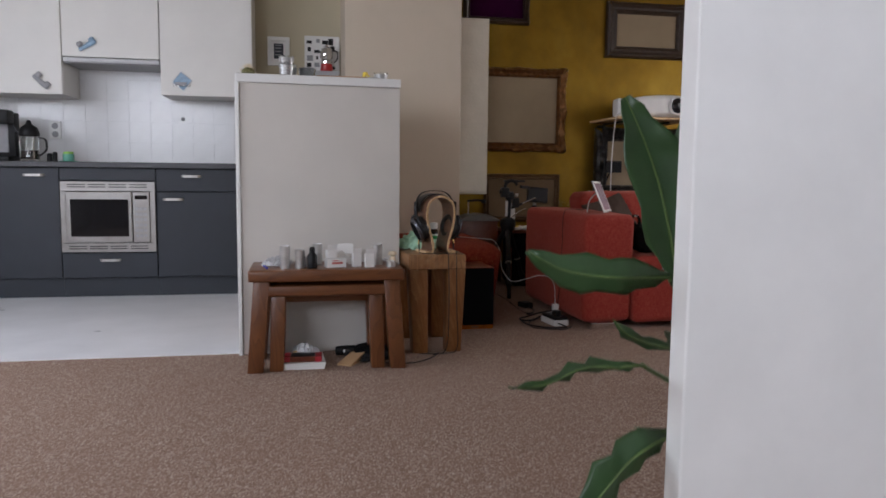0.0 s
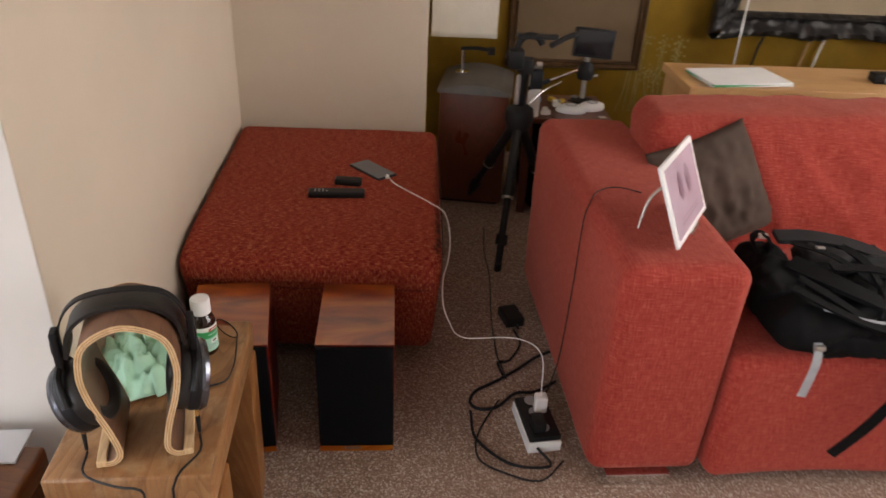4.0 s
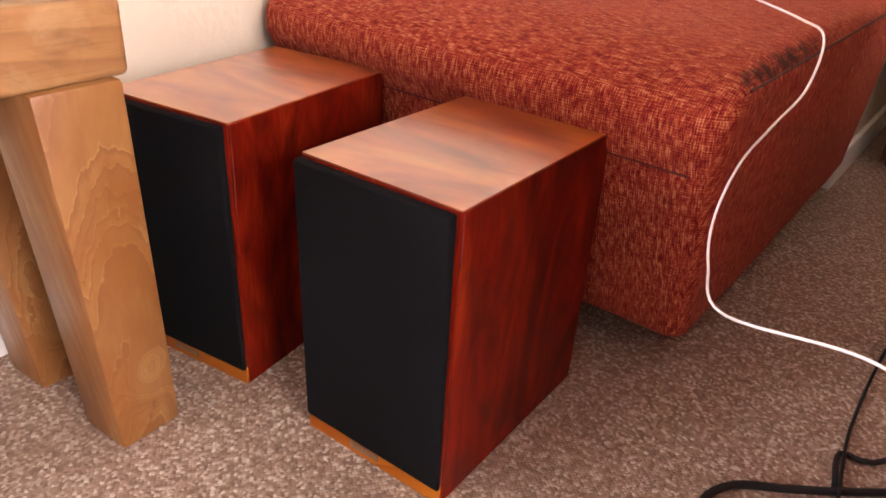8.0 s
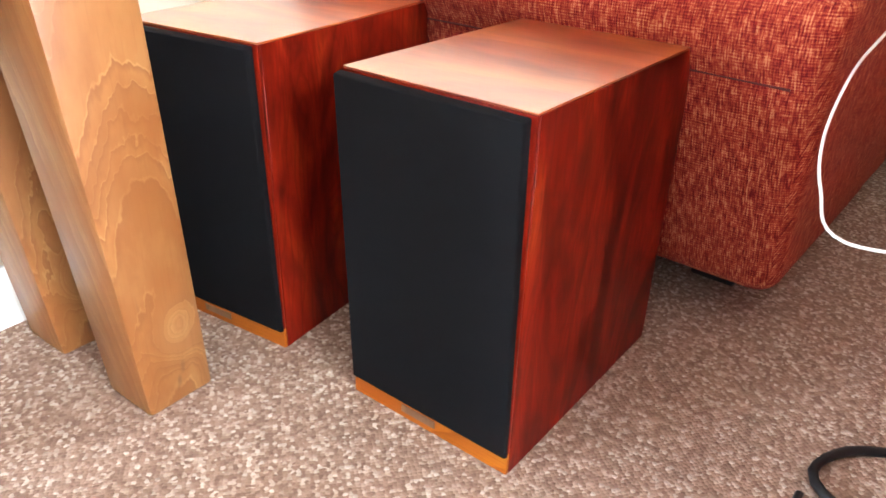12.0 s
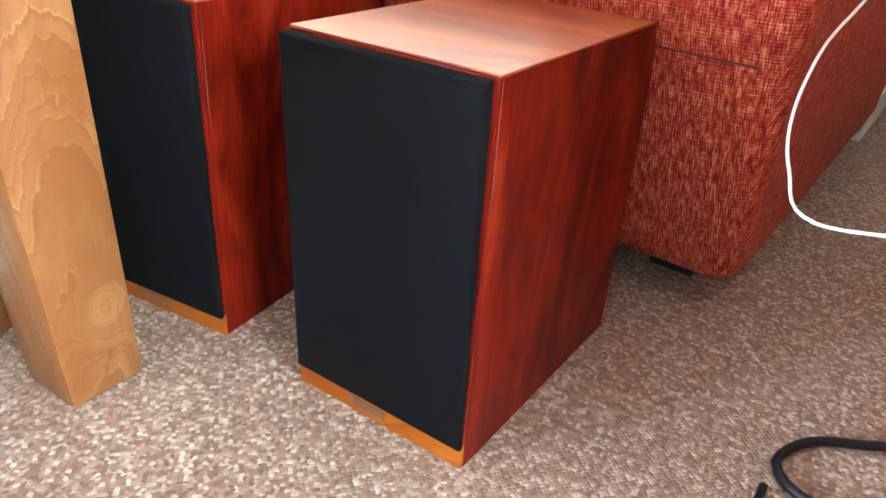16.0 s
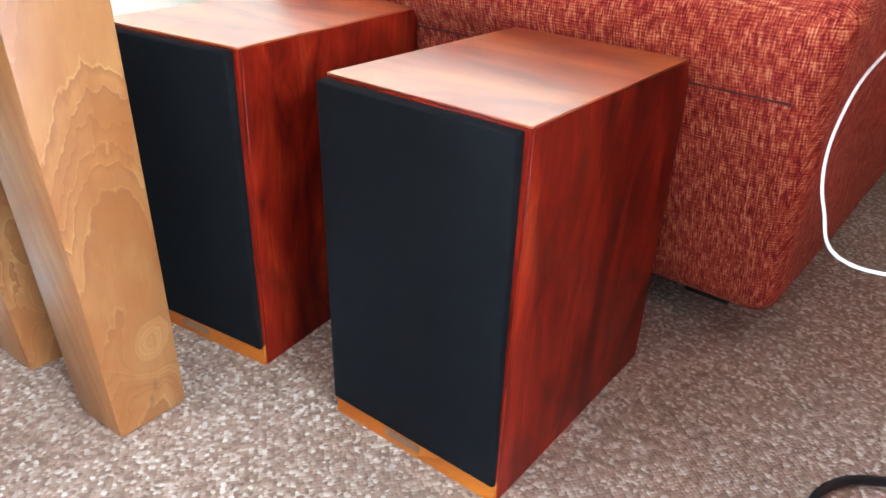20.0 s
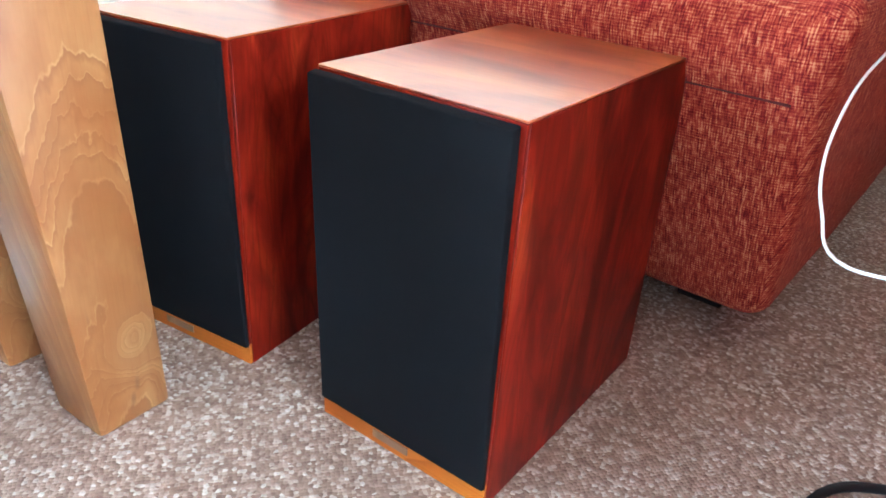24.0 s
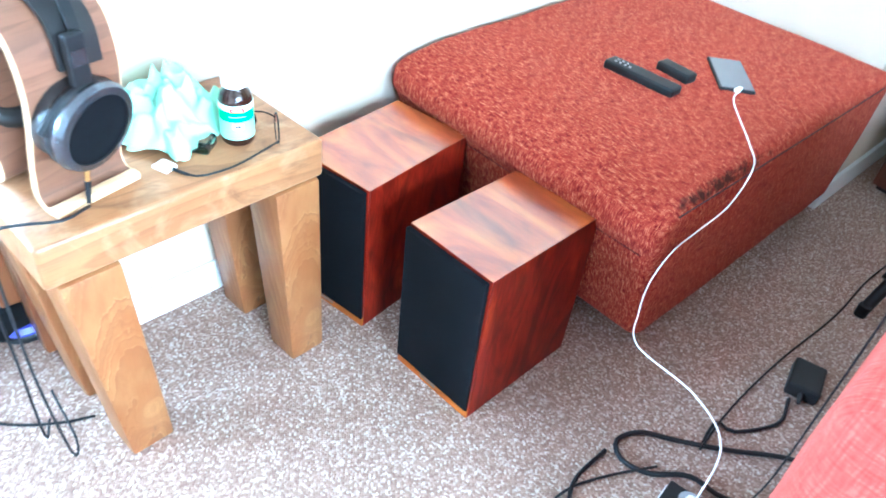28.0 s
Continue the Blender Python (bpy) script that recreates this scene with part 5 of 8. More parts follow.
def headphone_stand():
    s = thing("headphone_stand", (0.511, 2.954, TOP), 14, "bent plywood headphone stand with walnut face on the stool", "headphone stand")
    path = [(-0.064, 0.006), (-0.048, 0.007), (-0.037, 0.024), (-0.045, 0.07), (-0.064, 0.135), (-0.07, 0.19), (-0.055, 0.242), (0, 0.268), (0.055, 0.242), (0.07, 0.19), (0.064, 0.135), (0.045, 0.07), (0.037, 0.024), (0.048, 0.007), (0.064, 0.006)]
    part("bent_panel", ribbon([(x, 0, z) for x, z in path], 0.124, 0.0095, (0, 1, 0), 0.006), "walnut", s, "", 40, "y")
    for y in (-0.0628, 0.0628):
        part("ply_edge", ribbon([(x, y, z) for x, z in path], 0.0014, 0.0102, (0, 1, 0), 0.006), "ply", s, "pale layered plywood edge", 40)
    for off in (-0.002, 0.002):
        line = []
        for k, (x, z) in enumerate(path):
            ax, az = path[min(k + 1, len(path) - 1)][0] - path[max(k - 1, 0)][0], path[min(k + 1, len(path) - 1)][1] - path[max(k - 1, 0)][1]
            size = math.hypot(ax, az)
            line.append((x - az / size * off, -0.0632, z + ax / size * off))
        part("glue_line", ribbon(line, 0.0012, 0.0009, (0, 1, 0), 0.006), "ply_line", s, "dark line between the ply layers", 40)
    for x in (-0.068, 0.068):
        part("base_bar", blocks((x - 0.008, -0.064, 0.0005, x + 0.008, 0.064, 0.013), bevel=0.002), "ply", s, "pale wooden base bar", None, "y")


def headphones():
    h = thing("headphones", (0.508, 2.947, TOP + 0.004), 15, "large over-ear headphones hung on the bent stand", "headphones")
    strap = [(-0.088, 0.012, 0.19), (-0.079, 0.014, 0.235), (-0.047, 0.015, 0.264), (0, 0.015, 0.273), (0.047, 0.015, 0.264), (0.079, 0.014, 0.235), (0.088, 0.012, 0.19)]
    part("headband_pad", ribbon(strap, 0.056, 0.006, (0, 1, 0), 0.008), "leather", h, "black leather head strap", 50)
    arc = [(-0.097, 0, 0.17), (-0.094, 0.008, 0.235), (-0.064, 0.014, 0.278), (0, 0.016, 0.289), (0.064, 0.014, 0.278), (0.094, 0.008, 0.235), (0.097, 0, 0.17)]
    part("spring_arc", ribbon(arc, 0.014, 0.003, (0, 1, 0), 0.008), "black", h, "thin black spring arc", 50)
    for sx in (-1, 1):
        slider = part("slider", blocks((sx * 0.1 - 0.006, -0.013, 0.165, sx * 0.1 + 0.006, 0.013, 0.238), bevel=0.003), "black", h)
        part("plate", blocks((sx * 0.1065 - 0.0005, -0.0095, 0.2, sx * 0.1065 + 0.0005, 0.0095, 0.219), bevel=0), "gunmetal", slider, "small printed metal plate")
        m = Matrix.Translation((sx * 0.08 + (0.008 if sx < 0 else 0), 0, 0.112 if sx < 0 else 0.12)) @ Matrix.Rotation(radians(sx * (26 if sx < 0 else 12)), 4, "Y") @ Matrix.Rotation(radians(90 * sx), 4, "Y") @ Matrix.Rotation(radians(-8), 4, "X")
        cup = part("ear_cup", lathe([(0.03, 0.0), (0.056, 0.0), (0.06, 0.006), (0.06, 0.02), (0.056, 0.026), (0.05, 0.028), (0, 0.028)], 44, (0, 0, 0), m), "black", h, "", 35)
        part("cup_ring", lathe([(0.0485, 0.026), (0.0605, 0.017), (0.0615, 0.022), (0.058, 0.0295), (0.0485, 0.031)], 44, (0, 0, 0), m), "gunmetal", cup, "dark gunmetal outer ring", 35)
        part("mesh", lathe([(0.0485, 0.0285), (0.03, 0.0305), (0, 0.0312)], 40, (0, 0, 0), m), "grille", cup, "black open mesh", 60)
        part("ear_pad", lathe([(0.03, 0.0), (0.03, -0.018), (0.036, -0.025), (0.05, -0.025), (0.057, -0.018), (0.057, 0.0)], 40, (0, 0, 0), m), "leather", h, "thick black ear pad", 50)
        yoke = [(sx * 0.102, 0, 0.172), (sx * 0.104, 0.03, 0.164), (sx * 0.094, 0.0585, 0.129)]
        part("yoke", tube(yoke, 0.0065, 8), "black", h)
        part("yoke", tube([(a, -b, c) for a, b, c in yoke], 0.0065, 8), "black", h)
        end = (sx * 0.09, -0.012, 0.06)
        part("plug", tube([end, (sx * 0.09, -0.015, 0.04)], 0.0035, 8, smooth_line=False), "gold", h, "gold plug")
        part("plug_sleeve", tube([(sx * 0.09, -0.015, 0.04), (sx * 0.09, -0.02, 0.008)], (0.0042, 0.003), 8, smooth_line=False), "black", h)
    part("cord", tube([(0.09, -0.02, 0.003), (0.09, -0.06, 0.002), (0.06, -0.1, 0.003), (0.05, -0.13, 0.004), (0.047, -0.138, -0.03), (0.05, -0.14, -0.25), (0.06, -0.13, -0.44), (0.02, -0.1, -0.472), (-0.1, -0.06, -0.4735)], 0.0022, 6), "black", h, "thin black cord")
    part("cord", tube([(-0.09, -0.02, 0.003), (-0.09, -0.07, 0.002), (-0.04, -0.11, 0.002), (0.0, -0.13, 0.004), (0.005, -0.139, -0.03), (0.01, -0.139, -0.25), (0.0, -0.135, -0.44), (-0.05, -0.1, -0.4735)], 0.0022, 6), "black", h, "thin black cord")


def medicine_bottle():
    b = thing("medicine_bottle", (0.547, 3.2, TOP), -20, "small dark amber bottle with mint label and white cap", "bottle")
    part("body", lathe([(0, 0), (0.022, 0), (0.025, 0.004), (0.025, 0.072), (0.022, 0.083), (0.015, 0.09), (0.014, 0.098), (0, 0.098)], 36), "amber", b, "", 40)
    part("label", lathe([(0.0251, 0.012), (0.0256, 0.0122), (0.0256, 0.0688), (0.0251, 0.069)], 36), "mint_label", b, "mint green paper label", 40)
    part("label_band", lathe([(0.0257, 0.043), (0.0259, 0.0432), (0.0259, 0.0592), (0.0257, 0.0594)], 36), "green", b, "green band across the label", 40)
    part("label_top", lathe([(0.0257, 0.0595), (0.0258, 0.0597), (0.0258, 0.0688), (0.0257, 0.069)], 36), "paper", b, "white strip at the top of the label", 40)

    def patch(z, hgt, mid, half, material, r):
        verts, faces = [], []
        for k in range(9):
            a = radians(mid - half + 2 * half * k / 8)
            for zz in (z - hgt / 2, z + hgt / 2):
                verts.append((r * math.cos(a), r * math.sin(a), zz))
        for k in range(8):
            faces.append((2 * k, 2 * k + 2, 2 * k + 3, 2 * k + 1))
        part("print_bar", (verts, faces), material, b)

    patch(0.062, 0.0068, -6, 24, "red", 0.0261)
    patch(0.062, 0.0022, -6, 16, "paper", 0.0263)
    patch(0.0515, 0.0022, -6, 30, "mint_label", 0.0261)
    patch(0.035, 0.009, -6, 18, "paper", 0.0259)
    patch(0.0355, 0.0036, -6, 11, "black", 0.0261)
    for z in (0.0195, 0.023, 0.0265):
        patch(z, 0.0009, -6, 32, "grey", 0.0259)
    part("cap", lathe([(0.018, 0.093), (0.019, 0.094), (0.019, 0.122), (0.0178, 0.125), (0, 0.125)], 36), "white", b, "white ribbed screw cap", 40)


def spectacles():
    s = thing("spectacles", (0, 0, 0), 0, "thin black wire spectacles lying on the stool", "spectacles")
    z = TOP + 0.003
    part("temple", tube([(0.57, 3.079, z + 0.001), (0.578, 3.081, z), (0.6, 3.092, z), (0.612, 3.108, z), (0.613, 3.16, z), (0.602, 3.235, z + 0.008)], 0.0016, 6), "black", s)
    part("temple_tip", tube([(0.566, 3.078, z + 0.001), (0.578, 3.081, z), (0.598, 3.09, z)], 0.0024, 8), "black", s)
    part("temple", tube([(0.44, 3.25, z + 0.006), (0.435, 3.2, z), (0.44, 3.14, z), (0.45, 3.11, z)], 0.0016, 6), "black", s)
    rims = ((Vector((0.578, 3.25, z + 0.016)), Vector((0.024, -0.012, -0.004)), Vector((-0.004, 0.004, 0.016))), (Vector((0.495, 3.175, z + 0.007)), Vector((0.018, -0.03, 0)), Vector((-0.014, -0.006, 0.006))))
    for c, a, b in rims:
        ring = [c + a * math.cos(q) + b * math.sin(q) for q in [2 * math.pi * k / 20 for k in range(21)]]
        part("rim", tube(ring, 0.0013, 6, 0.004), "black", s)
        part("lens", (ring[:-1], [tuple(range(20))]), "glass", s)
    part("bridge", tube([rims[0][0] - rims[0][1], (0.53, 3.255, z + 0.02), (0.5, 3.225, z + 0.014), rims[1][0] - rims[1][1]], 0.0013, 6), "black", s)


def cloth():
    """A crumpled cleaning cloth."""
    n = 46
    verts, faces = [], []
    for i in range(n + 1):
        for j in range(n + 1):
            u, v = i / n * 2 - 1, j / n * 2 - 1
            r = max(abs(u), abs(v))
            q = Vector((u * 2.1, v * 2.1, 3.7))
            fold = abs(noise.noise(q * 1.5)) * 1.2 + abs(noise.noise(q * 3.1)) * 0.5
            hgt = max(0.0, (1 - r**2.2)) * (0.045 + 0.055 * fold) + 0.004 + 0.012 * abs(noise.noise(q * 2.0)) * r
            squeeze = 1 - 0.25 * noise.noise(q * 0.9)
            verts.append((u * 0.082 * squeeze + 0.012 * noise.noise(q * 2.4), v * 0.088 * squeeze + 0.012 * noise.noise(q * 2.2 + Vector((5, 0, 0))), hgt))
    for i in range(n):
        for j in range(n):
            a = i * (n + 1) + j
            faces.append((a, a + n + 1, a + n + 2, a + 1))
    c = solo("cleaning_cloth", (verts, faces), "mint", "crumpled mint green cleaning cloth", "cloth", (0.455, 3.135, TOP), 25, "", "", 180)
    sol = c.modifiers.new("thickness", "SOLIDIFY")
    sol.thickness = 0.0015
    solo("clear_case", soft_box((-0.035, -0.02, 0), (0.035, 0.02, 0.02), 0.006, 0, 0, 0.03), "glass", "small clear plastic case beside the cloth", "case", (0.53, 3.13, TOP + 0.0005), 40, "", "", 60)
    solo("black_pouch", soft_box((-0.05, -0.02, 0), (0.05, 0.02, 0.022), 0.009, 0.004, 0.001, 0.015), "nylon", "small black pouch behind the cloth", "pouch", (0.485, 3.215, TOP + 0.0005), 15, "", "", 180)
    solo("white_tag", blocks((-0.013, -0.011, 0, 0.013, 0.011, 0.006), bevel=0.001), "paper", "small white tag under the cloth", "tag", (0.562, 3.073, TOP + 0.0003), 20)


headphone_stand()
headphones()
medicine_bottle()
spectacles()
cloth()


# ---- things on the ottoman, cables ----
def remote(name, at, turn, size, label, buttons):
    r = thing(name, at, turn, label, "remote control")
    x, y, z = size
    part("body", soft_box((-x / 2, -y / 2, 0), (x / 2, y / 2, z), 0.006, 0, 0, 0.03), "black", r, "", 60)
    for k in range(buttons):
        part("button", lathe([(0, 0), (0.003, 0), (0.003, 0.0012), (0, 0.0012)], 10, (-x * 0.38 + (k % 4) * 0.012, -0.006 + (k // 4) * 0.011, z)), "grey", r)


OT = 0.4345
remote("remote_control", (0.724, 4.052, OT), 3, (0.172, 0.042, 0.02), "black remote control lying on the red ottoman", 7)
remote("remote_control", (0.752, 4.142, OT), -4, (0.085, 0.036, 0.022), "short black remote control on the ottoman", 0)


def phone():
    p = thing("mobile_phone", (0.823, 4.256, OT), -49, "dark mobile phone charging on the ottoman", "phone")
    part("body", soft_box((-0.08, -0.039, 0), (0.08, 0.039, 0.0085), 0.004, 0, 0, 0.04), "black", p, "", 60)
    part("screen", blocks((-0.075, -0.035, 0.0086, 0.075, 0.035, 0.0092), bevel=0), "phone_glass", p, "grey reflecting screen")


phone()


def white_cable():
    c = thing("charging_cable", (0, 0, 0), 0, "white braided charging cable from phone to socket block", "cable")
    line = [(0.878, 4.198, 0.441), (0.905, 4.12, 0.449), (1.012, 3.99, 0.449), (1.056, 3.93, 0.442), (1.07, 3.85, 0.4), (1.062, 3.775, 0.37), (1.05, 3.735, 0.336), (1.05, 3.69, 0.288), (1.067, 3.65, 0.252), (1.104, 3.602, 0.233), (1.238, 3.545, 0.274), (1.308, 3.528, 0.235), (1.318, 3.51, 0.11)]
    part("cord", tube(line, 0.0015, 10, 0.008), "white", c, "", 180)
    part("plug", blocks((0.868, 4.19, 0.4365, 0.88, 4.212, 0.444), bevel=0.002), "white", c)
    part("charger_plug", soft_box((1.302, 3.495, 0.062), (1.336, 3.528, 0.112), 0.006, 0, 0, 0.03), "white", c, "white charger plug", 60)


white_cable()


def socket_block():
    s = thing("socket_block", (1.312, 3.498, 0), 8, "white and black extension socket block on the carpet", "socket block")
    part("housing", blocks((-0.046, -0.085, 0, 0.046, 0.085, 0.034), bevel=0.004), "white", s, "", 40)
    part("face", blocks((-0.043, -0.082, 0.0342, 0.043, 0.082, 0.052), bevel=0.004), "black", s, "black socket face", 40)
    for y in (-0.045, 0.015, 0.062):
        part("socket", lathe([(0.02, 0.053), (0.019, 0.0535), (0.017, 0.0528), (0, 0.0528)], 24, (0, y, 0)), "grey", s)
    part("adapter_plug", blocks((-0.03, -0.07, 0.054, 0.005, -0.02, 0.085), bevel=0.005), "black", s, "black adapter plug", 40)
    part("cord", tube([(-0.02, -0.085, 0.018), (0.0, -0.14, 0.006), (-0.1, -0.12, 0.006), (-0.17, -0.02, 0.006), (-0.165, 0.09, 0.006)], 0.004, 8), "black", s)


socket_block()


def adapter(at, turn, name="power_adapter", label="black power adapter lying on the carpet"):
    a = thing(name, at, turn, label, "power adapter")
    part("brick", soft_box((-0.032, -0.045, 0), (0.032, 0.045, 0.034), 0.006, 0, 0, 0.03), "black", a, "", 60)
    part("strain_relief", tube([(0, -0.045, 0.016), (0, -0.068, 0.012)], (0.007, 0.004), 10, smooth_line=False), "black", a)


adapter((1.3, 4.03, 0), 15)


def floor_cable(points, r, label):
    solo("floor_cable", tube(points, r, 8), "black", label, "cable", smooth=180)


floor_cable([(1.3, 3.96, 0.012), (1.315, 3.89, 0.006), (1.27, 3.8, 0.006), (1.235, 3.79, 0.006), (1.245, 3.72, 0.006)], 0.0035, "thin black adapter lead on the carpet")
floor_cable([(1.43, 3.86, 0.008), (1.36, 3.82, 0.007), (1.285, 3.745, 0.012), (1.21, 3.69, 0.007), (1.155, 3.65, 0.007), (1.137, 3.6, 0.007), (1.165, 3.572, 0.007), (1.215, 3.585, 0.007), (1.27, 3.635, 0.014), (1.33, 3.65, 0.008), (1.4, 3.7, 0.008)], 0.0047, "thick black looped power cable on the carpet")
floor_cable([(1.22, 3.605, 0.014), (1.175, 3.53, 0.005), (1.145, 3.45, 0.005), (1.15, 3.38, 0.005), (1.21, 3.335, 0.005), (1.3, 3.31, 0.005), (1.37, 3.38, 0.005)], 0.0026, "thin black cable curling over the carpet")
floor_cable([(1.26, 4.72, 0.005), (1.245, 4.5, 0.005), (1.25, 4.3, 0.005), (1.235, 4.05, 0.005), (1.235, 3.85, 0.005), (1.25, 3.7, 0.016)], 0.0022, "thin grey-black cable running along the sofa")
floor_cable([(1.54, 3.67, 0.646), (1.48, 3.69, 0.65), (1.425, 3.66, 0.65), (1.398, 3.62, 0.632), (1.384, 3.6, 0.59), (1.382, 3.6, 0.4), (1.378, 3.62, 0.15), (1.36, 3.64, 0.006)], 0.0016, "thin black cable trailing over the sofa arm")


def floor_brush():
    b = thing("cleaning_brush", (0.235, 2.885, 0), 200, "round blue plastic cleaning brush with black bristles on the carpet", "brush")
    part("bristles", lathe([(0, 0), (0.048, 0), (0.05, 0.012), (0.046, 0.018), (0, 0.018)], 24), "black", b, "black bristles", 40)
    part("head", lathe([(0, 0.0185), (0.05, 0.0185), (0.053, 0.026), (0.046, 0.036), (0.02, 0.04), (0, 0.04)], 28), "blue", b, "", 40)
    part("handle", tube([(0, 0.01, 0.036), (0, 0.06, 0.032), (0, 0.12, 0.016), (0, 0.17, 0.01)], (0.011, 0.008), 12), "black", b, "", 180)


floor_brush()


# ---- tablet on the sofa arm ----
def tablet():
    p0, p1, p3 = Vector((1.54, 3.362, 0.648)), Vector((1.692, 3.612, 0.642)), Vector((1.467, 3.392, 0.828))
    u = (p1 - p0).normalized()
    up = (p3 - p0) - u * (p3 - p0).dot(u)
    up.normalize()
    out = u.cross(up)
    m = Matrix((u, up, out)).transposed().to_4x4()
    m.translation = p0
    t = new("tablet")
    t.empty_display_size = 0.05
    t.matrix_basis = m
    tagged(t, "white tablet propped on a stand on the sofa arm", "tablet")
    w, h = 0.27, 0.19
    part("body", soft_box((0, 0, -0.006), (w, h, 0.002), 0.0035, 0, 0, 0.05), "white", t, "", 60)
    part("screen", blocks((0.016, 0.014, 0.0021, w - 0.016, h - 0.014, 0.0027), bevel=0), "screen", t, "pale violet printed page on the screen")
    for cx in (0.105, 0.17):
        ring = lathe([(0, 0), (0.02, 0), (0.02, 0.0004), (0, 0.0004)], 24, (0, 0, 0), Matrix.Translation((cx, 0.115, 0.0028)) @ Matrix.Diagonal((1.0, 1.7, 1, 1)))
        part("printed_oval", ring, "print_violet", t)
    part("print_bar", blocks((0.06, 0.035, 0.0028, 0.21, 0.038, 0.0031), bevel=0), "print_violet", t)
    part("print_bar", blocks((0.06, 0.045, 0.0028, 0.21, 0.047, 0.0031), bevel=0), "print_violet", t)
    part("clip", blocks((0.1, -0.006, -0.008, 0.17, 0.004, 0.008), bevel=0.002), "chrome", t)
    inv = m.inverted()
    a = inv @ Vector((1.55, 3.5, 0.76))
    part("prop", tube([a, inv @ Vector((1.5, 3.49, 0.71)), inv @ Vector((1.482, 3.478, 0.641))], 0.004, 8), "chrome", t, "chrome prop leg")


tablet()


# ---- cushions, throw and things on the sofa ----
def cushion(name, at, size, lean, turn, roll, material, label, seed, crumple=1.0, flap=0.0):
    w, h, d = size
    n = 34
    verts, faces, idx = [], [], {}
    for side in (-1, 1):
        for i in range(n + 1):
            for j in range(n + 1):
                u, v = i / n * 2 - 1, j / n * 2 - 1
                edge = max(0.0, (1 - u**4) * (1 - v**4)) ** 0.5
                if edge == 0 and side == 1 and (i, j) in idx:
                    continue
                pinch = 1 - 0.06 * ((1 - u * u) * v * v + (1 - v * v) * u * u)
                q = Vector((u * 1.4 + seed, v * 1.4, side * 0.7))
                wr = abs(noise.noise(q * 1.7)) * 0.022 + 0.01 * noise.noise(q * 4) + (crumple - 1) * 0.03 * max(0.0, 0.25 - abs(noise.noise(Vector((u * 1.1 + v * 0.9 + seed, v * 0.5 - u * 0.4, side)))))
                p = Vector((u * w / 2 * pinch, side * (d / 2 * edge - wr * edge), v * h / 2 * pinch))
                p.x += flap * max(0.0, u - 0.1) * max(0.0, -v - 0.1) + 0.012 * (crumple - 1) * noise.noise(q * 1.3)
                key = (i, j) if edge == 0 else (i, j, side)
                idx[key] = len(verts)
                verts.append(p)
    for side in (-1, 1):
        for i in range(n):
            for j in range(n):
                q = [idx.get((a, b), idx.get((a, b, side))) for a, b in ((i, j), (i + 1, j), (i + 1, j + 1), (i, j + 1))]
                faces.append(tuple(q if side < 0 else reversed(q)))
    ob = part(name, (verts, faces), material, None, "", 180)
    ob.matrix_basis = pose(*at, 0, 0, turn) @ pose(0, 0, 0, -lean, 0, 0) @ pose(0, 0, 0, 0, roll, 0)
    tagged(ob, label, "cushion")


cushion("cushion", (1.815, 3.88, 0.565), (0.33, 0.33, 0.12), 28, 12, -16, "taupe", "dark taupe scatter cushion leaning behind the tablet", 1.0)
cushion("cushion", (2.83, 3.9, 0.54), (0.4, 0.38, 0.15), 36, 4, 8, "sofa", "red tweed scatter cushion, slightly crumpled", 2.0, 1.35, 0.13)
cushion("cushion", (3.63, 3.84, 0.575), (0.5, 0.37, 0.15), 24, -14, 5, "brown_cushion", "dark brown plain scatter cushion", 3.0)


def throw():
    """A fur throw draped over the chaise back."""
    n, m = 40, 30
    verts, faces = [], []
    for i in range(n + 1):
        s = i / n
        for j in range(m + 1):
            t = j / m
            y = 3.05 + 0.75 * t + 0.03 * math.sin(s * 7)
            run = s * 0.95
            if run < 0.3:
                x, z = 3.86 - 0.16 * (0.3 - run), 0.46 + (run / 0.3) * 0.21
            elif run < 0.7:
                a = math.pi * (1 - (run - 0.3) / 0.4)
                x, z = 3.985 + 0.125 * math.cos(a), 0.67 + 0.135 * math.sin(a) ** 0.8
            else:
                x, z = 4.11, 0.67 - (run - 0.7)
            z -= 0.05 * max(0.0, (t - 0.75) / 0.25) ** 2 * (z > 0.6)
            w = noise.noise(Vector((s * 4, t * 3.2, 1.3))) * 0.034 + noise.noise(Vector((s * 16, t * 14, 7))) * 0.012 + noise.noise(Vector((s * 60, t * 50, 3))) * 0.006
            verts.append((x - 0.03 - abs(w), y + w * 0.5, z + w + 0.012))
    for i in range(n):
        for j in range(m):
            a = i * (m + 1) + j
            faces.append((a, a + m + 1, a + m + 2, a + 1))
    c = solo("fur_throw", (verts, faces), "fur", "dark grey fur throw draped over the chaise back", "throw", smooth=180)
    sol = c.modifiers.new("thickness", "SOLIDIFY")
    sol.thickness = 0.012


throw()


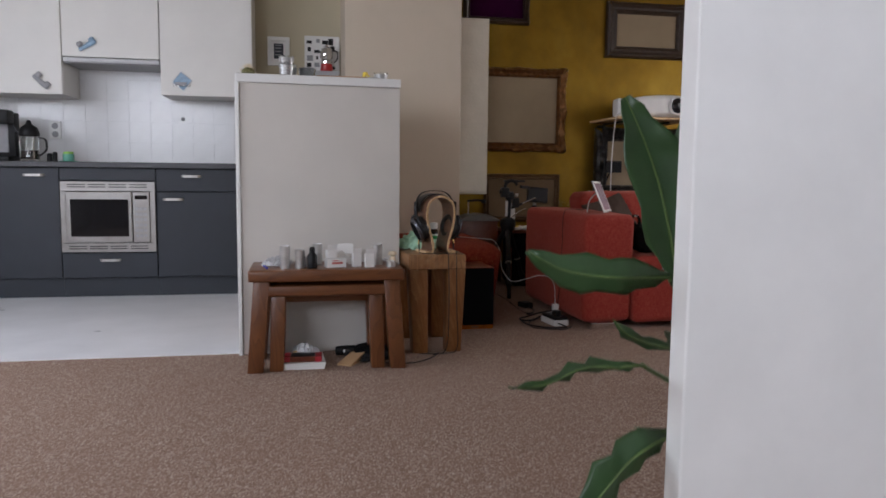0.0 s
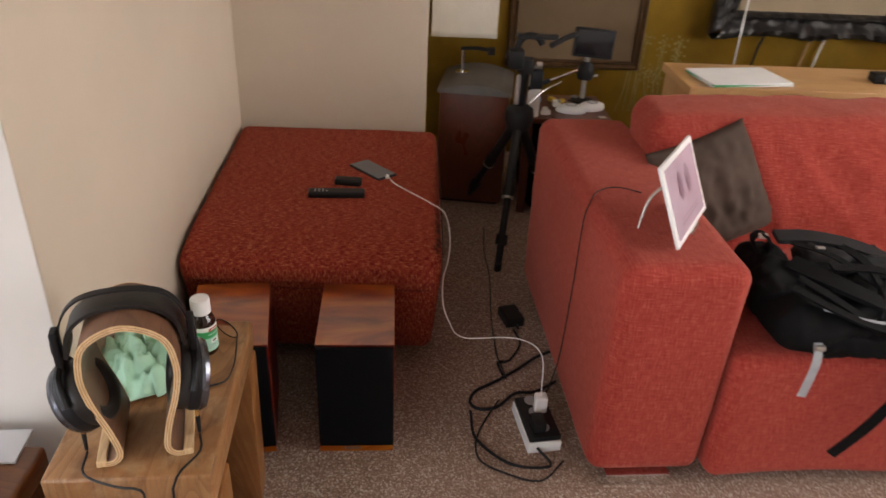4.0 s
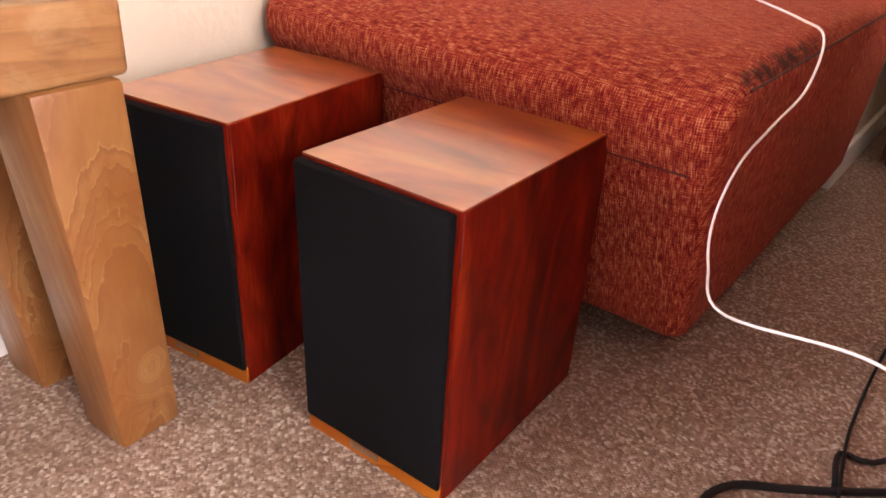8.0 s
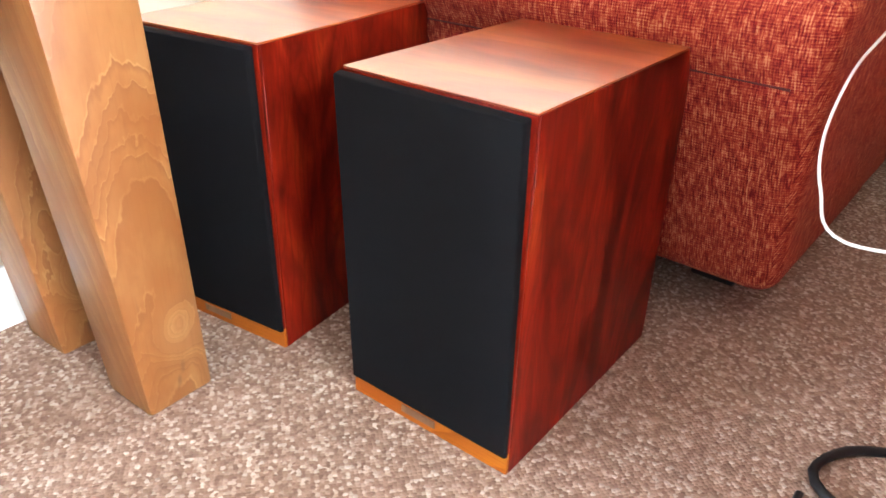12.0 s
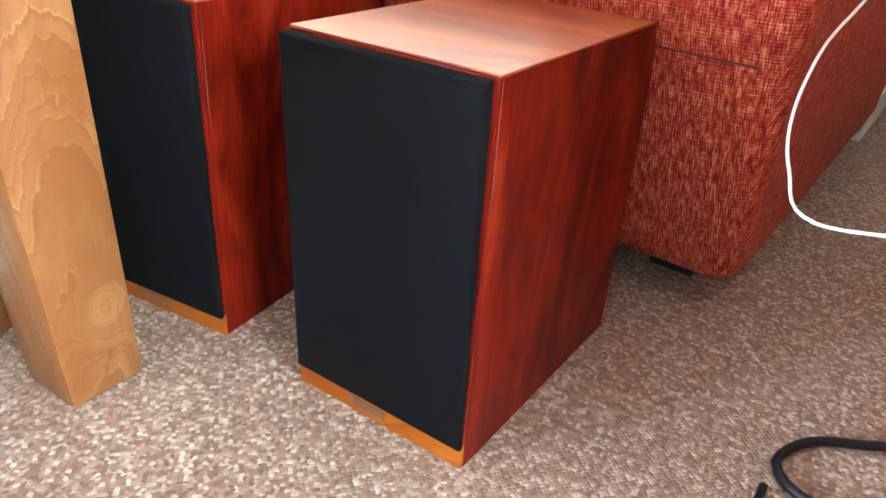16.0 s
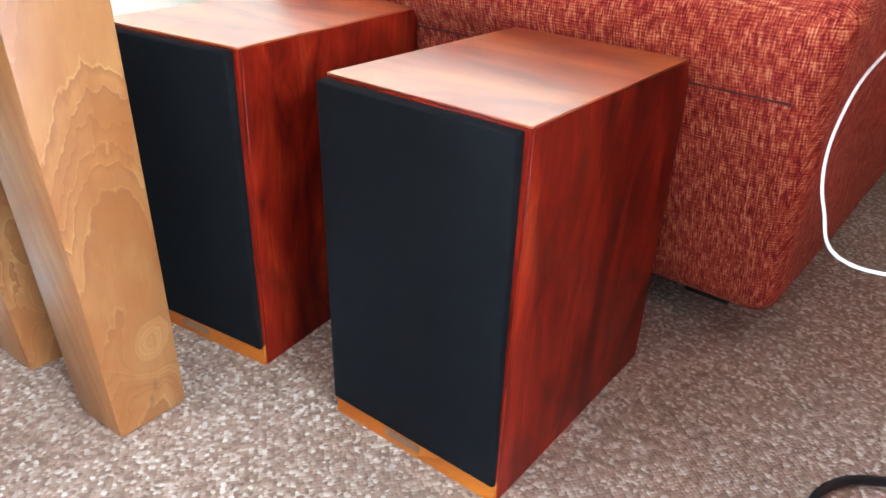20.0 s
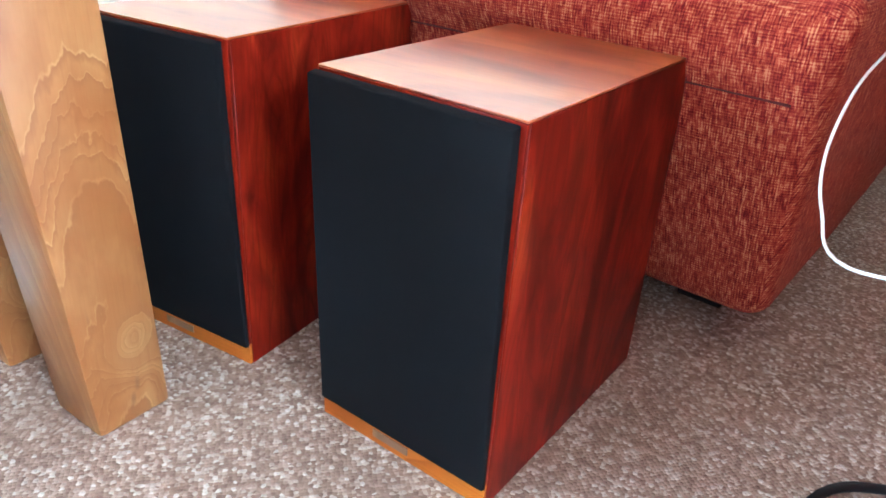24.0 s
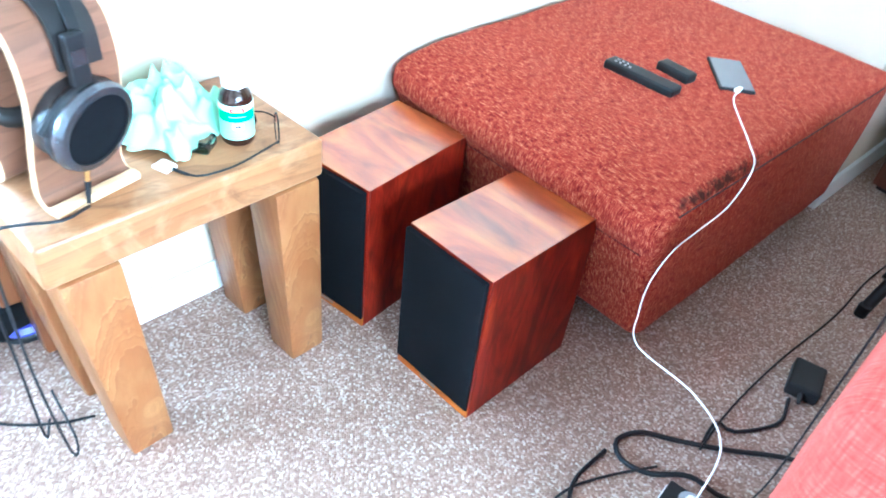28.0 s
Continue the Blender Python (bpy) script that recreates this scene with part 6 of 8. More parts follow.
def laptop():
    t = thing("laptop", (3.45, 3.66, 0.424), -20, "closed grey laptop lying on the chaise", "laptop")
    part("base", soft_box((-0.16, -0.11, 0), (0.16, 0.11, 0.009), 0.004, 0, 0, 0.06), "grey", t, "", 60)
    part("lid", soft_box((-0.16, -0.11, 0.0095), (0.16, 0.11, 0.016), 0.003, 0, 0, 0.06), "laptop_lid", t, "", 60)
    b = thing("book", (3.535, 3.4, 0.424), 24, "thick cream book lying open-covered on the chaise", "book")
    part("pages", blocks((-0.095, -0.065, 0.003, 0.09, 0.065, 0.03), bevel=0.002), "page_edge", b)
    part("cover", blocks((-0.1, -0.07, 0, 0.095, 0.07, 0.0028), bevel=0.001), "card", b)
    part("cover", hull([(-0.1, -0.07, 0.031), (0.095, -0.07, 0.031), (0.14, 0.075, 0.045), (-0.06, 0.075, 0.045)], [(-0.1, -0.07, 0.033), (0.095, -0.07, 0.033), (0.14, 0.075, 0.047), (-0.06, 0.075, 0.047)], 0), "card", b)
    p = thing("white_pen", (2.655, 3.642, 0.424), -12, "white marker pen lying on the seat", "pen")
    part("barrel", soft_box((-0.065, -0.013, 0), (0.065, 0.013, 0.018), 0.006, 0, 0, 0.04), "white", p, "", 60)
    part("clip", blocks((0.025, -0.004, 0.0182, 0.05, 0.004, 0.0205), bevel=0.001), "black", p)
    g = thing("spiral_lead", (3.62, 3.12, 0.424), 0, "coiled black headphone lead on the chaise", "cable")
    part("coil", tube([(0.05 * math.cos(a * 0.9), 0.07 * math.sin(a * 0.9), 0.004 + 0.0012 * a) for a in range(0, 22)], 0.004, 8), "black", g, "", 180)


laptop()


def backpack():
    b = thing("backpack", (0, 0, -0.034), 0, "black hiking backpack lying flat on the sofa seat", "backpack")

    def sag(q):
        k = max(0.0, q.z - 0.47)
        fold = abs(noise.noise(Vector((q.x * 13, q.y * 9, 1.7)))) * 0.035 - abs(noise.noise(Vector((q.x * 30, q.y * 17, 4.1)))) * 0.03
        q.z += k * 6 * (fold + noise.noise(q * 28) * 0.008) - 0.28 * k * max(0.0, (q.x - 1.95) / 0.25)
        q.y += 0.1 * (q.x - 2.1) + noise.noise(q * 14) * 0.014
        return q

    part("sack", soft_box((1.79, 3.31, 0.455), (2.34, 3.6, 0.553), 0.04, 0.01, 0.008, 0.013, 3.0, sag), "nylon", b, "", 180)

    def hood(q):
        q.z += noise.noise(q * 16) * 0.016 + abs(noise.noise(q * 34)) * 0.016 - 0.006
        q.x += noise.noise(q * 11 + Vector((3, 1, 7))) * 0.016
        q.y -= abs(noise.noise(q * 27 + Vector((1, 5, 2)))) * 0.014
        return q

    part("lid_pocket", soft_box((1.775, 3.4, 0.46), (1.885, 3.62, 0.59), 0.04, 0.01, 0.008, 0.013, 4.0, hood), "nylon", b, "", 180)
    part("side_pocket", soft_box((1.86, 3.285, 0.455), (2.08, 3.36, 0.535), 0.03, 0.008, 0.006, 0.013, 6.0, hood), "nylon", b, "", 180)
    part("front_pocket", soft_box((2.06, 3.29, 0.455), (2.3, 3.38, 0.515), 0.025, 0.008, 0.006, 0.013, 8.0, hood), "nylon", b, "", 180)
    part("back_pad", soft_box((1.93, 3.5, 0.545), (2.16, 3.62, 0.587), 0.018, 0.006, 0.006, 0.016, 5.0, hood), "pad", b, "grey mesh back padding", 180)
    part("carry_loop", ribbon([(1.8, 3.52, 0.6), (1.775, 3.515, 0.64), (1.79, 3.5, 0.66), (1.815, 3.5, 0.635), (1.82, 3.52, 0.6)], 0.022, 0.006, (0, 1, 0)), "nylon", b, "carrying loop", 60)
    part("hip_belt", ribbon([(2.1, 3.37, 0.53), (2.22, 3.35, 0.535), (2.34, 3.36, 0.52), (2.42, 3.39, 0.5), (2.455, 3.43, 0.475), (2.42, 3.46, 0.465)], 0.055, 0.016, (0, 0.7, 0.7)), "nylon", b, "padded hip belt", 60)
    part("shoulder_strap", ribbon([(1.86, 3.47, 0.6), (1.93, 3.4, 0.59), (2.02, 3.355, 0.565), (2.1, 3.34, 0.535), (2.18, 3.36, 0.525)], 0.045, 0.012, (0, 1, 0.3)), "nylon", b, "padded shoulder strap", 60)
    part("shoulder_strap", ribbon([(1.88, 3.6, 0.6), (1.98, 3.6, 0.6), (2.1, 3.57, 0.585), (2.22, 3.5, 0.55), (2.3, 3.45, 0.53)], 0.045, 0.012, (0, 1, 0.2)), "pad", b, "padded shoulder strap", 60)
    for a in ([(1.9, 3.56, 0.606), (1.98, 3.5, 0.602), (2.05, 3.42, 0.575), (2.1, 3.35, 0.545)], [(1.85, 3.4, 0.6), (1.94, 3.33, 0.565), (2.0, 3.29, 0.53), (2.02, 3.28, 0.48)], [(2.15, 3.57, 0.577), (2.2, 3.47, 0.55), (2.24, 3.36, 0.535), (2.25, 3.29, 0.5)]):
        part("webbing", ribbon(a, 0.02, 0.003, (1, 0.3, 0)), "nylon", b, "narrow black webbing", 60)
    for a in ([(1.82, 3.36, 0.595), (1.9, 3.31, 0.57), (2.0, 3.285, 0.54), (2.12, 3.282, 0.525)], [(2.02, 3.6, 0.595), (2.06, 3.5, 0.59), (2.05, 3.4, 0.57), (2.0, 3.31, 0.545)], [(2.2, 3.55, 0.555), (2.3, 3.5, 0.53), (2.4, 3.46, 0.5)], [(1.95, 3.45, 0.6), (2.08, 3.46, 0.588), (2.2, 3.43, 0.555), (2.32, 3.41, 0.53)]):
        part("webbing", ribbon(a, 0.026, 0.005, (0.4, 1, 0.1)), "nylon", b, "narrow black webbing", 60)
    part("zip", tube([(1.88, 3.32, 0.565), (1.98, 3.3, 0.55), (2.06, 3.31, 0.535), (2.16, 3.3, 0.525)], 0.0035, 6), "grey_strap", b, "grey zip")
    part("grey_strap", ribbon([(1.86, 3.29, 0.53), (1.862, 3.262, 0.48), (1.86, 3.258, 0.43), (1.852, 3.256, 0.37)], 0.02, 0.002, (1, 0, 0)), "grey_strap", b, "grey webbing strap")
    part("grey_strap", ribbon([(2.4, 3.36, 0.49), (2.42, 3.29, 0.465), (2.44, 3.27, 0.42), (2.47, 3.268, 0.385)], 0.016, 0.002, (1, 0, 0)), "grey_strap", b, "grey webbing strap")
    part("black_strap", ribbon([(2.1, 3.3, 0.5), (2.1, 3.262, 0.46), (2.085, 3.252, 0.4), (2.05, 3.252, 0.32), (2.02, 3.25, 0.27), (1.97, 3.25, 0.2)], 0.03, 0.004, (1, 0, 0.2)), "nylon", b, "hanging black strap")
    part("black_strap", ribbon([(2.12, 3.3, 0.5), (2.13, 3.262, 0.46), (2.12, 3.256, 0.4), (2.1, 3.254, 0.35), (2.11, 3.253, 0.325)], 0.055, 0.004, (1, 0, 0.1)), "nylon", b, "hanging black flap")
    part("black_strap", tube([(2.46, 3.4, 0.48), (2.53, 3.33, 0.465), (2.55, 3.29, 0.44), (2.55, 3.278, 0.38)], 0.004, 8), "nylon", b, "thin black drawcord", 60)
    for p in ((1.862, 3.264, 0.5), (1.96, 3.53, 0.606), (2.17, 3.54, 0.585), (2.41, 3.31, 0.48), (1.79, 3.495, 0.655)):
        part("buckle", blocks((p[0] - 0.011, p[1] - 0.005, p[2] - 0.006, p[0] + 0.011, p[1] + 0.005, p[2] + 0.006), bevel=0.002), "steel", b, "small metal buckle")


backpack()


# ---- things on the console behind the sofa ----
def console_things():
    p = thing("paper_stack", (2.08, 4.475, 0.7285), 8, "stack of papers and a green folder on the console", "papers")
    for k, (a, c) in enumerate(((0, "paper"), (4, "green"), (-3, "paper"), (2, "paper"))):
        q = part("sheet", blocks((-0.15, -0.1, 0.002 + k * 0.003, 0.15, 0.1, 0.0045 + k * 0.003), bevel=0), c, p)
        q.rotation_euler[2] = radians(a)
    for x, y, s, t in ((2.62, 4.5, (0.05, 0.032, 0.032), -8), (2.86, 4.52, (0.045, 0.04, 0.075), -6)):
        b = thing("small_black_box", (x, y, 0.7285), t, "small black electronic box on the console", "box", "console boxes")
        part("housing", soft_box((-s[0], -s[1], 0), (s[0], s[1], s[2]), 0.008, 0, 0, 0.04), "black", b, "", 60)
        part("dial", lathe([(0.016, 0), (0.016, 0.003), (0.01, 0.005), (0, 0.005)], 20, (0.0, -s[1], s[2] * 0.55), Matrix.Rotation(radians(90), 4, "X")), "grey", b)
    c = thing("projector_cable", (0, 0, 0), 0, "white cable hanging from the projector behind the console", "cable")
    part("cord", tube([(2.5, 5.14, 1.345), (2.4, 5.03, 1.335), (2.32, 4.985, 1.335), (2.3, 4.985, 1.29), (2.3, 5.03, 1.0), (2.305, 5.05, 0.6)], 0.0035, 8), "white", c, "", 180)
    k = thing("wall_cable", (0, 0, 0), 0, "brown and white leads below the black frame", "cable")
    for x, m in ((2.62, "black"), (2.86, "card"), (2.93, "white")):
        part("lead", tube([(x + 0.05, 5.57, 0.7), (x + 0.02, 5.575, 0.6), (x, 5.58, 0.45)], 0.006, 8), m, k, "", 180)
    m = thing("camera_monitor", (2.5, 5.46, 0.93), 0, "small black screen fixed before the black frame", "monitor")
    part("screen_housing", blocks((-0.075, -0.012, -0.05, 0.075, 0.012, 0.05), bevel=0.004), "black", m)
    part("glass", blocks((-0.066, -0.0135, -0.042, 0.066, -0.0125, 0.042), bevel=0), "dark_glass", m)
    part("arm", tube([(0, 0.012, -0.02), (-0.03, 0.05, -0.1), (-0.06, 0.07, -0.2)], 0.006, 8), "black", m)


console_things()


# ---- floorstanding loudspeaker, side table and tripod behind the sofa ----
def tower_speaker():
    s = thing("tower_loudspeaker", (1.205, 4.95, 0), -8, "dark mahogany tower loudspeaker with grey domed top", "loudspeaker")
    part("cabinet", blocks((-0.145, 0, 0.012, 0.145, 0.34, 0.5), bevel=0.005), "mahogany", s, "", 40)
    verts, faces = [], []
    n = 12
    for i in range(n + 1):
        x = -0.155 + 0.31 * i / n
        z = 0.502 + 0.034 * (1 - (x / 0.155) ** 2)
        for y, zz in ((-0.02, 0.501), (-0.02, z + 0.006), (0.0, z + 0.01), (0.33, z + 0.01), (0.35, 0.501)):
            verts.append((x, y, zz))
    for i in range(n):
        for k in range(5):
            a, b = i * 5 + k, i * 5 + (k + 1) % 5
            faces.append((a, a + 5, b + 5, b))
    faces += [(0, 1, 2, 3, 4), tuple(n * 5 + k for k in (4, 3, 2, 1, 0))]
    part("top_cap", (verts, faces), "grey_metal", s, "domed grey top", 40)
    part("plinth", blocks((-0.13, 0.01, 0, 0.13, 0.33, 0.0118), bevel=0), "black", s)
    st = thing("ring_stand", (1.16, 5.12, 0.5445), 0, "small chrome stand with a dark clip on the speaker", "stand")
    part("rod", tube([(0, 0, 0), (0, 0, 0.1)], 0.007, 10, smooth_line=False), "chrome", st, "", 60)
    part("foot", lathe([(0, 0), (0.03, 0), (0.03, 0.004), (0, 0.006)], 20), "chrome", st)
    part("clip_arm", tube([(-0.01, 0, 0.1), (0.06, -0.02, 0.108), (0.12, -0.03, 0.1)], 0.008, 8), "black", st, "", 60)
    part("clip_jaw", blocks((0.1, -0.045, 0.085, 0.13, -0.015, 0.115), bevel=0.004), "black", st)


tower_speaker()


def side_table():
    t = thing("side_table", (0, 0, 0), 0, "dark mahogany side table crowded with small parts", "table")
    part("tabletop", blocks((1.41, 4.86, 0.41, 1.775, 5.2, 0.434), bevel=0.004), "mahogany", t, "", None, "x")
    for x in (1.43, 1.755):
        for y in (4.88, 5.18):
            part("leg", blocks((x - 0.017, y - 0.017, 0, x + 0.017, y + 0.017, 0.409), bevel=0.003), "mahogany", t)
    z = 0.4345
    for x, y, a in ((1.715, 5.01, 30), (1.618, 4.965, -10)):
        o = thing("white_dome_device", (x, y, z), a, "white oval plastic device on the side table", "device", "white devices")
        part("dome", lathe([(0, 0), (0.05, 0), (0.052, 0.008), (0.046, 0.02), (0.03, 0.028), (0, 0.03)], 28, (0, 0, 0), Matrix.Diagonal((1.25, 0.85, 1, 1))), "white", o, "", 60)
        part("ring", lathe([(0.016, 0.03), (0.02, 0.032), (0.024, 0.0295)], 24), "grey", o)
    o = thing("white_tube", (1.345, 4.69, 0.0), 0, "white spray can on the table edge", "can")
    o.location = (1.445, 4.9, z)
    part("can", lathe([(0, 0), (0.026, 0), (0.026, 0.16), (0.02, 0.175), (0, 0.175)], 24), "white", o, "", 40)
    part("cap", lathe([(0.021, 0.1755), (0.021, 0.2), (0, 0.2)], 24), "grey", o, "", 40)
    rnd = random.Random(11)
    for k in range(9):
        x, y = 1.47 + rnd.random() * 0.2, 4.91 + rnd.random() * 0.22
        solo("small_part", soft_box((-0.02, -0.012, 0), (0.02, 0.012, 0.012 + 0.012 * rnd.random()), 0.004, 0, 0, 0.03), ("white", "paper", "yellow", "tile_blue", "grey")[k % 5], "small loose part on the side table", "parts", (x, y, z), rnd.random() * 180, "table clutter", "", 60)
    solo("white_card", blocks((-0.015, -0.012, 0, 0.015, 0.012, 0.001), bevel=0), "paper", "small white paper scrap", "paper", (1.74, 4.9, z), 10)


side_table()
# Black block added to fill the shadowed space below the side table.
solo("equipment_bag", soft_box((-0.15, -0.14, 0), (0.15, 0.14, 0.4), 0.05, 0.012, 0.01, 0.02, 9.0), "nylon", "black block added to darken the shaded space under the side table", "bag", (1.6, 5.03, 0.0), 3, smooth=180)


def tripod():
    t = thing("tripod", (0, 0, 0), 0, "black camera tripod with folded head and arm", "tripod")
    hub = Vector((1.362, 4.7, 0.49))
    for fx, fy in ((1.285, 4.36), (1.2, 4.98), (1.56, 4.9)):
        foot = Vector((fx, fy, 0.012))
        a = hub + (foot - hub) * 0.04
        mid = hub + (foot - hub) * 0.5
        low = hub + (foot - hub) * 0.82
        legp = part("leg", tube([a, mid], 0.019, 10, smooth_line=False), "black", t, "", 60)
        part("leg_section", tube([mid, foot], 0.014, 10, smooth_line=False), "black", legp, "", 60)
        for p in (mid, low):
            d = (foot - hub).normalized() * 0.018
            part("clamp", tube([p - d, p + d], 0.023, 10, smooth_line=False), "black", legp, "", 60)
        part("collar", tube([mid + (foot - hub).normalized() * 0.02, mid + (foot - hub).normalized() * 0.027], 0.0235, 10, smooth_line=False), "steel", legp, "", 60)
        part("rubber_foot", tube([foot + Vector((0, 0, 0.02)), foot - Vector((0, 0, 0.011))], 0.014, 10, smooth_line=False), "black", legp, "", 60)
    part("hub", lathe([(0, -0.05), (0.045, -0.045), (0.058, 0.0), (0.052, 0.035), (0.028, 0.05), (0, 0.05)], 20, hub), "black", t, "", 40)
    part("column", tube([hub + Vector((0, 0, 0.04)), hub + Vector((0.0, -0.028, 0.2))], 0.017, 12, smooth_line=False), "black", t, "", 60)
    head = hub + Vector((0.0, -0.03, 0.185))
    part("head", lathe([(0, 0), (0.03, 0), (0.034, 0.02), (0.03, 0.05), (0, 0.055)], 20, head), "black", t, "", 40)
    ring = [head + Vector((0.012 + 0.046 * math.cos(a), 0, 0.088 + 0.046 * math.sin(a))) for a in (radians(20 + 30 * k) for k in range(10))]
    part("ring_bracket", tube(ring, 0.012, 10, 0.008), "black", t, "curved black camera bracket", 60)
    part("plate", blocks((-0.04, -0.022, 0, 0.11, 0.022, 0.014), bevel=0.004), "black", t, "", 40).location = head + Vector((0.0, 0, 0.124))
    part("grip", tube([hub + Vector((-0.021, -0.03, 0.062)), hub + Vector((-0.019, -0.03, 0.172))], 0.0095, 12, smooth_line=False), "tin", t, "pale aluminium grip", 60)
    part("pan_handle", tube([hub + Vector((0.06, -0.02, 0.137)), hub + Vector((0.2, -0.02, 0.196))], 0.0055, 8, smooth_line=False), "chrome", t, "thin polished pan handle", 60)
    part("handle_grip", tube([hub + Vector((0.02, -0.02, 0.12)), hub + Vector((0.1, -0.02, 0.154))], 0.009, 10, smooth_line=False), "black", t, "", 60)
    part("clamp_body", blocks((-0.035, -0.03, -0.02, 0.02, 0.03, 0.05), bevel=0.008), "black", t, "", 40).location = head + Vector((-0.03, -0.01, 0.035))
    part("clamp_body", blocks((-0.02, -0.02, -0.05, 0.025, 0.02, 0.02), bevel=0.006), "black", t, "", 40).location = head + Vector((0.045, 0.0, -0.01))
    part("knob", lathe([(0, 0), (0.017, 0), (0.019, 0.012), (0.012, 0.02), (0, 0.02)], 16, head + Vector((-0.055, 0, 0.055)), Matrix.Rotation(radians(-90), 4, "Y")), "black", t, "", 40)
    part("knob", lathe([(0, 0), (0.013, 0), (0.013, 0.02), (0, 0.02)], 16, head + Vector((0.04, -0.01, 0.03)), Matrix.Rotation(radians(90), 4, "Y")), "steel", t, "", 40)
    part("arm", tube([head + Vector((0.1, 0.05, 0.09)), head + Vector((0.18, 0.2, 0.085)), head + Vector((0.24, 0.3, 0.08))], 0.011, 10), "black", t, "", 60)
    part("crank", tube([hub + Vector((0.03, 0, 0.05)), hub + Vector((0.09, 0.05, 0.09)), hub + Vector((0.17, 0.12, 0.11))], 0.005, 8), "chrome", t, "", 60)


tripod()


def field_monitor():
    m = thing("field_monitor", (1.69, 5.1, 0.4345), 0, "small black monitor on a short stand on the side table", "monitor")
    part("foot", lathe([(0, 0), (0.05, 0), (0.048, 0.012), (0.015, 0.02), (0, 0.02)], 24), "black", m, "", 40)
    part("post", tube([(0, 0, 0.02), (0, 0, 0.2)], 0.012, 10, smooth_line=False), "steel", m, "", 60)
    part("ball_head", lathe([(0, 0.1), (0.032, 0.105), (0.04, 0.13), (0.03, 0.165), (0.014, 0.18), (0, 0.18)], 20), "black", m, "", 40)
    part("lever", tube([(0.02, -0.01, 0.12), (0.05, -0.02, 0.125)], 0.005, 8, smooth_line=False), "steel", m)
    tilt = Matrix.Translation((0.015, -0.02, 0.262)) @ Matrix.Rotation(radians(4), 4, "Y") @ Matrix.Rotation(radians(-8), 4, "X")
    part("housing", placed(as_data(blocks((-0.085, -0.014, -0.06, 0.085, 0.014, 0.06), bevel=0.005)), tilt), "black", m, "", 40)
    part("screen", placed(as_data(blocks((-0.076, -0.0155, -0.05, 0.076, -0.0145, 0.05), bevel=0)), tilt), "dark_glass", m)


field_monitor()


# ---- on the partition ledge ----
LZ = 1.2925


def tumbler(at, label, tall=0.07, r=0.036, silver=True):
    g = thing("tumbler", at, 0, label, "glass", "glasses on the ledge")
    prof = [(0, 0), (r * 0.72, 0), (r, tall), (r - 0.0025, tall), (r * 0.72 - 0.002, 0.006), (0, 0.006)]
    part("bowl", lathe(prof, 28), "glass", g, "", 40)
    if silver:
        part("pattern_band", lathe([(r * 0.79, tall * 0.22), (r * 0.8 + 0.001, tall * 0.22), (r * 0.97 + 0.001, tall * 0.86), (r * 0.96, tall * 0.86)], 28), "silver_lace", g, "silver patterned band", 40)


for i, p in enumerate(((-0.178, 3.14, LZ), (-0.165, 3.19, LZ), (0.29, 3.35, LZ), (0.258, 3.49, LZ))):
    tumbler(p, "small silver-patterned glass tumbler")
tumbler((-0.178, 3.14, LZ + 0.052), "silver-patterned tumbler stacked in another", 0.05)
tumbler((-0.083, 3.185, LZ), "frosted glass bowl beside the tumblers", 0.055, 0.043, False)
solo("candle_glass", lathe([(0, 0), (0.03, 0), (0.036, 0.05), (0, 0.05)], 24), "grey", "grey waxed candle holder on the ledge", "candle", (-0.083, 3.185, LZ + 0.0065), smooth=40)
solo("metal_cup", lathe([(0, 0), (0.03, 0), (0.044, 0.06), (0.046, 0.07), (0.043, 0.07), (0.03, 0.008), (0, 0.008)], 28), "grey_metal", "dull grey metal cup on the ledge", "cup", (-0.025, 3.66, LZ), smooth=40)
solo("computer_mouse", soft_box((-0.03, -0.05, 0), (0.03, 0.05, 0.032), 0.018, 0.004, 0, 0.02), "black", "black computer mouse on the ledge", "mouse", (0.115, 3.62, LZ), 70, smooth=180)
board = thing("chopping_board", (0.085, 3.295, LZ), 2, "worn wooden chopping board lying on the ledge", "board")
part("plank", soft_box((-0.125, -0.06, 0), (0.125, 0.06, 0.034), 0.006, 0, 0.001, 0.03), "board", board, "", 60, "x")
part("end_clip", blocks((0.1255, -0.05, 0.002, 0.131, 0.05, 0.03), bevel=0.001), "black", board)
pen = thing("green_pen", (0.0, 3.218, LZ), 4, "bright green felt pen on the ledge", "pen")
part("barrel", placed(lathe([(0, -0.06), (0.007, -0.055), (0.0075, 0.035), (0.006, 0.045), (0, 0.06)], 14), Matrix.Translation((0, 0, 0.0076)) @ Matrix.Rotation(radians(90), 4, "Y")), "green", pen, "", 40)
bottle = thing("detergent_bottle", (0.305, 4.5, LZ), 15, "green plastic bottle with yellow cap", "bottle")
part("body", lathe([(0, 0), (0.03, 0), (0.034, 0.008), (0.034, 0.12), (0.024, 0.165), (0.02, 0.175), (0, 0.175)], 28), "green", bottle, "", 50)
part("cap", lathe([(0.021, 0.1755), (0.022, 0.178), (0.017, 0.222), (0.015, 0.226), (0, 0.226)], 24), "yellow", bottle, "yellow cap", 40)
part("print_bar", blocks((-0.012, -0.0352, 0.03, 0.012, -0.0342, 0.09), bevel=0), "yellow", bottle)
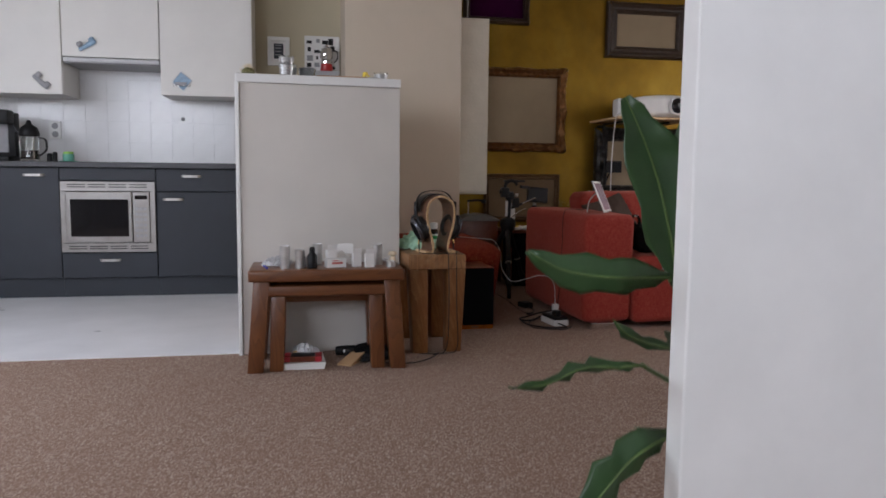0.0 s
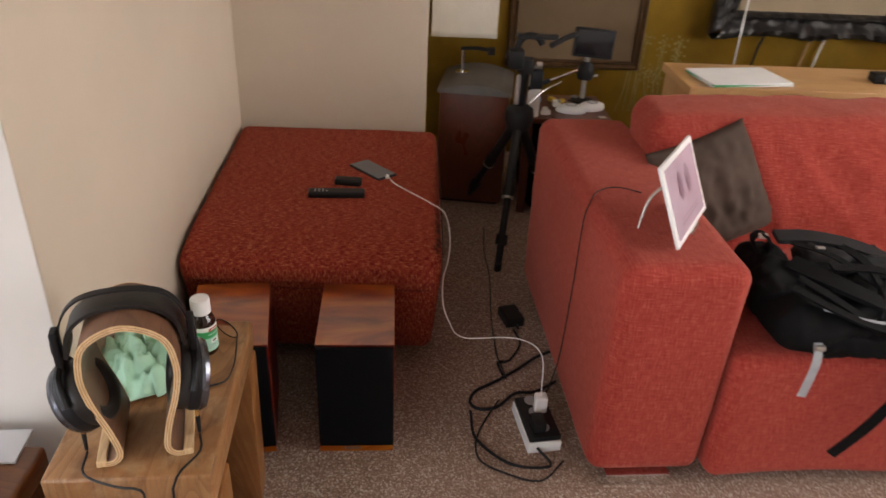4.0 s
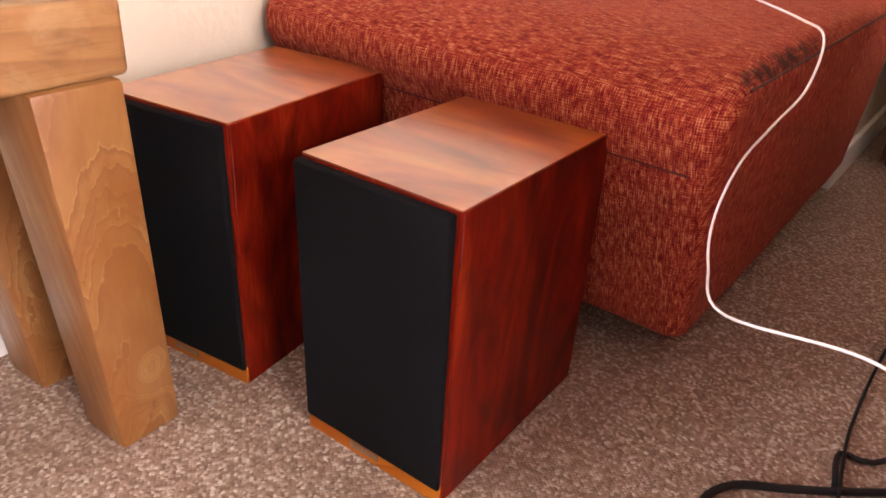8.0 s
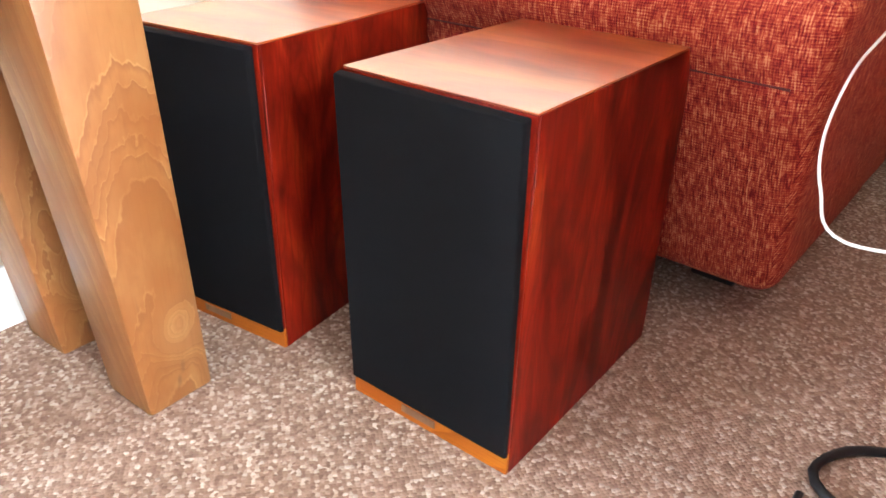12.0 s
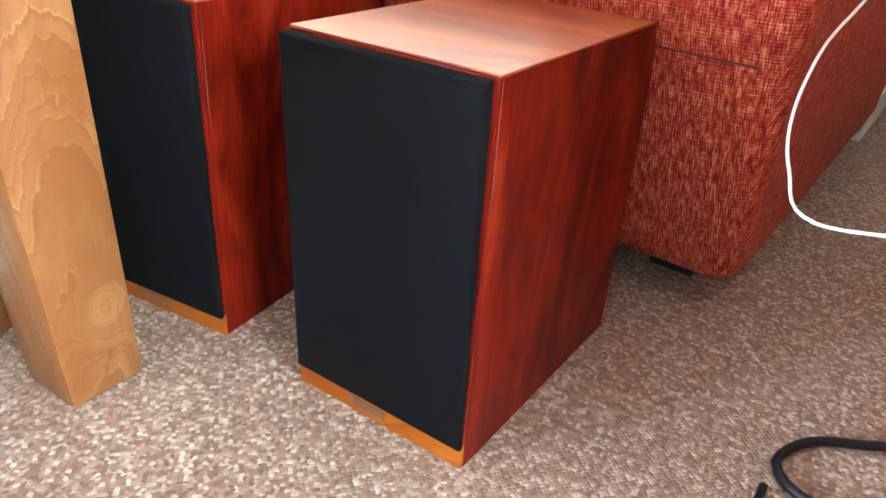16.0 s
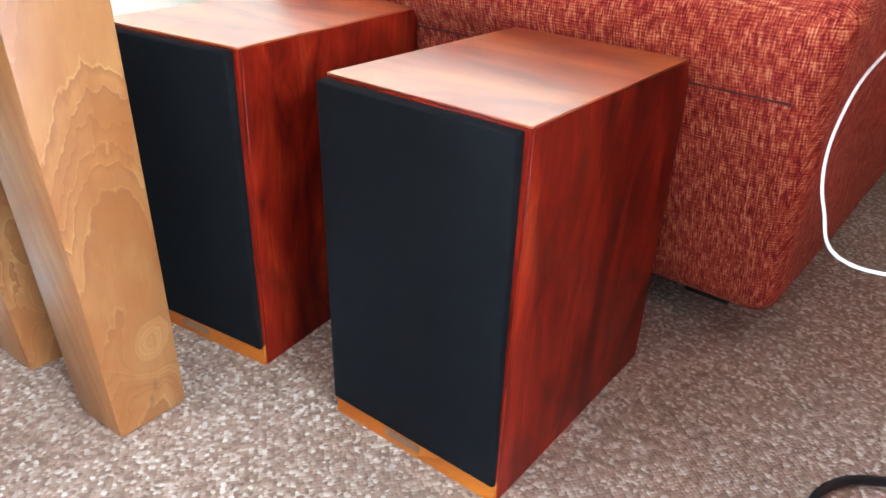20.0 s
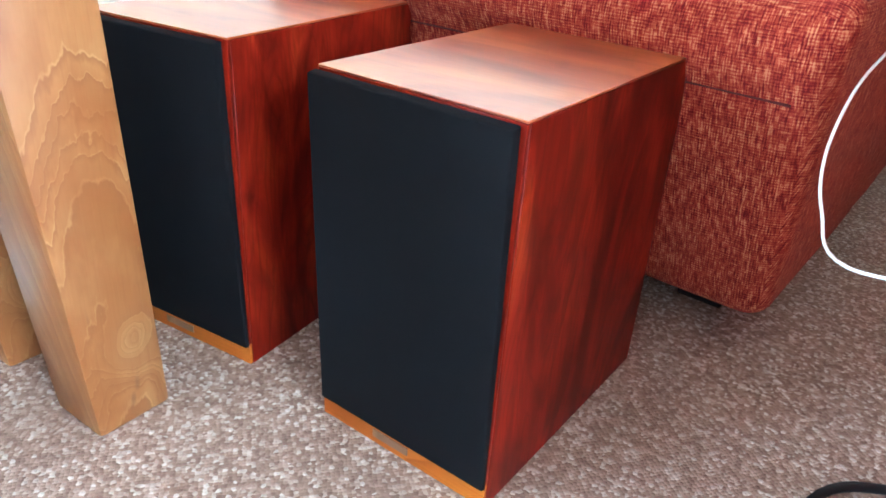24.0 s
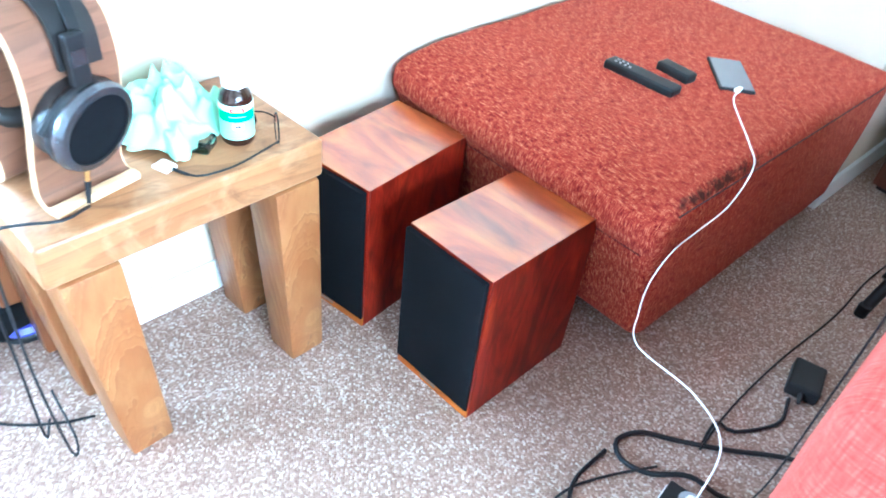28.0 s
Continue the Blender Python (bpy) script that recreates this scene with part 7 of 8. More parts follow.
for x, y, c, lid, r, h in ((0.24, 4.32, "glass", "green", 0.028, 0.075), (0.29, 4.28, "red", "red", 0.022, 0.06), (0.17, 4.4, "card", "white", 0.026, 0.07), (0.33, 4.3, "amber", "red", 0.018, 0.05)):
    j = thing("spice_jar", (x, y, LZ), 0, f"small jar with {lid} lid on the ledge", "jar", "ledge jars")
    part("jar", lathe([(0, 0), (r, 0), (r, h), (r * 0.85, h + 0.006), (0, h + 0.006)], 22), c, j, "", 40)
    part("lid", lathe([(r * 0.9, h + 0.0065), (r * 0.9, h + 0.022), (0, h + 0.022)], 22), lid, j, "", 40)
ring = thing("key_ring", (0.26, 4.36, LZ + 0.0975), 0, "pale red ring standing on a jar", "ring")
part("loop", tube([(0.018 * math.cos(a), 0.0, 0.022 + 0.02 * math.sin(a)) for a in [2 * math.pi * k / 14 for k in range(15)]], 0.004, 8, 0.004), "red", ring, "", 180)
solo("crumpled_bag", soft_box((-0.07, -0.05, 0), (0.07, 0.05, 0.045), 0.02, 0.006, 0.012, 0.012, 9.0), "paper", "crumpled white paper bag on the ledge", "bag", (0.14, 4.05, LZ), 20, smooth=180)


def urchin():
    u = thing("spiky_ornament", (-0.355, 3.15, LZ), 0, "small spiky olive ornament on the ledge", "ornament")
    part("body", lathe([(0, 0), (0.022, 0.004), (0.032, 0.02), (0.028, 0.036), (0.012, 0.046), (0, 0.047)], 24), "olive", u, "", 60)
    rnd = random.Random(5)
    spikes = []
    for _ in range(70):
        a, e = rnd.random() * 6.283, rnd.uniform(-0.1, 1.45)
        d = Vector((math.cos(a) * math.cos(e), math.sin(a) * math.cos(e), math.sin(e)))
        p = Vector((0, 0, 0.022)) + d * 0.024
        spikes.append(tube([p, p + d * 0.02], (0.0022, 0.0004), 5, smooth_line=False))
    part("spines", merged(*spikes), "page_edge", u, "pale short spines")
    part("saucer", lathe([(0, 0.0), (0.05, 0.0005), (0.052, 0.003), (0, 0.003)], 24, (0.01, -0.01, 0)), "glass", u)


urchin()


# ---- on and under the nest of tables ----
NZ = 0.4415


def tin(at, r, h, label):
    t = thing("aluminium_tin", at, 0, label, "tin", "tins on the table")
    part("can", lathe([(0, 0), (r, 0), (r, h * 0.78), (0, h * 0.78)], 26), "tin", t, "", 40)
    part("lid", lathe([(r + 0.0006, h * 0.72), (r + 0.0008, h), (r - 0.002, h + 0.001), (r - 0.003, h - 0.002), (0, h - 0.002)], 26), "tin", t, "", 40)


tin((-0.185, 2.712, NZ), 0.021, 0.096, "tall aluminium tin without label")
tin((-0.122, 2.718, NZ), 0.0205, 0.078, "aluminium tin with screw lid")
tin((-0.045, 2.845, NZ), 0.021, 0.092, "tall aluminium tin at the back of the table")
tin((0.222, 2.81, NZ), 0.021, 0.092, "tall aluminium tin beside white boxes")
tin((0.272, 2.735, NZ), 0.021, 0.024, "flat round aluminium tin")
dropper = thing("dropper_bottle", (-0.07, 2.705, NZ), 0, "small black glass dropper bottle", "bottle")
part("body", lathe([(0, 0), (0.02, 0), (0.021, 0.003), (0.021, 0.055), (0.012, 0.066), (0, 0.066)], 24), "black", dropper, "", 40)
part("cap", lathe([(0.012, 0.0665), (0.0125, 0.088), (0.008, 0.092), (0, 0.092)], 20), "black", dropper, "", 40)


def carton(at, size, turn, label, bars=True):
    c = thing("white_carton", at, turn, label, "box", "white boxes on the table")
    w, d, h = size
    part("box", blocks((-w / 2, -d / 2, 0, w / 2, d / 2, h), bevel=0.001), "paper", c)
    part("flap", hull([(-w / 2, -d / 2, h), (w / 2, -d / 2, h), (w / 2, -d / 2 + 0.0012, h), (-w / 2, -d / 2 + 0.0012, h)], [(-w / 2, -d / 2 - 0.01, h + 0.025), (w / 2, -d / 2 - 0.01, h + 0.025), (w / 2, -d / 2 - 0.0088, h + 0.025), (-w / 2, -d / 2 - 0.0088, h + 0.025)], 0), "paper", c) if not bars else None
    if bars:
        part("print_bar", blocks((-w * 0.25, -d / 2 - 0.0008, h * 0.4, w * 0.3, -d / 2 - 0.0002, h * 0.65), bevel=0), "red_print", c)
        part("print_bar", blocks((-w * 0.25, -d / 2 - 0.0008, h * 0.75, w * 0.1, -d / 2 - 0.0002, h * 0.85), bevel=0), "red_print", c)


carton((0.03, 2.735, NZ), (0.085, 0.045, 0.038), 14, "white medicine box with red print")
carton((0.012, 2.748, NZ + 0.0385), (0.042, 0.026, 0.036), 14, "small white box standing on another box", False)
carton((0.122, 2.745, NZ), (0.038, 0.026, 0.058), 14, "small upright white box", False)
carton((0.177, 2.722, NZ), (0.038, 0.026, 0.058), 8, "small upright white box by the tin", False)


def sheet(name, line, wide, across, material, label, category="paper"):
    solo(name, ribbon(line, wide, 0.0008, across), material, label, category, smooth=60)


sheet("curled_receipt", [(0.05, 2.84, 0.497), (0.07, 2.832, 0.478), (0.095, 2.835, 0.458), (0.125, 2.85, 0.4435)], 0.04, (0.3, 0.75, 0.55), "paper", "white receipt curling over the table")
sheet("white_leaflet", [(0.035, 2.862, 0.505), (0.075, 2.866, 0.51), (0.115, 2.866, 0.508)], 0.046, (0, 0.25, 1), "paper", "folded white leaflet standing behind the boxes")
solo("grey_envelope", blocks((-0.075, -0.04, 0, 0.075, 0.04, 0.006), bevel=0.001), "ledge_grey", "pale grey envelope lying on the table", "envelope", (0.215, 2.953, NZ), 4)
def crumpled(name, at, size, high, seed, label, category):
    """A crumpled sheet of thin clear plastic."""
    n = 34
    verts, faces = [], []
    for i in range(n + 1):
        for k in range(n + 1):
            u, v = i / n * 2 - 1, k / n * 2 - 1
            q = Vector((u * 2 + seed, v * 2, seed * 1.7))
            ridge = 1 - 2 * abs(noise.noise(q * 1.6))
            fine = 1 - 2 * abs(noise.noise(q * 3.7))
            edge = max(0.0, 1 - max(abs(u), abs(v)) ** 3)
            verts.append((u * size[0] * (1 + 0.2 * noise.noise(q)), v * size[1] * (1 + 0.2 * noise.noise(q + Vector((9, 0, 0)))), 0.003 + high * edge * max(0.0, 0.55 * ridge + 0.35 * fine)))
    for i in range(n):
        for k in range(n):
            a = i * (n + 1) + k
            faces.append((a, a + n + 1, a + n + 2, a + 1))
    c = solo(name, (verts, faces), "film", label, category, at, 15 * seed)
    c.modifiers.new("thickness", "SOLIDIFY").thickness = 0.0006


crumpled("plastic_bag", (-0.225, 2.845, NZ), (0.065, 0.05), 0.045, 4.0, "crumpled clear plastic bag on the table", "bag")
crumpled("plastic_bag", (-0.1, 2.8, NZ), (0.06, 0.045), 0.05, 6.0, "crumpled clear plastic bag between the tins", "bag")
biro = thing("purple_pen", (-0.27, 2.735, NZ), 104, "purple ballpoint pen lying on the table", "pen")
part("barrel", placed(lathe([(0, -0.05), (0.0045, -0.048), (0.0045, 0.02), (0, 0.02)], 12), Matrix.Translation((0, 0, 0.005)) @ Matrix.Rotation(radians(90), 4, "Y")), "blue", biro, "", 40)
part("tip", placed(lathe([(0, 0.02), (0.0042, 0.0202), (0.004, 0.05), (0.001, 0.06), (0, 0.06)], 12), Matrix.Translation((0, 0, 0.005)) @ Matrix.Rotation(radians(90), 4, "Y")), "white", biro, "", 40)


def figurine():
    n = 14
    body = lathe([(0, 0), (0.014, 0.0), (0.016, 0.012), (0.012, 0.03), (0.008, 0.036), (0.012, 0.043), (0.013, 0.052), (0.008, 0.06), (0, 0.061)], n)
    ears = [tube([(s * 0.011, 0, 0.058), (s * 0.016, -0.002, 0.05), (s * 0.015, -0.003, 0.043)], 0.004, 6) for s in (-1, 1)]
    solo("dog_figurine", merged(body, *ears), "page_edge", "tiny cream dog figurine on the table corner", "figurine", (0.288, 2.8, NZ), -10, smooth=60)


figurine()

stack = thing("magazine_stack", (-0.13, 2.8, 0), 4, "white magazines stacked under the small table", "magazines")
for k in range(4):
    q = part("magazine", blocks((-0.12, -0.11, 0.0005 + k * 0.007, 0.11, 0.1, 0.0068 + k * 0.007), bevel=0.001), "paper", stack)
    q.rotation_euler[2] = radians((k * 37) % 9 - 4)
redbox = thing("red_black_box", (-0.112, 2.745, 0.03), -3, "flat dark red and black box on the magazines", "box")
part("box", blocks((-0.082, -0.04, 0, 0.082, 0.04, 0.024), bevel=0.002), "mahogany", redbox)
part("lid_print", blocks((-0.05, -0.034, 0.0242, 0.05, 0.034, 0.0248), bevel=0), "black", redbox)
for x in (-0.067, 0.067):
    part("end_band", blocks((x - 0.0135, -0.0406, 0.001, x + 0.0135, 0.038, 0.0246), bevel=0.0005, segs=1), "box_red", redbox, "scarlet end band")
crumpled("plastic_wrap", (-0.1, 2.868, 0.028), (0.075, 0.045), 0.06, 8.0, "heap of crumpled clear plastic wrap on the magazines", "wrap")
for k, (x, y, z, a) in enumerate(((-0.14, 2.865, 0.034, 20), (-0.105, 2.875, 0.036, -35), (-0.07, 2.86, 0.034, 60), (-0.125, 2.845, 0.034, -70))):
    solo("silver_clip", blocks((-0.016, -0.006, 0, 0.016, 0.006, 0.01), (-0.004, -0.012, 0.002, 0.004, 0.012, 0.008), bevel=0.0015), "chrome" if k % 2 else "gold", "small bright metal clip in the plastic wrap", "clip", (x, y, z), a, "metal clips")
plug = thing("charger_plug", (0.09, 2.925, 0.024), 4, "black charger plug with silver pins under the table", "plug")
turned = Matrix.Rotation(radians(90), 4, "Y")
part("body", placed(lathe([(0, -0.055), (0.018, -0.053), (0.022, -0.03), (0.022, 0.035), (0.015, 0.04), (0.015, 0.05), (0, 0.05)], 20), turned), "black", plug, "", 40)
for y in (-0.008, 0.008):
    part("pin", tube([(0.05, y, 0.0), (0.072, y, 0.002)], 0.0025, 8, smooth_line=False), "chrome", plug, "bright metal pin")
part("type_label", blocks((-0.02, -0.0235, -0.006, 0.012, -0.0222, 0.008), bevel=0), "white", plug, "small white label")
adapter((0.125, 2.895, 0.0), 100, "charger_brick", "black charger brick under the table")
solo("heaped_cable", merged(*[tube([(0.075 * math.cos(a * 1.7 + k) * (1 - 0.03 * a), 0.035 * math.sin(a * 1.3 + k * 2), 0.006 + 0.0025 * a) for a in range(12)], 0.0035, 7, 0.02) for k in range(3)]), "black", "tangled heap of black cables", "cable", (0.2, 2.8, 0.0), smooth=180)
kraft = thing("cardboard_sleeve", (0.1, 2.785, 0.0), -32, "folded brown cardboard sleeve on the carpet", "cardboard")
part("base", blocks((-0.034, -0.066, 0.0, 0.034, 0.066, 0.003), bevel=0), "card", kraft)
part("flap", hull([(-0.034, -0.066, 0.0035), (0.034, -0.066, 0.0035), (0.036, 0.066, 0.036), (-0.034, 0.066, 0.03)], [(-0.034, -0.066, 0.006), (0.034, -0.066, 0.006), (0.036, 0.066, 0.0385), (-0.034, 0.066, 0.0325)], 0), "card", kraft, "raised flap")
part("side", hull([(0.031, -0.06, 0.003), (0.034, -0.06, 0.003), (0.034, 0.066, 0.003), (0.031, 0.066, 0.003)], [(0.031, -0.06, 0.0038), (0.034, -0.06, 0.0038), (0.034, 0.066, 0.034), (0.031, 0.066, 0.034)], 0), "card", kraft)
floor_cable([(0.52, 2.9, 0.004), (0.5, 2.85, 0.004), (0.455, 2.785, 0.004), (0.39, 2.735, 0.004), (0.3, 2.722, 0.004), (0.22, 2.76, 0.004)], 0.0024, "thin black headphone cable lying by the stool")
solo("black_bag", soft_box((-0.07, -0.05, 0), (0.07, 0.05, 0.06), 0.025, 0.006, 0.012, 0.012, 2.0), "nylon", "small black bag under the table", "bag", (0.19, 2.87, 0.0), 0, smooth=180)


# ---- kitchen things ----
def magnet(x, z, turn, label):
    m = thing("door_magnet", (x, 4.945, z), 0, label, "magnet", "ship magnets")
    t = Matrix.Rotation(radians(turn), 4, "Y")
    part("tile", placed(as_data(blocks((-0.045, -0.008, -0.045, 0.045, 0.0, 0.045), bevel=0.003)), t), "tile_blue", m, "pale blue glazed tile")
    part("frame", placed(as_data(blocks((-0.05, -0.006, -0.05, 0.05, -0.0005, -0.046), (-0.05, -0.006, 0.046, 0.05, -0.0005, 0.05), (-0.05, -0.006, -0.046, -0.046, -0.0005, 0.046), (0.046, -0.006, -0.046, 0.05, -0.0005, 0.046), bevel=0.001)), t), "white", m)
    part("hull", hull([(-0.035, -0.02, -0.03), (0.02, -0.02, -0.03), (0.02, -0.009, -0.03), (-0.035, -0.009, -0.03)], [(-0.05, -0.024, -0.008), (0.035, -0.024, -0.008), (0.035, -0.009, -0.008), (-0.05, -0.009, -0.008)], 0.002), "grey", m, "small grey ship hull")
    part("rod", tube([(-0.06, -0.022, -0.032), (0.06, -0.022, -0.032)], 0.003, 8, smooth_line=False), "chrome", m, "", 60)


def clog_magnet(x, z, turn, tone, label):
    """A small cast figure: a boat-shaped body with two upright lumps."""
    m = thing("door_magnet", (x, 4.944, z), 0, label, "magnet", "figure magnets")
    t = Matrix.Rotation(radians(turn), 4, "Y")
    part("body", placed(soft_box((-0.06, -0.016, -0.014), (0.06, 0.0, 0.014), 0.012, 0.002, 0.003, 0.01), t), tone, m, "", 180)
    part("head", placed(soft_box((-0.055, -0.02, 0.012), (-0.02, -0.002, 0.045), 0.012, 0.002, 0.002, 0.01), t), "grey", m, "dark glazed lump", 180)
    part("tail", placed(soft_box((0.025, -0.018, 0.01), (0.06, -0.002, 0.032), 0.01, 0.002, 0.002, 0.01), t), tone, m, "", 180)


clog_magnet(-1.53, 1.69, -32, "tile_blue", "pale blue figure magnet on a cream door")
clog_magnet(-1.83, 1.44, 42, "grey", "grey and silver figure magnet on a cream door")
magnet(-0.925, 1.472, 38, "pale blue tile magnet on a cream door")


def socket(x, z):
    s = thing("wall_socket", (x, 5.334, z), 0, "white double wall socket on the tiles", "socket")
    part("plate", blocks((-0.04, -0.012, -0.065, 0.04, 0, 0.065), bevel=0.004), "trim", s)
    for dz in (-0.03, 0.03):
        part("well", lathe([(0.022, 0.0125), (0.02, 0.0135), (0.018, 0.0128), (0, 0.0128)], 24, (0, 0, dz), Matrix.Rotation(radians(90), 4, "X")), "grey", s)


socket(-1.87, 1.14)
solo("tile_hook", lathe([(0, 0), (0.014, 0), (0.014, 0.005), (0.006, 0.009), (0.006, 0.02), (0, 0.02)], 18, (0, 0, 0), Matrix.Rotation(radians(90), 4, "X")), "grey", "small round grey hook on the tiles", "hook", (-0.985, 5.334, 1.24), smooth=40)


def coffee_corner():
    z = 0.9075
    k = thing("coffee_machine", (-2.13, 5.0, z), 0, "black and steel filter coffee machine on the worktop", "coffee machine")
    part("base", blocks((-0.1, -0.11, 0, 0.1, 0.11, 0.03), bevel=0.006), "black", k, "", 40)
    part("tower", blocks((-0.1, 0.02, 0.031, 0.1, 0.11, 0.33), bevel=0.008), "black", k, "", 40)
    part("front_panel", blocks((-0.06, 0.008, 0.06, 0.06, 0.019, 0.3), bevel=0.003), "grey", k)
    part("brew_head", blocks((-0.1, -0.1, 0.25, 0.1, 0.018, 0.34), bevel=0.01), "black", k, "", 40)
    j = thing("coffee_jug", (-1.93, 4.98, z), 0, "glass cafetiere with black lid and chrome frame", "coffee jug")
    part("beaker", lathe([(0, 0.012), (0.055, 0.012), (0.06, 0.03), (0.06, 0.17), (0.057, 0.17), (0.056, 0.016), (0, 0.016)], 28), "glass", j, "", 40)
    part("coffee", lathe([(0, 0.017), (0.055, 0.017), (0.055, 0.075), (0, 0.075)], 28), "amber", j, "", 40)
    part("lid", lathe([(0.063, 0.171), (0.066, 0.19), (0.05, 0.23), (0.02, 0.25), (0.012, 0.275), (0, 0.28)], 28), "black", j, "domed black lid", 40)
    part("handle", ribbon([(0.06, 0, 0.16), (0.1, 0, 0.15), (0.105, 0, 0.08), (0.062, 0, 0.04)], 0.02, 0.008, (0, 1, 0)), "black", j, "", 50)
    for k2 in range(4):
        a = k2 * math.pi / 2 + 0.7
        part("strut", tube([(0.062 * math.cos(a), 0.062 * math.sin(a), 0), (0.062 * math.cos(a), 0.062 * math.sin(a), 0.165)], 0.003, 6, smooth_line=False), "chrome", j)
    part("spout_grip", ribbon([(-0.06, 0, 0.19), (-0.085, 0, 0.215), (-0.1, 0, 0.25)], 0.025, 0.01, (0, 1, 0)), "black", j)
    for x, h in ((-1.82, 0.05), (-1.785, 0.06)):
        solo("small_jar", lathe([(0, 0), (0.016, 0), (0.016, h), (0.01, h + 0.008), (0, h + 0.008)], 18), "black", "small dark jar on the worktop", "jar", (x, 5.02, z), smooth=40, group="worktop jars")
    c = thing("green_cup", (-1.7, 5.02, z), 0, "green cup on a blue-green saucer", "cup")
    part("saucer", lathe([(0, 0), (0.05, 0.001), (0.06, 0.008), (0, 0.008)], 26), "teal", c, "", 40)
    part("cup", lathe([(0, 0.0085), (0.035, 0.0085), (0.038, 0.05), (0.035, 0.055), (0, 0.055)], 26), "teal", c, "", 40)
    part("lid", lathe([(0.034, 0.0555), (0.03, 0.07), (0, 0.074)], 26), "lime", c, "lime green lid", 40)


coffee_corner()

small = thing("small_picture", (-0.282, 5.348, 1.765), 0, "small white frame with a dark print", "picture")
part("frame", blocks((-0.082, -0.02, -0.107, -0.056, 0, 0.107), (0.056, -0.02, -0.107, 0.082, 0, 0.107), (-0.056, -0.02, 0.078, 0.056, 0, 0.107), (-0.056, -0.02, -0.107, 0.056, 0, -0.078), bevel=0.002), "trim", small)
part("mount", blocks((-0.056, -0.008, -0.078, 0.056, -0.002, 0.078), bevel=0), "paper", small)
part("print", blocks((-0.035, -0.0095, -0.055, 0.035, -0.0085, 0.058), bevel=0), "slate", small)
for z in (-0.03, -0.005, 0.02, 0.04):
    part("print_bar", blocks((-0.025, -0.0105, z, 0.02, -0.0098, z + 0.008), bevel=0), "grey", small)

shelf = thing("picture_ledge", (0.05, 5.349, 1.56), 0, "pale grey picture ledge on the kitchen wall", "ledge")
part("tray", hull([(-0.12, -0.06, 0), (0.11, -0.06, 0), (0.11, 0, 0), (-0.12, 0, 0)], [(-0.135, -0.1, 0.06), (0.125, -0.1, 0.06), (0.125, 0, 0.06), (-0.135, 0, 0.06)], 0.003), "ledge_grey", shelf)
canvas = thing("canvas_print", (0.045, 5.348, 1.762), 0, "black and white canvas print with a red accent", "picture")
part("canvas", blocks((-0.135, -0.016, -0.13, 0.13, 0, 0.128), bevel=0.002), "paper", canvas)
rnd = random.Random(21)
for k in range(16):
    x, z = -0.12 + 0.055 * (k % 4) + rnd.uniform(0, 0.02), -0.12 + 0.06 * (k // 4) + rnd.uniform(0, 0.02)
    part("painted_patch", blocks((x, -0.0172, z, x + rnd.uniform(0.015, 0.045), -0.0165, z + rnd.uniform(0.015, 0.05)), bevel=0), ("black", "grey", "black")[k % 3], canvas)
pot = thing("coffee_pot", (0.075, 5.295, 1.6205), 0, "polished coffee maker with red base on the ledge", "coffee pot")
part("base", lathe([(0, 0), (0.042, 0), (0.048, 0.01), (0.042, 0.055), (0, 0.055)], 28), "red", pot, "red enamel base", 40)
part("collar", lathe([(0.043, 0.0555), (0.044, 0.075), (0.038, 0.08), (0, 0.08)], 28), "chrome", pot, "", 40)
part("jug", lathe([(0.036, 0.081), (0.048, 0.1), (0.05, 0.14), (0.04, 0.17), (0.015, 0.185), (0.01, 0.2), (0, 0.203)], 28), "chrome", pot, "", 40)
part("handle", ribbon([(0.045, 0, 0.16), (0.08, 0, 0.15), (0.082, 0, 0.1), (0.06, 0, 0.07)], 0.014, 0.008, (0, 1, 0)), "black", pot, "", 50)


# ---- house plant behind the open door ----
def leaf_blade(points, wide, fold, roll):
    """A long pointed leaf with a midrib along a line."""
    line = curve_points(points, 0.02)
    verts, faces = [], []
    m = 5
    for i, p in enumerate(line):
        s = i / (len(line) - 1)
        w = wide * (math.sin(math.pi * min(1.0, s * 0.93 + 0.05)) ** 0.75) * (1 - 0.12 * math.sin(s * 17))
        d = (line[min(i + 1, len(line) - 1)] - line[max(i - 1, 0)]).normalized()
        side = (Vector(roll) - d * Vector(roll).dot(d)).normalized()
        up = side.cross(d)
        for k in range(-m, m + 1):
            t = k / m
            ripple = 0.006 * math.sin(s * 26 + t * 2) * abs(t)
            verts.append(p + side * (w * t) + up * (fold * w * abs(t) ** 1.2 + ripple))
    c = 2 * m + 1
    for i in range(len(line) - 1):
        for k in range(c - 1):
            a = i * c + k
            faces.append((a, a + 1, a + c + 1, a + c))
    return verts, faces


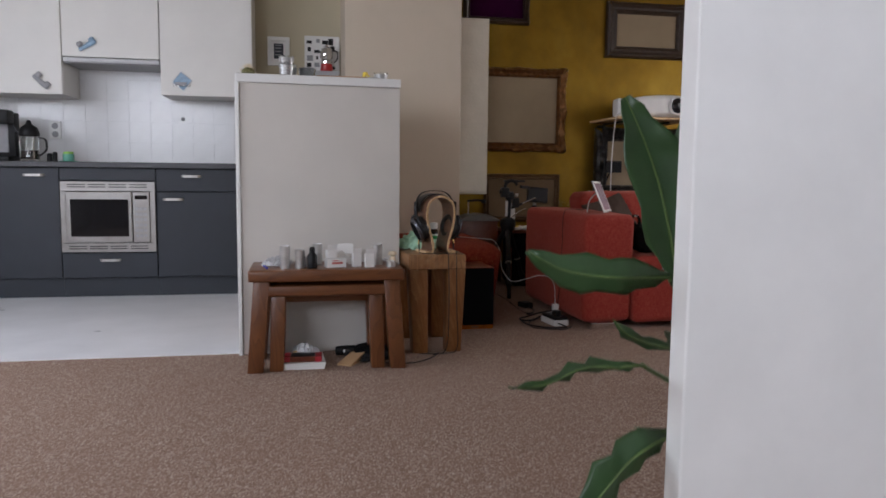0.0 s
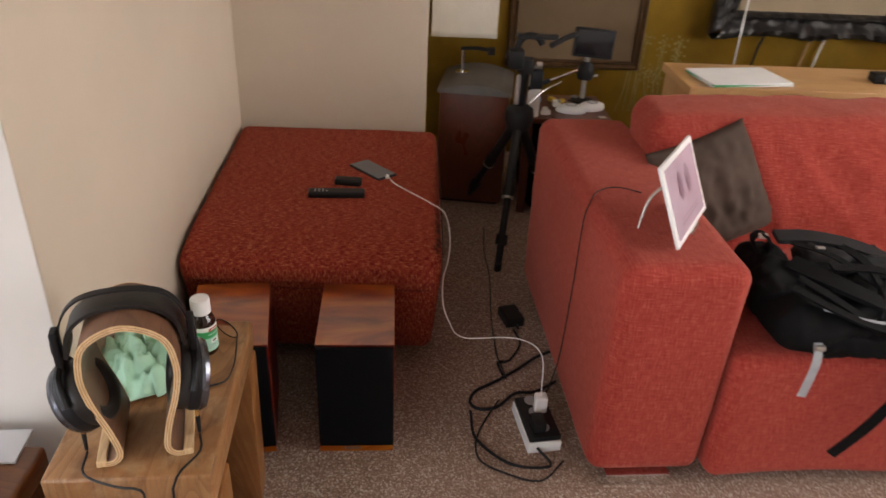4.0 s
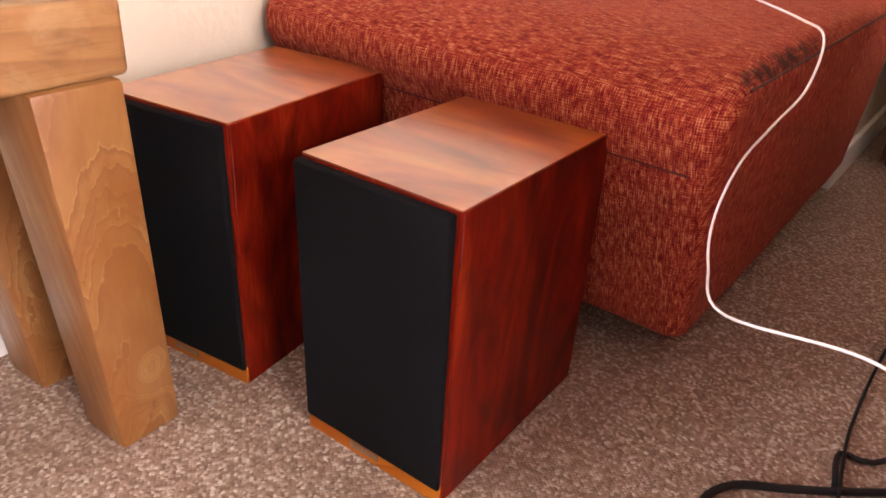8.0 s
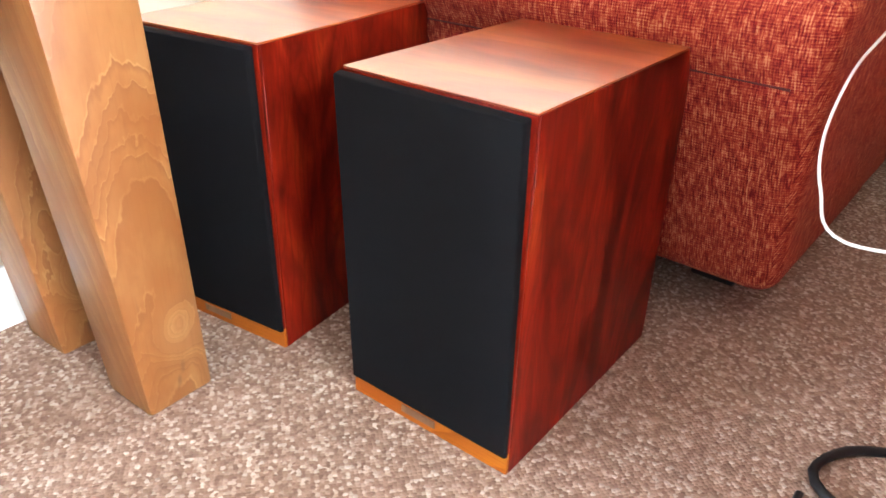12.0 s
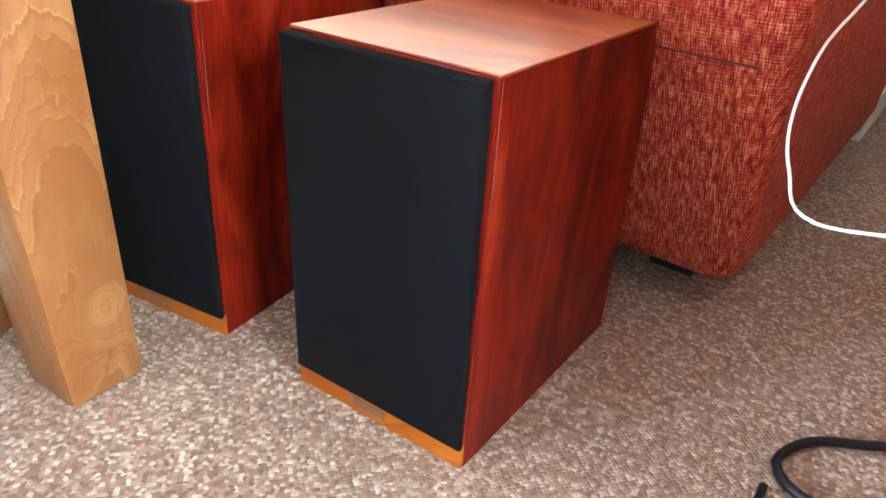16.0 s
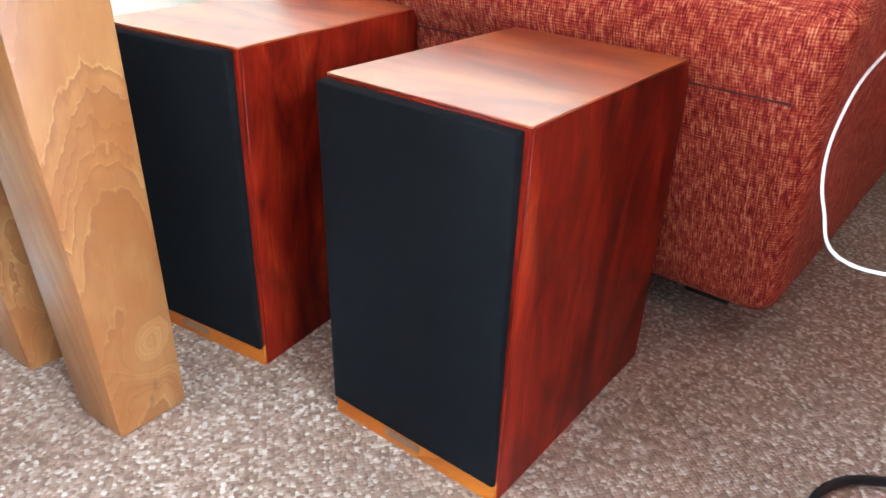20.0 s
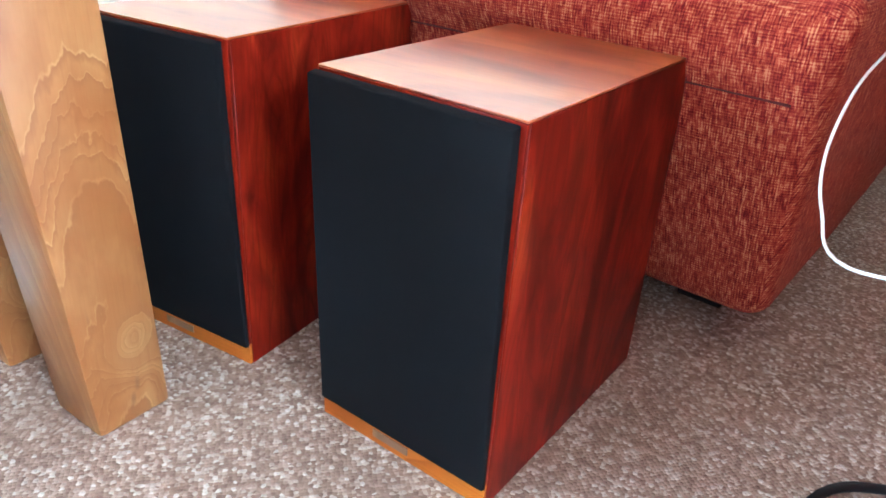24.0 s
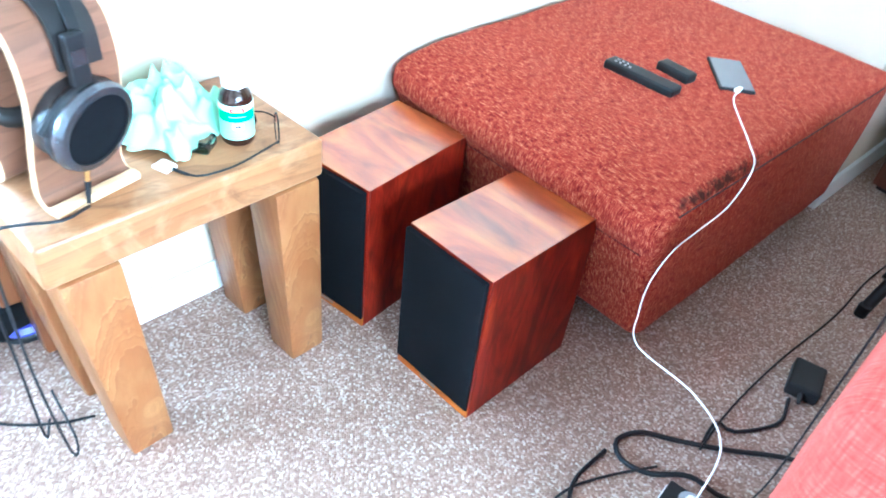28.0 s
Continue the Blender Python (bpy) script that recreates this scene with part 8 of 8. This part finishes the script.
def plant():
    p = thing("potted_plant", (0, 0, 0), 0, "tall green leafy house plant in a dark pot", "plant")
    part("pot", lathe([(0, 0), (0.11, 0), (0.14, 0.24), (0.147, 0.25), (0.147, 0.27), (0.135, 0.27), (0.13, 0.24), (0, 0.235)], 32, (0.8, 0.78, 0)), "slate", p, "", 40)
    part("soil", lathe([(0.13, 0.241), (0.06, 0.25), (0, 0.252)], 24, (0.8, 0.78, 0)), "soil", p, "", 60)
    base = Vector((0.8, 0.78, 0.25))
    leaves = (
        ([(0.429, 0.5, 0.692), (0.416, 0.505, 0.761), (0.397, 0.51, 0.838), (0.373, 0.515, 0.902), (0.346, 0.52, 0.959)], 0.042, (0.9, -0.12, 0.25)),
        ([(0.413, 0.5, 0.703), (0.367, 0.482, 0.706), (0.324, 0.464, 0.709), (0.268, 0.446, 0.716), (0.218, 0.428, 0.729), (0.173, 0.41, 0.753)], 0.027, (0.0, 0.2, -1.0)),
        ([(0.352, 0.45, 0.59), (0.304, 0.428, 0.594), (0.259, 0.406, 0.603), (0.224, 0.384, 0.602), (0.18, 0.362, 0.594), (0.133, 0.34, 0.6)], 0.011, (0.1, 0.5, -0.8)),
        ([(0.433, 0.5, 0.596), (0.38, 0.483, 0.611), (0.337, 0.467, 0.629), (0.309, 0.45, 0.653)], 0.009, (0.2, 0.4, -0.8)),
        ([(0.378, 0.42, 0.496), (0.345, 0.404, 0.492), (0.31, 0.388, 0.481), (0.277, 0.372, 0.46), (0.241, 0.356, 0.433), (0.213, 0.34, 0.41)], 0.03, (0.5, 0.2, -0.85)),
        ([(0.405, 0.44, 0.495), (0.37, 0.43, 0.501), (0.332, 0.42, 0.513)], 0.009, (0.1, 0.4, -0.9)),
        ([(0.6, 0.63, 0.66), (0.575, 0.59, 0.78), (0.535, 0.55, 0.93), (0.49, 0.52, 1.065)], 0.085, (0.8, -0.5, 0.2)),
        ([(0.55, 0.58, 0.42), (0.52, 0.52, 0.52), (0.5, 0.47, 0.6), (0.49, 0.44, 0.66)], 0.045, (0.9, -0.3, 0.1)),
        ([(0.66, 0.66, 0.42), (0.78, 0.62, 0.52), (0.88, 0.6, 0.54), (1.0, 0.58, 0.48)], 0.045, (0.1, 0.9, 0.2)),
        ([(0.66, 0.8, 0.42), (0.7, 0.92, 0.5), (0.72, 1.0, 0.5), (0.74, 1.08, 0.44)], 0.04, (0.9, 0.1, 0.2)),
    )
    for line, wide, roll in leaves:
        lf = part("leaf", leaf_blade(line, wide, 0.35, roll), "leaf", p, "", 180)
        sol = lf.modifiers.new("thickness", "SOLIDIFY")
        sol.thickness = 0.0012
        rib = curve_points(line, 0.03)
        part("midrib", tube([q + Vector((0, -0.001, 0.0)) for q in rib], (0.0028, 0.0008), 6, smooth_line=False), "stem", lf)
        a = Vector(line[0])
        part("stalk", tube([base, base * 0.45 + a * 0.55 + Vector((0, 0, 0.03)), a], (0.008, 0.003), 8), "stem", p, "", 180)


plant()
